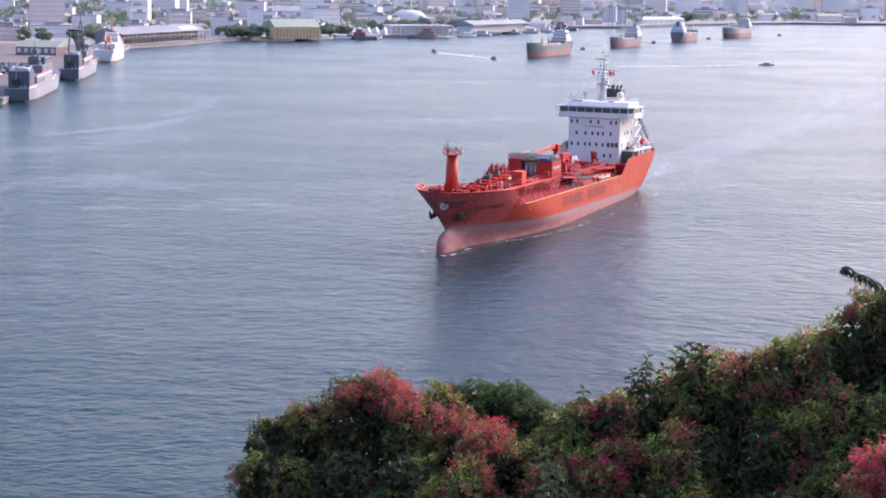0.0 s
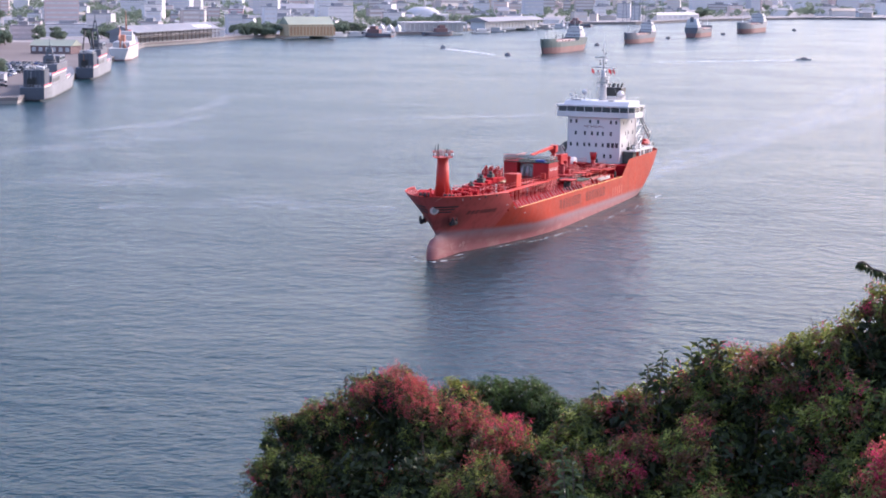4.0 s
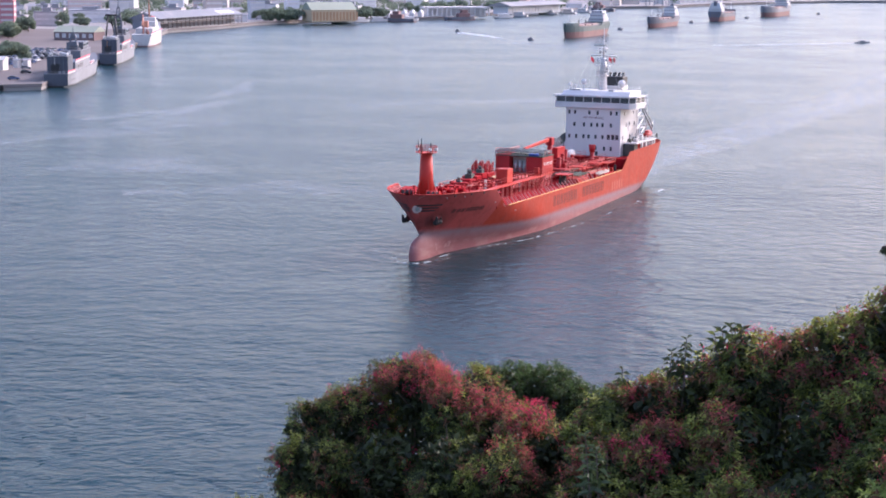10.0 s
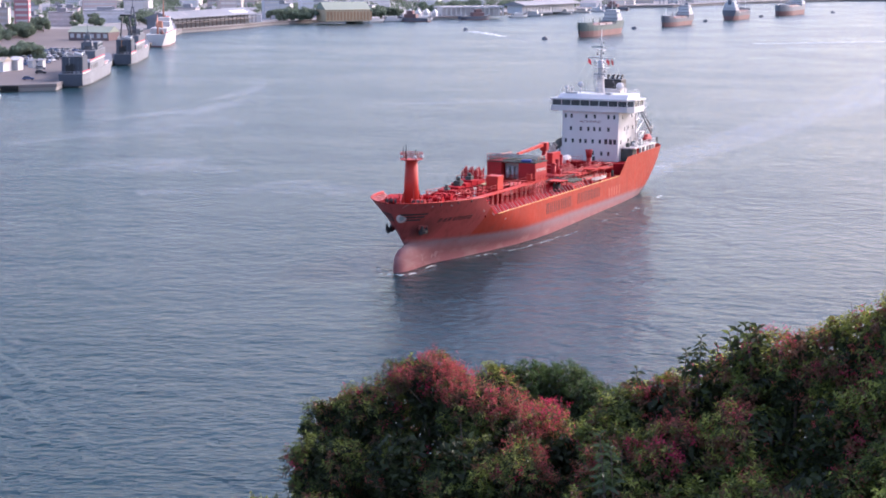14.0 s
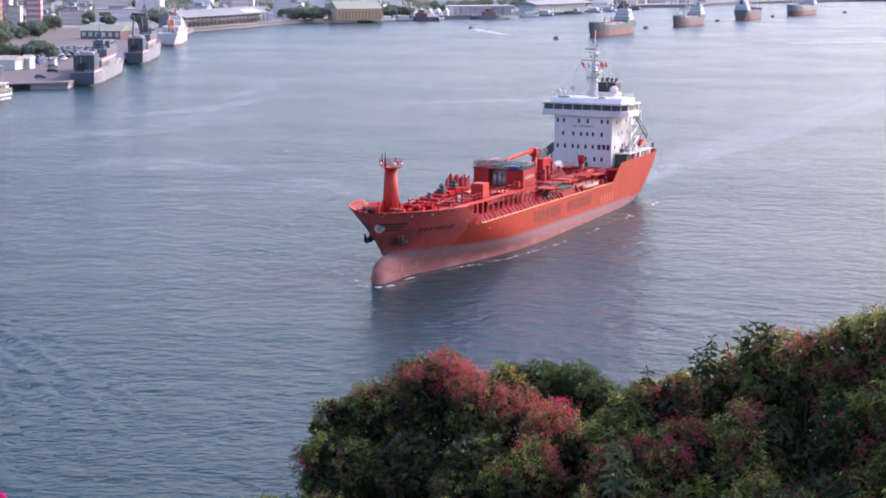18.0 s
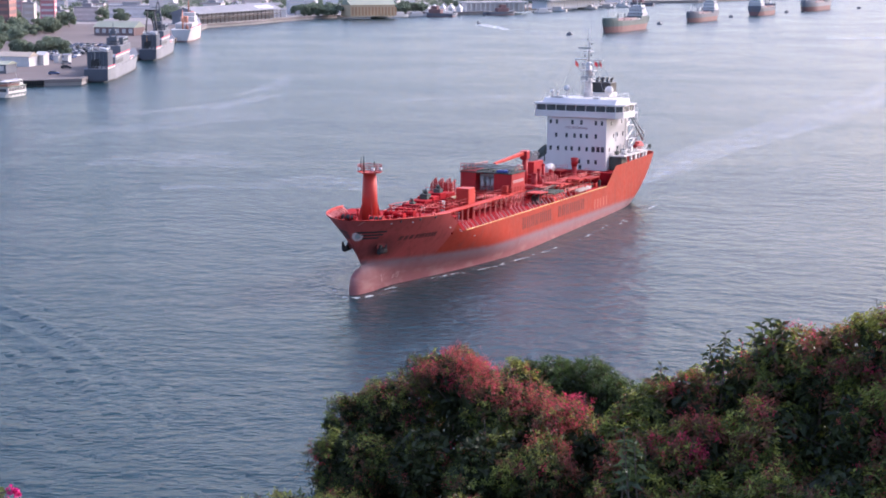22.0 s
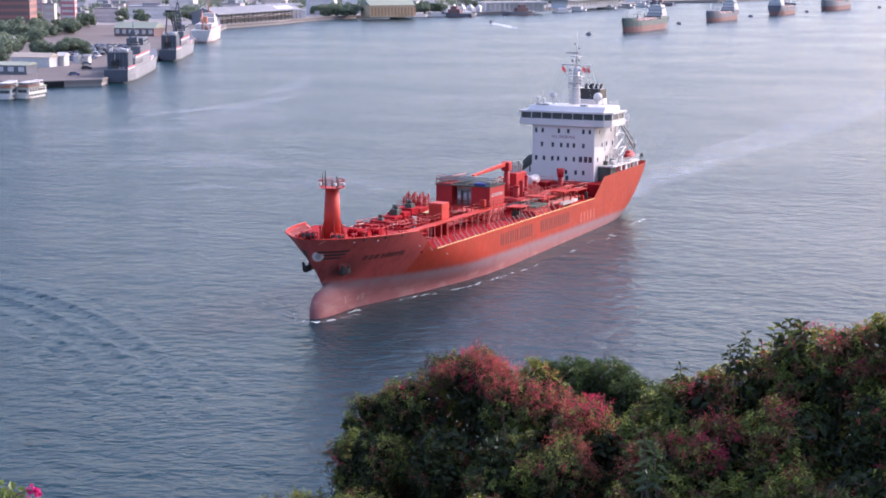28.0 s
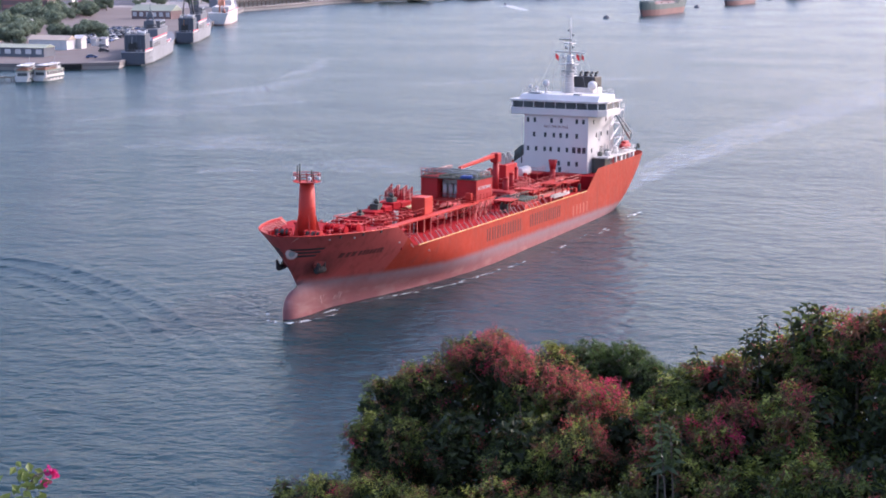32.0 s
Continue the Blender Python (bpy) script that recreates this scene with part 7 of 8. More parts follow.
bow_wave = thing("bow_wave", "low waves fanning from the tanker's bow", "wave")
for k in range(6):
    crest("wave_crest", [(117.5 - 1.9 * k - 1.0 * j, -2.2 - 0.75 * k - 1.15 * j - 0.06 * j * j) for j in range(8)], 1.9, 0.11 - 0.012 * k, bow_wave)
ripples = thing("boat_ripples", "curved ripples trailing from a passing boat", "wave")
for k, (off, height) in enumerate(((0.0, 0.36), (-4.6, 0.34), (-9.4, 0.24), (-13.6, 0.15), (4.4, 0.12))):
    line = []
    for j in range(44):
        u = -0.45 + 1.5 * j / 43
        line.append((-97.4 + 52.8 * u + 0.5 * off, 257.7 + off - 17.9 * u - 48.2 * u * abs(u) + 0.35 * math.sin(9 * u + k)))
    crest("wave_crest", line, 3.0, height, ripples)

# two launches under way, each with its own wake
def launch(label, length, mats, low=1.2):
    v = thing("motor_launch", label, "boat", group="launches under way")
    part("hull", vessel_hull(length, length * 0.24, low, 0.5, 0.2, 0.45), mats, v)
    boxes("cabin", [(-length * 0.2, length * 0.12, -length * 0.09, length * 0.09, low, low + 0.8)], mats[0], v, bevel=0.1)
    boxes("cabin_window", [(length * 0.12, length * 0.12 + 0.06, -length * 0.07, length * 0.07, low + 0.3, low + 0.7)], FAR_GLASS, v)
    boxes("canopy", [(-length * 0.36, length * 0.16, -length * 0.11, length * 0.11, low + 0.85, low + 0.95)], mats[2], v)
    return v


boat_left = launch("small dark launch trailing a white wake", 7.0, [NAVY, SHIP_RED, PALE])
boat_right = launch("long low launch crossing the channel", 11.0, [NAVY, NAVY, PALE], 0.7)
for v, s in ((boat_left, 1.0), (boat_right, 1.2)):
    ribbon("wake_foam", [(4.0 * s, 0), (-5 * s, 0), (-20 * s, 0.5), (-45 * s, -1), (-85 * s, 1)], [1.0, 5.0, 8.0, 8.0, 5.0], THICK_FOAM, v, 0.06, 50)

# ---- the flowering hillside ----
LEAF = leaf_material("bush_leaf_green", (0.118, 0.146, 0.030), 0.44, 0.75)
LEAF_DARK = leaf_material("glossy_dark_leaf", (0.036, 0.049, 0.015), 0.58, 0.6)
LEAF_BRIGHT = leaf_material("sunlit_olive_leaf", (0.240, 0.260, 0.050), 0.5, 0.75)
LEAF_SHRUB = leaf_material("mid_green_leaf", (0.060, 0.098, 0.026), 0.4, 0.5)
LEAF_RUST = leaf_material("reddish_young_leaf", (0.185, 0.086, 0.044), 0.55)
LEAF_PALE = leaf_material("broad_grey_green_leaf", (0.065, 0.098, 0.038), 0.38, 0.25)
LEAF_SPRIG = leaf_material("olive_sprig_leaf", (0.16, 0.21, 0.045), 0.5, 0.4)
LEAF_FRESH = leaf_material("yellow_green_leaf", (0.26, 0.34, 0.08), 0.4, 0.2)
BRACT = leaf_material("pink_bract", (0.66, 0.055, 0.125), 0.6, 0.35)
BRACT_FADED = leaf_material("faded_coral_bract", (0.52, 0.105, 0.095), 0.7, 0.35)
BRACT_FRESH = leaf_material("fresh_magenta_bract", (0.75, 0.03, 0.22), 0.6, 0.2)
TWIG = leaf_material("pale_twig", (0.16, 0.09, 0.05), 0.7)
SOIL = material("hillside_soil", (0.05, 0.045, 0.03), 0.95, bump=0.6, bump_size=0.4)


def field(p, scale, at):
    """Smooth noise over places p, one value each."""
    return np.array([noise.noise(Vector(q) * scale + Vector(at)) for q in p])


def thicken(clumps):
    """Break the round outline of each clump with smaller lobes growing out of it."""
    out = [(x, y, z, r * 0.86) for x, y, z, r in clumps]
    for x, y, z, r in clumps:
        for k in range(6):
            d = rng.normal(size=3)
            d /= np.linalg.norm(d)
            d[2] = d[2] * 0.7 - 0.05
            q = rng.uniform(0.26, 0.46)
            out.append((x + d[0] * r * 0.8, y + d[1] * r * 0.8, z + d[2] * r * (0.94 - q), r * q))
    return out


def envelope(clumps, density):
    """Points all over the outside of a cluster of clumps, with the outward direction; thin and sunken in the hollows."""
    mids = np.array(clumps)
    ps, ds = [], []
    for x, y, z, r in clumps:
        n = int(density * 12.6 * r * r)
        d = rng.normal(size=(n, 3))
        d /= np.linalg.norm(d, axis=1, keepdims=True)
        p = np.array([x, y, z]) + d * r
        gap = np.linalg.norm(p[:, None, :] - mids[None, :, :3], axis=2) / mids[None, :, 3]
        keep = (gap.min(axis=1) > 0.92) & (d[:, 1] < 0.75)
        ps.append(p[keep])
        ds.append(d[keep])
    p, d = np.concatenate(ps), np.concatenate(ds)
    dent = 0.30 * field(p, 2.3, (5, 1, 8)) + 0.14 * field(p, 5.5, (2, 6, 3))
    keep = rng.random(len(p)) < np.clip(0.85 + 3.2 * dent, 0.16, 1.0)
    return (p + d * (np.minimum(dent, 0.07) - 0.06)[:, None])[keep], d[keep], dent[keep]


def patches(p, spots, spread):
    """How far each place lies within soft-edged patches (x, y, z, radius): 0 outside, 0.9 well inside."""
    w = np.zeros(len(p))
    for x, y, z, r in spots:
        near = np.linalg.norm((p - np.array([x, y, z])) * np.array([1, 0.4, 1]), axis=1) / (r * spread)
        w = np.maximum(w, np.clip(1.3 - near ** 2, 0.0, 0.9))
    return w


def unit_rows(v):
    return v / (np.linalg.norm(v, axis=-1, keepdims=True) + 1e-9)


def aimed_leaves(name, base, way, up, lengths, mat, width=0.42, droop=0.22):
    """Pointed leaves from their stalks: each grows from base along way, its upper face towards up, folded on the midrib."""
    side = unit_rows(np.cross(way, up))
    top = unit_rows(np.cross(side, way))
    ln, w = lengths[:, None], (lengths * width * 0.5)[:, None]
    mid = base + way * ln * 0.45
    tip = base + way * ln - top * ln * droop
    v = np.stack([base, mid + side * w + top * w * 0.4, tip, mid - side * w + top * w * 0.4], 1).reshape(-1, 3)
    k = np.arange(len(base))[:, None] * 4
    f = np.concatenate([k + [0, 2, 1], k + [0, 3, 2]], 1).reshape(-1, 3)
    me = bpy.data.meshes.new(name)
    me.from_pydata(v.tolist(), [], f.tolist())
    me.materials.append(mat)
    return me


def sprig_leaves(p, d, count, lengths, size, rise=0.5):
    """Leaves set in a spiral round arching sprigs that grow from every point: their feet, ways, upper sides and lengths."""
    n = len(p)
    axis = unit_rows(d * 0.8 + rng.normal(size=(n, 3)) * 0.40 + np.array([0, 0, rise]))
    ref = unit_rows(np.cross(axis, np.array([0.3, 0.2, 1.0])))
    ref2 = np.cross(axis, ref)
    u = np.linspace(0.08, 1.0, count)
    turn = rng.uniform(0, math.tau, (n, 1)) + np.arange(count)[None, :] * 2.4
    foot = p[:, None, :] + axis[:, None, :] * (u[None, :] * lengths[:, None])[..., None] - np.array([0, 0, 1.0]) * ((u ** 2)[None, :] * lengths[:, None] * 0.3)[..., None]
    round_ = ref[:, None, :] * np.cos(turn)[..., None] + ref2[:, None, :] * np.sin(turn)[..., None]
    way = unit_rows(axis[:, None, :] * (0.25 + 0.6 * u)[None, :, None] + round_ * 0.9 + rng.normal(size=foot.shape) * 0.2 - np.array([0, 0, 0.15]))
    up = np.broadcast_to(unit_rows(d * 0.5 + np.array([0, 0, 0.9]))[:, None, :], foot.shape) + rng.normal(size=foot.shape) * 0.3
    ln = rng.uniform(0.65, 1.25, turn.shape) * (1.15 - 0.55 * u)[None, :] * size
    return foot.reshape(-1, 3), way.reshape(-1, 3), unit_rows(up).reshape(-1, 3), ln.ravel()


def blossom_strands(p, d, count):
    """Feathery strands of tiny bracts standing up out of every flowering point: places and facings."""
    n = len(p)
    way = unit_rows(d * 0.55 + rng.normal(size=(n, 3)) * 0.38 + np.array([0, 0, 0.75]))
    ln = rng.uniform(0.05, 0.14, n)
    u = rng.random((n, count)) ** 0.6
    c = p[:, None, :] + way[:, None, :] * (u * ln[:, None])[..., None] + rng.normal(size=(n, count, 3)) * (0.010 + 0.012 * u)[..., None]
    f = unit_rows(rng.normal(size=c.shape) + np.array([0, -0.2, 0.5]))
    return c.reshape(-1, 3), f.reshape(-1, 3)


def hill_height(x, y):
    """The slope below the viewpoint: gentle near it, steep towards the water."""
    z = 46.6 - 0.27 * max(0.0, y) - 1.7 * max(0.0, y - 23.5) - 0.9 * max(0.0, -3.0 - x) + 0.12 * max(0.0, x - 1)
    return max(-3.0, min(47.6, z) + 0.25 * noise.noise(Vector((x, y, 0)) * 0.4))


bm = bmesh.new()
xs, ys = [-60, -45, -32, -24, -18, -14, -11, -9, -7, -5, -3, -1, 1, 3, 5, 7, 10, 14, 20, 30, 45, 60], [-60, -40, -25, -15, -8, -3, 0, 3, 6, 9, 12, 15, 17, 19, 21, 23, 25, 27, 30, 34, 38, 43, 48, 54, 60]
grid = [[bm.verts.new((x, y, hill_height(x, y))) for y in ys] for x in xs]
for a, b in zip(grid, grid[1:]):
    for k in range(len(ys) - 1):
        bm.faces.new((a[k], b[k], b[k + 1], a[k + 1])).smooth = True
tagged(part("hillside", bm, SOIL), "dark overgrown earth slope above the water", "ground", kind="structure")


def bush(name, label, clumps, per, leaves, size, blossom=(), stray=0.0, width=0.42, hollows=(), old=0.36, group="hillside bushes"):
    """A bush of lobed clumps on branches: leaves darkened for shade inside, leafy sprigs outside, blossom and bare
    hollows in patches (x, y, z, radius).
    """
    b = thing(name, label, "bush", group=group)
    root = np.mean(np.array(clumps)[:, :3], axis=0)
    for x, y, z, r in clumps:
        bm = bmesh.new()
        foot = Vector((root[0] + (x - root[0]) * 0.7, root[1] + (y - root[1]) * 0.7, 0))
        foot.z = hill_height(foot.x, foot.y) - 0.1
        mid = Vector((x, y, z - r * 0.6))
        tube(bm, foot, mid, 0.028, 0.016, 6)
        for k in range(7):
            e = Vector((x, y, z)) + Vector(rng.normal(size=3)) * r * 0.5
            tube(bm, mid, e, 0.012, 0.004, 5)
        part("branch", bm, BARK, b)
    full = thicken(clumps)
    p, d, dent = envelope(full, per)
    # hollows thinned and sunk; the lowered dent also picks darker leaves for shade
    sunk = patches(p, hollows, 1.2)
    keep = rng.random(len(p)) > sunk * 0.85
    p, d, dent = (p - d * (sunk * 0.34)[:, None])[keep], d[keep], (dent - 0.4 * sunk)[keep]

    def leafage(part_name, mesh, label=""):
        o = new(part_name, mesh)
        o.parent = b
        tagged(o, label, kind="stuff")

    # shade inside, put into dark leaves within and below clumps, down towards the slope
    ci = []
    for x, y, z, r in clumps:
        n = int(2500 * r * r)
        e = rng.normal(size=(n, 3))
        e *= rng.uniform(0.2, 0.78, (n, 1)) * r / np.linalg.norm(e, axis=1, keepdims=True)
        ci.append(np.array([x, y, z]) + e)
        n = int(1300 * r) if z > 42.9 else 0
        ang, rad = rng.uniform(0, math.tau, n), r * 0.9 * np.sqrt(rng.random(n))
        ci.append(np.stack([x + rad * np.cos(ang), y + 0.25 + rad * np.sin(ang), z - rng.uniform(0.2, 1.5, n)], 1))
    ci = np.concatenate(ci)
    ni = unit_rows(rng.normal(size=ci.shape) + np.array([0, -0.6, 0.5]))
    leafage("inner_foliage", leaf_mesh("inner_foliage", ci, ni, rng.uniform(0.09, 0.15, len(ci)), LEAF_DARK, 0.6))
    # which sprigs flower
    rich = patches(p, blossom, 1.75)
    odds = np.maximum(rich * 0.5, stray) * np.clip(0.8 + 2.2 * field(p, 5.0, (9, 2, 5)), 0.1, 1.4)
    flowering = rng.random(len(p)) < odds
    # light on knobs and crests, shade lower down, put into the leaf colours
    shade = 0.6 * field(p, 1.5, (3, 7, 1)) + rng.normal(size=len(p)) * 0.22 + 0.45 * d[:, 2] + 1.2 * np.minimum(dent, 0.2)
    # old: the share of sprigs that take the darkest leaves
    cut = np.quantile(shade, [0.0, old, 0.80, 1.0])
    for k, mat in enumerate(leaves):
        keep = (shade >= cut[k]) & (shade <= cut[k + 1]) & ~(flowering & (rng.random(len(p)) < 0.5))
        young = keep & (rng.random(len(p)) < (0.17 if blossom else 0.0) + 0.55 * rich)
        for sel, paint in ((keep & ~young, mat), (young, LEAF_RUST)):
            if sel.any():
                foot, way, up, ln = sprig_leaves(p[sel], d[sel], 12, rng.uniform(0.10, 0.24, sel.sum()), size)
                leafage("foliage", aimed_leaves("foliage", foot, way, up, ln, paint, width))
    # reddish young twigs between the leaves
    pick = rng.random(len(p)) < 0.12
    foot, way, up, ln = sprig_leaves(p[pick], d[pick], 4, rng.uniform(0.05, 0.2, pick.sum()), 0.09, 0.7)
    leafage("twig", aimed_leaves("twig", foot, way, up, ln, TWIG, 0.06))
    if flowering.any():
        kind = field(p, 2.0, (4, 4, 1)) + rng.normal(size=len(p)) * 0.25
        for sel, mat, lab in ((flowering & (kind < 0.08), BRACT_FADED, "faded coral-pink papery bracts"), (flowering & (kind >= 0.08), BRACT, "fresh pink bracts")):
            base, way = np.repeat(p[sel], 6, 0), np.repeat(d[sel], 6, 0)
            base = base + rng.normal(size=base.shape) * 0.05 + way * 0.04
            c, f = blossom_strands(base, way, 13)
            leafage("blossom", leaf_mesh("blossom", c, f, rng.uniform(0.012, 0.024, len(c)), mat, 0.65), lab)
    return b


def shoot(parent, x, y, z, h, n, size, mat, lean=0.15):
    """An upright shoot with leaves up its stem, standing out of a bush."""
    bm = bmesh.new()
    a = rng.uniform(0, math.tau)
    tip = Vector((x + math.cos(a) * lean * h, y + math.sin(a) * lean * h, z + h))
    tube(bm, (x, y, z - 0.35), tip, 0.012, 0.005, 5)
    part("stem", bm, BARK, parent)
    for k in range(n):
        p = Vector((x, y, z)).lerp(tip, 0.15 + 0.85 * k / max(1, n - 1))
        ang = k * 2.4 + a
        d = Vector((math.cos(ang), 0.7 * math.sin(ang), rng.uniform(-0.5, 0.35) if k < n - 2 else 0.8)).normalized()
        up = np.array([[0.3 * rng.normal(), -0.45, 0.9]])
        me = aimed_leaves("leaf", np.array([p]), np.array([d]), up, np.array([size * (1.15 - 0.5 * k / n) * rng.uniform(0.85, 1.15)]), mat, 0.42, 0.35)
        new("leaf", me).parent = parent


LEFT_CLUMPS = [(-1.90, 21.91, 44.09, 0.48), (-2.59, 21.85, 43.66, 0.50), (-3.21, 22.07, 43.66, 0.22), (-3.09, 21.28, 43.25, 0.45), (-2.19, 20.89, 43.39, 0.55),
               (-1.33, 21.46, 43.91, 0.55), (-1.33, 20.46, 43.47, 0.60), (-0.60, 20.99, 43.76, 0.50), (-0.10, 20.50, 43.63, 0.45), (-2.20, 22.21, 44.25, 0.24),
               (-0.63, 19.99, 43.49, 0.50), (-1.07, 21.97, 44.00, 0.40), (-3.37, 21.23, 43.03, 0.30), (-1.66, 21.72, 43.99, 0.46), (-0.95, 21.25, 43.86, 0.46)]
LEFT_CLUMPS += [(-3.83, 20.44, 42.73, 0.35), (-4.32, 20.76, 42.63, 0.18), (-3.23, 20.24, 42.64, 0.50), (-2.42, 19.85, 42.63, 0.55), (-1.58, 19.44, 42.81, 0.55), (-0.79, 19.28, 42.89, 0.50)]
BACK_CLUMPS = [(-0.72, 24.99, 43.29, 0.45), (-0.14, 25.00, 43.22, 0.45), (0.27, 24.50, 43.15, 0.40), (-1.06, 24.98, 43.46, 0.25)]
RIGHT_CLUMPS = [(0.62, 19.99, 44.14, 0.50), (1.14, 19.97, 44.37, 0.50), (1.71, 19.93, 44.66, 0.50), (2.23, 19.37, 45.01, 0.50), (2.65, 18.81, 45.22, 0.50),
                (3.09, 18.24, 45.49, 0.50), (3.49, 17.66, 45.92, 0.45), (3.64, 17.63, 46.34, 0.25), (1.16, 18.96, 43.98, 0.60), (2.03, 18.39, 44.43, 0.60),
                (2.82, 17.78, 44.81, 0.60), (3.43, 17.16, 45.28, 0.60), (3.42, 16.65, 44.74, 0.60), (0.54, 18.99, 43.83, 0.50), (3.96, 17.56, 46.25, 0.50),
                (4.37, 17.46, 46.51, 0.60), (4.05, 17.02, 45.56, 0.70)]
RIGHT_CLUMPS += [(-0.08, 18.60, 43.16, 0.50), (0.65, 18.19, 43.39, 0.55), (1.33, 17.75, 43.69, 0.55), (1.96, 17.29, 43.99, 0.55), (2.44, 16.82, 44.27, 0.55), (0.53, 18.59, 43.70, 0.50)]
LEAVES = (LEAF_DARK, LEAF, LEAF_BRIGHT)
LEFT_CLUMPS = [(x + 0.08, y, z - 0.05, r) for x, y, z, r in LEFT_CLUMPS]
RIGHT_CLUMPS = [(x, y, z - 0.11, r) for x, y, z, r in RIGHT_CLUMPS]
# small lobes that stand out along the edges
LEFT_CLUMPS += [(-3.24, 22.00, 43.72, 0.15), (-3.37, 21.80, 43.50, 0.16), (-3.02, 22.00, 43.72, 0.20), (-2.74, 21.90, 43.86, 0.20), (-2.54, 21.90, 43.94, 0.22), (-3.42, 21.40, 43.22, 0.17)]
RIGHT_CLUMPS += [(0.80, 20.20, 44.40, 0.22), (1.07, 20.10, 44.43, 0.26), (2.45, 18.90, 45.36, 0.16), (2.84, 18.50, 45.57, 0.15), (3.20, 18.00, 45.78, 0.17)]
# patches of blossom: along the sunny crest of one bush, scattered over the face and crest of the other
CREST_BLOSSOM = [(-1.96, 21.72, 44.51, 0.17), (-1.66, 21.48, 44.32, 0.19), (-1.80, 21.38, 44.16, 0.17), (-2.19, 21.57, 44.22, 0.11), (-1.40, 21.32, 44.37, 0.19),
                 (-1.18, 21.16, 44.32, 0.17), (-0.81, 20.96, 44.16, 0.19), (-0.56, 20.70, 44.12, 0.19), (-0.38, 20.65, 44.04, 0.17), (-0.31, 20.45, 43.92, 0.14),
                 (-1.28, 20.96, 44.09, 0.08), (-1.56, 21.03, 44.00, 0.08), (-0.90, 20.44, 43.90, 0.09), (-2.30, 21.49, 43.89, 0.07), (-2.76, 21.20, 43.57, 0.05),
                 (-2.63, 21.37, 43.66, 0.05), (-0.32, 19.72, 43.80, 0.09), (-1.30, 20.24, 43.98, 0.06), (-0.29, 19.61, 43.63, 0.09), (-0.09, 20.38, 44.01, 0.16), (0.16, 19.87, 44.17, 0.12),
                 (-0.98, 21.30, 44.40, 0.13), (-0.72, 21.05, 44.28, 0.12)]
FACE_BLOSSOM = [(1.07, 19.53, 44.48, 0.15), (1.71, 18.31, 44.82, 0.13), (1.88, 18.13, 44.84, 0.09), (1.56, 19.57, 44.24, 0.12), (1.13, 18.55, 44.31, 0.18), (1.23, 18.46, 44.20, 0.12),
                (1.60, 17.98, 44.38, 0.10), (0.65, 18.69, 44.10, 0.09), (0.21, 18.62, 43.97, 0.09), (0.84, 19.80, 44.62, 0.07), (2.30, 18.19, 44.82, 0.07), (1.93, 18.97, 44.89, 0.05),
                (1.55, 19.68, 44.95, 0.05), (1.81, 19.17, 45.08, 0.05)]
UPPER_BLOSSOM = [(2.22, 19.32, 45.40, 0.09), (2.42, 18.59, 45.50, 0.12), (2.18, 19.02, 45.26, 0.10), (2.59, 18.21, 45.42, 0.12), (2.43, 18.39, 45.28, 0.07), (2.70, 18.03, 45.61, 0.07),
                 (2.90, 17.84, 45.61, 0.07), (2.93, 17.77, 45.39, 0.12), (2.73, 17.61, 45.27, 0.08), (3.06, 17.13, 45.64, 0.07), (2.84, 17.09, 45.08, 0.07), (2.84, 17.21, 44.89, 0.08),
                 (2.79, 17.18, 44.68, 0.08), (3.34, 17.24, 45.79, 0.06), (3.48, 17.43, 46.21, 0.08)]
# hollows where the foliage stands open, their shade put into darker leaves too
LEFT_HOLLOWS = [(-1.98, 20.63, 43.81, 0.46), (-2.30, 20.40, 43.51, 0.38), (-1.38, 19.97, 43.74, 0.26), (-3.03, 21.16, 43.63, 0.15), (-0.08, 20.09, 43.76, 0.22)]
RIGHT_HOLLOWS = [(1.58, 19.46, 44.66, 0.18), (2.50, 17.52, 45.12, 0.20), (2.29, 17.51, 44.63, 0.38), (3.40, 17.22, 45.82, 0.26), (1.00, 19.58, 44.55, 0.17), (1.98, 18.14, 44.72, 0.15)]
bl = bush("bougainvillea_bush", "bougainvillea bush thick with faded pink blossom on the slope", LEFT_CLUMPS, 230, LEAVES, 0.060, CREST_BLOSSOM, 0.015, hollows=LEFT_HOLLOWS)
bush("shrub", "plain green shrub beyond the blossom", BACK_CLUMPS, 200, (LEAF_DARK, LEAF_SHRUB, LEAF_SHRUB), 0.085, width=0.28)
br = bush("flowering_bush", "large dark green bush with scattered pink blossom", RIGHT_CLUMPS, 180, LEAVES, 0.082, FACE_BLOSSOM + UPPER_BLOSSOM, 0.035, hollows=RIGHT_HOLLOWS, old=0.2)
# upright shoots with large drooping leaves above the crest
for x, y, z, h, n in ((1.27, 19.75, 44.82, 0.30, 17), (1.43, 19.75, 44.82, 0.46, 25), (1.62, 19.75, 44.82, 0.36, 21), (0.76, 20.10, 44.62, 0.20, 9), (1.36, 19.8, 44.8, 0.25, 13)):
    shoot(br, x, y, z, h, n, 0.13, LEAF_DARK if n % 2 else LEAF, 0.08)
for x, h in ((-2.47, 0.36), (-2.38, 0.3), (-2.52, 0.22)):
    shoot(bl, x, 22.15, 44.0, h, 20, 0.06, LEAF_DARK, 0.12)
# a tall young plant with drooping pale leaves in the dip between the bushes
for x, y, z, h, n in ((0.40, 18.0, 43.85, 0.75, 16), (0.47, 18.05, 43.95, 0.5, 12), (0.30, 18.1, 43.9, 0.4, 9)):
    shoot(br, x, y, z, h, n + 2, 0.14, LEAF_PALE, 0.14)
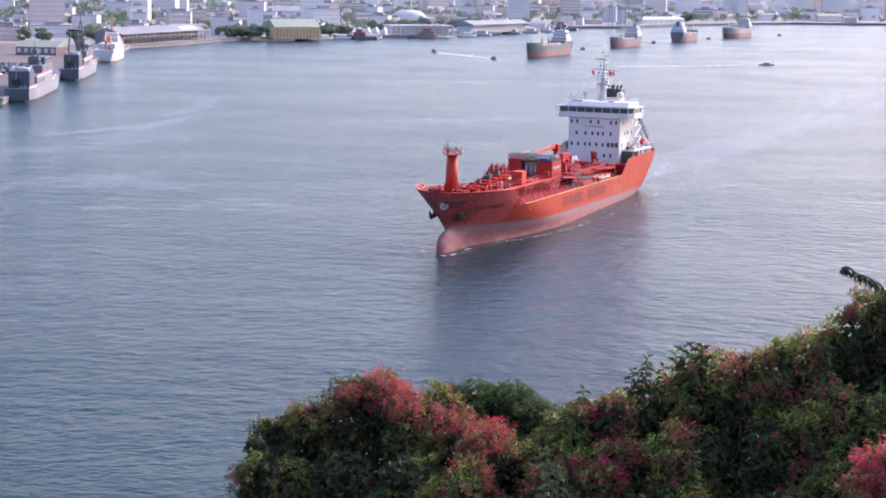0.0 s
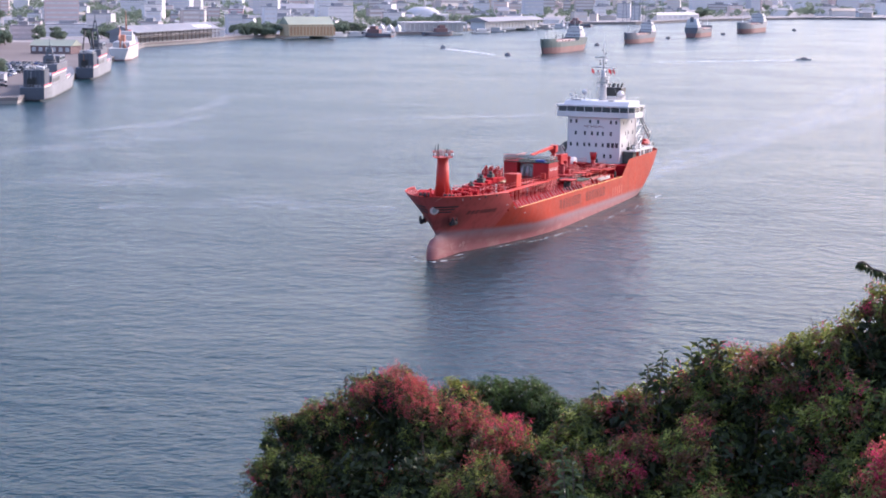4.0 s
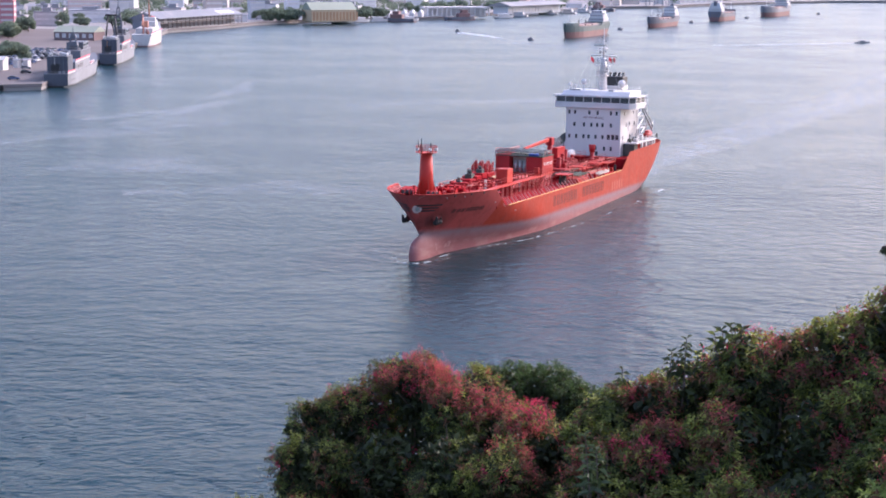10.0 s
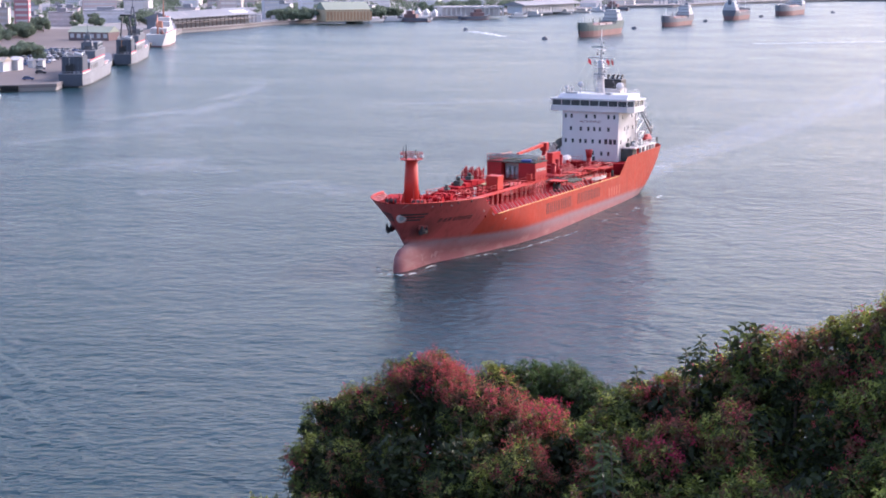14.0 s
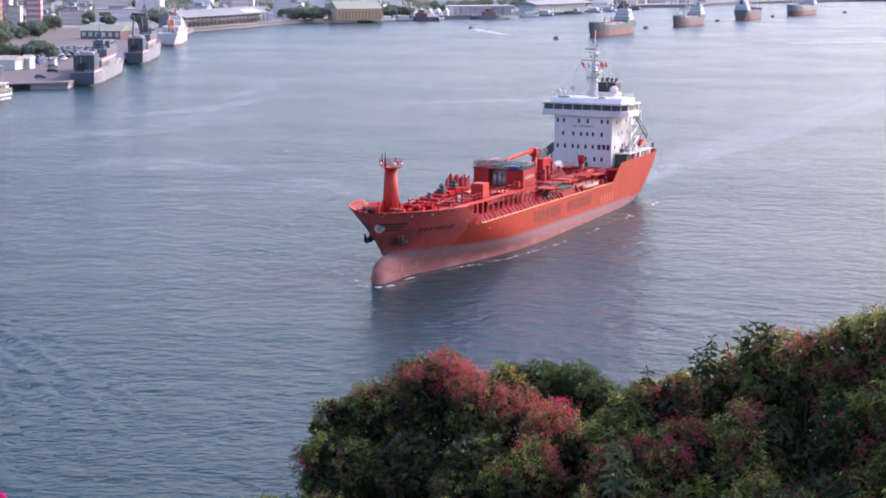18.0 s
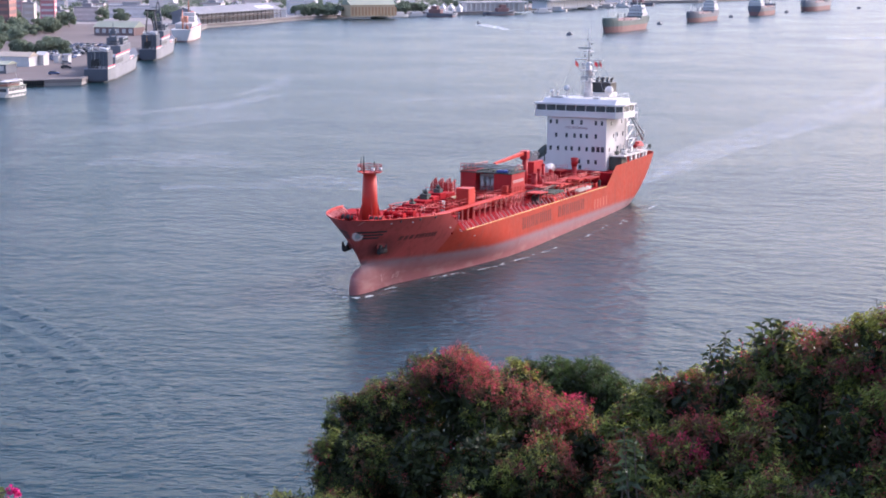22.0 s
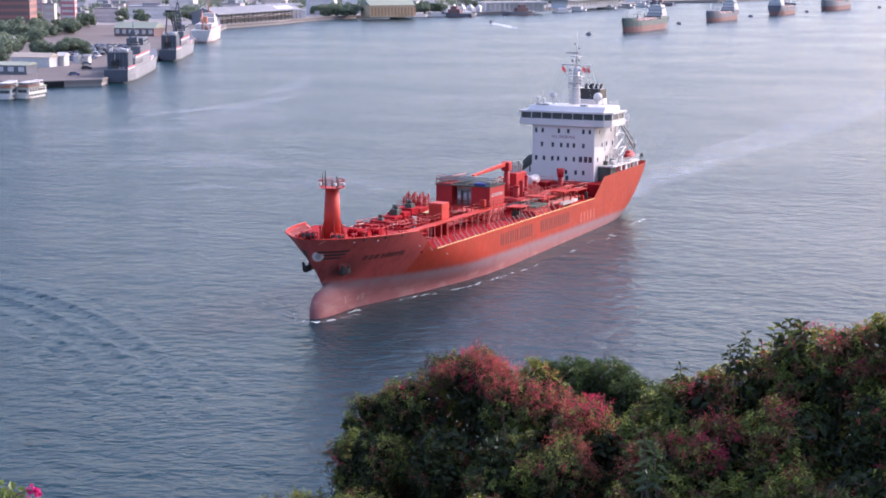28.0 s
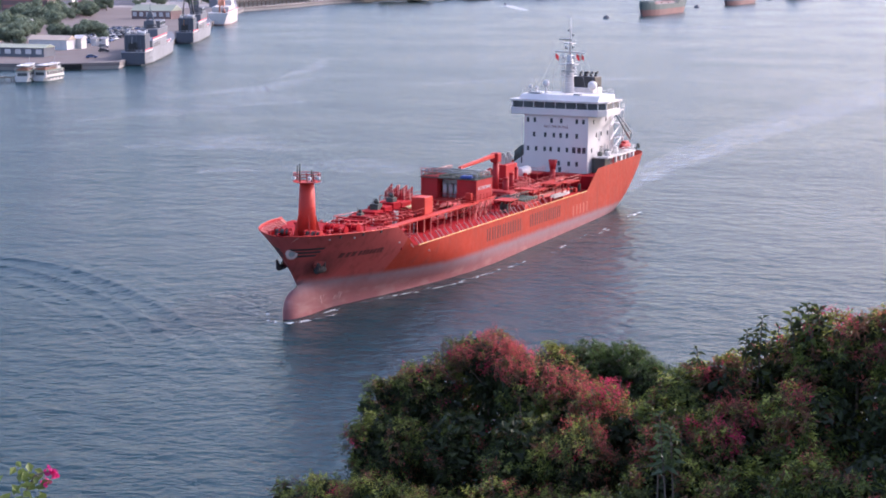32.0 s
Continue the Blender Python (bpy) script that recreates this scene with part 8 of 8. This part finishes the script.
# a dense tuft of large dark leaves on the crest
for k in range(16):
    shoot(br, 1.97 + rng.normal() * 0.10, 19.4 + rng.normal() * 0.1, 44.95 + rng.uniform(0, 0.2), 0.34, 10, 0.16, LEAF_DARK if k % 3 else LEAF, 0.45)
# a branch arching out over the slope, hung with narrow leaves
branch = [Vector(q) for q in ((3.80, 17.25, 46.15), (3.68, 17.2, 46.46), (3.53, 17.2, 46.62), (3.40, 17.22, 46.69), (3.29, 17.24, 46.72), (3.21, 17.25, 46.785), (3.15, 17.26, 46.77))]
bm = bmesh.new()
pipe(bm, branch, 0.012, 5)
part("arching_branch", bm, BARK, br)


def hanging_leaf(parent, p, d, s, mat):
    bm = bmesh.new()
    side = d.cross(Vector((0, 1, 0.3))).normalized() * s * 0.105
    mid = p + d * s * 0.5
    vs = [bm.verts.new(v) for v in (p, mid + side, p + d * s, mid - side, mid - Vector((0, 0.02, 0)))]
    for i, j, l in ((0, 1, 4), (1, 2, 4), (2, 3, 4), (3, 0, 4)):
        bm.faces.new((vs[i], vs[j], vs[l]))
    part("leaf", bm, mat, parent)


for k in range(170):
    u = (k + rng.random()) / 170 * (len(branch) - 1)
    i = min(len(branch) - 2, int(u))
    p = branch[i].lerp(branch[i + 1], u - i)
    d = Vector((rng.normal() * 0.4, rng.normal() * 0.4, rng.uniform(-1.6, -0.2))).normalized()
    hanging_leaf(br, p, d, rng.uniform(0.06, 0.115), LEAF_PALE if k % 3 else LEAF)
bush("young_bougainvillea", "sunlit young bougainvillea with yellow-green leaves and pink bracts", [(3.0, 13.7, 45.62, 0.25), (2.84, 13.75, 45.45, 0.22), (3.22, 13.65, 45.72, 0.26), (2.76, 13.72, 45.28, 0.22), (3.1, 13.5, 45.4, 0.3)], 420, (LEAF, LEAF_FRESH, LEAF_FRESH), 0.06, [(2.92, 13.5, 45.62, 0.13), (3.12, 13.45, 45.75, 0.1)], 0.10)
# a sprig with fresh flowers rising below the viewpoint
sp = thing("bougainvillea_sprig", "young sprig with yellow-green leaves and fresh pink flowers", "plant")
bm = bmesh.new()
pipe(bm, [(-4.3, 11.2, hill_height(-4.3, 11.2) - 0.1), (-4.24, 11.22, 45.3), (-4.16, 11.25, 45.74), (-4.08, 11.27, 45.88), (-3.99, 11.28, 45.91), (-3.95, 11.28, 45.9)], 0.006, 5)
pipe(bm, [(-4.08, 11.27, 45.88), (-4.03, 11.28, 45.86), (-4.0, 11.28, 45.83)], 0.004, 5)
part("stem", bm, BARK, sp)
for cx, cz, spread, n in ((-4.09, 45.88, 0.045, 10), (-4.17, 45.93, 0.03, 4), (-4.14, 45.80, 0.06, 10), (-4.22, 45.71, 0.09, 26)):
    for k in range(n):
        p = Vector((cx, 11.25, cz)) + Vector(rng.normal(size=3)) * spread
        d = Vector((rng.normal(), rng.normal() * 0.6, rng.uniform(-0.9, 0.5))).normalized()
        c = np.array([p + d * 0.03])
        nn = np.array([[rng.normal() * 0.4, -0.7, 0.5 + rng.random() * 0.5]])
        o = new("leaf", leaf_mesh("leaf", c, nn / np.linalg.norm(nn), np.array([rng.uniform(0.055, 0.10)]), LEAF_SPRIG, 0.6))
        o.parent = sp
for cx, cz in ((-3.94, 45.893), (-3.998, 45.822), (-3.965, 45.905)):
    for k in range(20):
        c = np.array([[cx, 11.27, cz]]) + rng.normal(size=(1, 3)) * 0.015
        nn = rng.normal(size=(1, 3))
        o = new("flower_bract", leaf_mesh("flower_bract", c, nn / np.linalg.norm(nn), np.array([0.034]), BRACT_FRESH, 0.85))
        o.parent = sp


# ---- what moves ----
TRIM = -1.25  # bow-up trim in ballast, degrees


def ship_pose(x, y, heading):
    h = Matrix.Translation((x, y, 0)) @ pose(0, 0, 0, 0, 0, heading)
    return h @ Matrix.Translation((60, 0, 0)) @ pose(0, 0, 0, 0, TRIM, 0) @ Matrix.Translation((-60, 0, 0))


def flat_pose(x, y, heading):
    return Matrix.Translation((x, y, 0)) @ pose(0, 0, 0, 0, 0, heading)


def motions():
    track = [
        (0, (21.56, 421.61, 251.70)),
        (4, (17.84, 410.61, 251.70)),
        (8, (14.14, 399.39, 251.69)),
        (12, (10.43, 388.00, 251.66)),
        (16, (6.69, 376.49, 251.64)),
        (20, (2.92, 364.92, 251.63)),
        (24, (-0.91, 353.35, 251.66)),
        (28, (-4.81, 341.82, 251.74)),
        (32, (-8.80, 330.40, 251.91)),    ]
    walk(tanker, [(t, ship_pose(*p)) for t, p in track])
    for floating in (wash, bow_wave):
        walk(floating, [(t, flat_pose(*p)) for t, p in track])
    walk(ripples, [(t, pose(-0.25 * (32 - t), -1.25 * (32 - t), 0)) for t in (0, 8, 16, 24, 32)])
    walk(boat_left, [(0, flat_pose(-59.6, 1133, 118)), (8, flat_pose(-67.6, 1152, 113)), (16, flat_pose(-77, 1180, 110)), (24, flat_pose(-86.5, 1208, 106)), (32, flat_pose(-94, 1238, 104))])
    walk(boat_right, [(0, flat_pose(140.4, 1039, 28)), (8, flat_pose(169, 1054, 27)), (16, flat_pose(198, 1068, 26)), (24, flat_pose(227, 1082, 26)), (32, flat_pose(256, 1096, 26))])


motions()
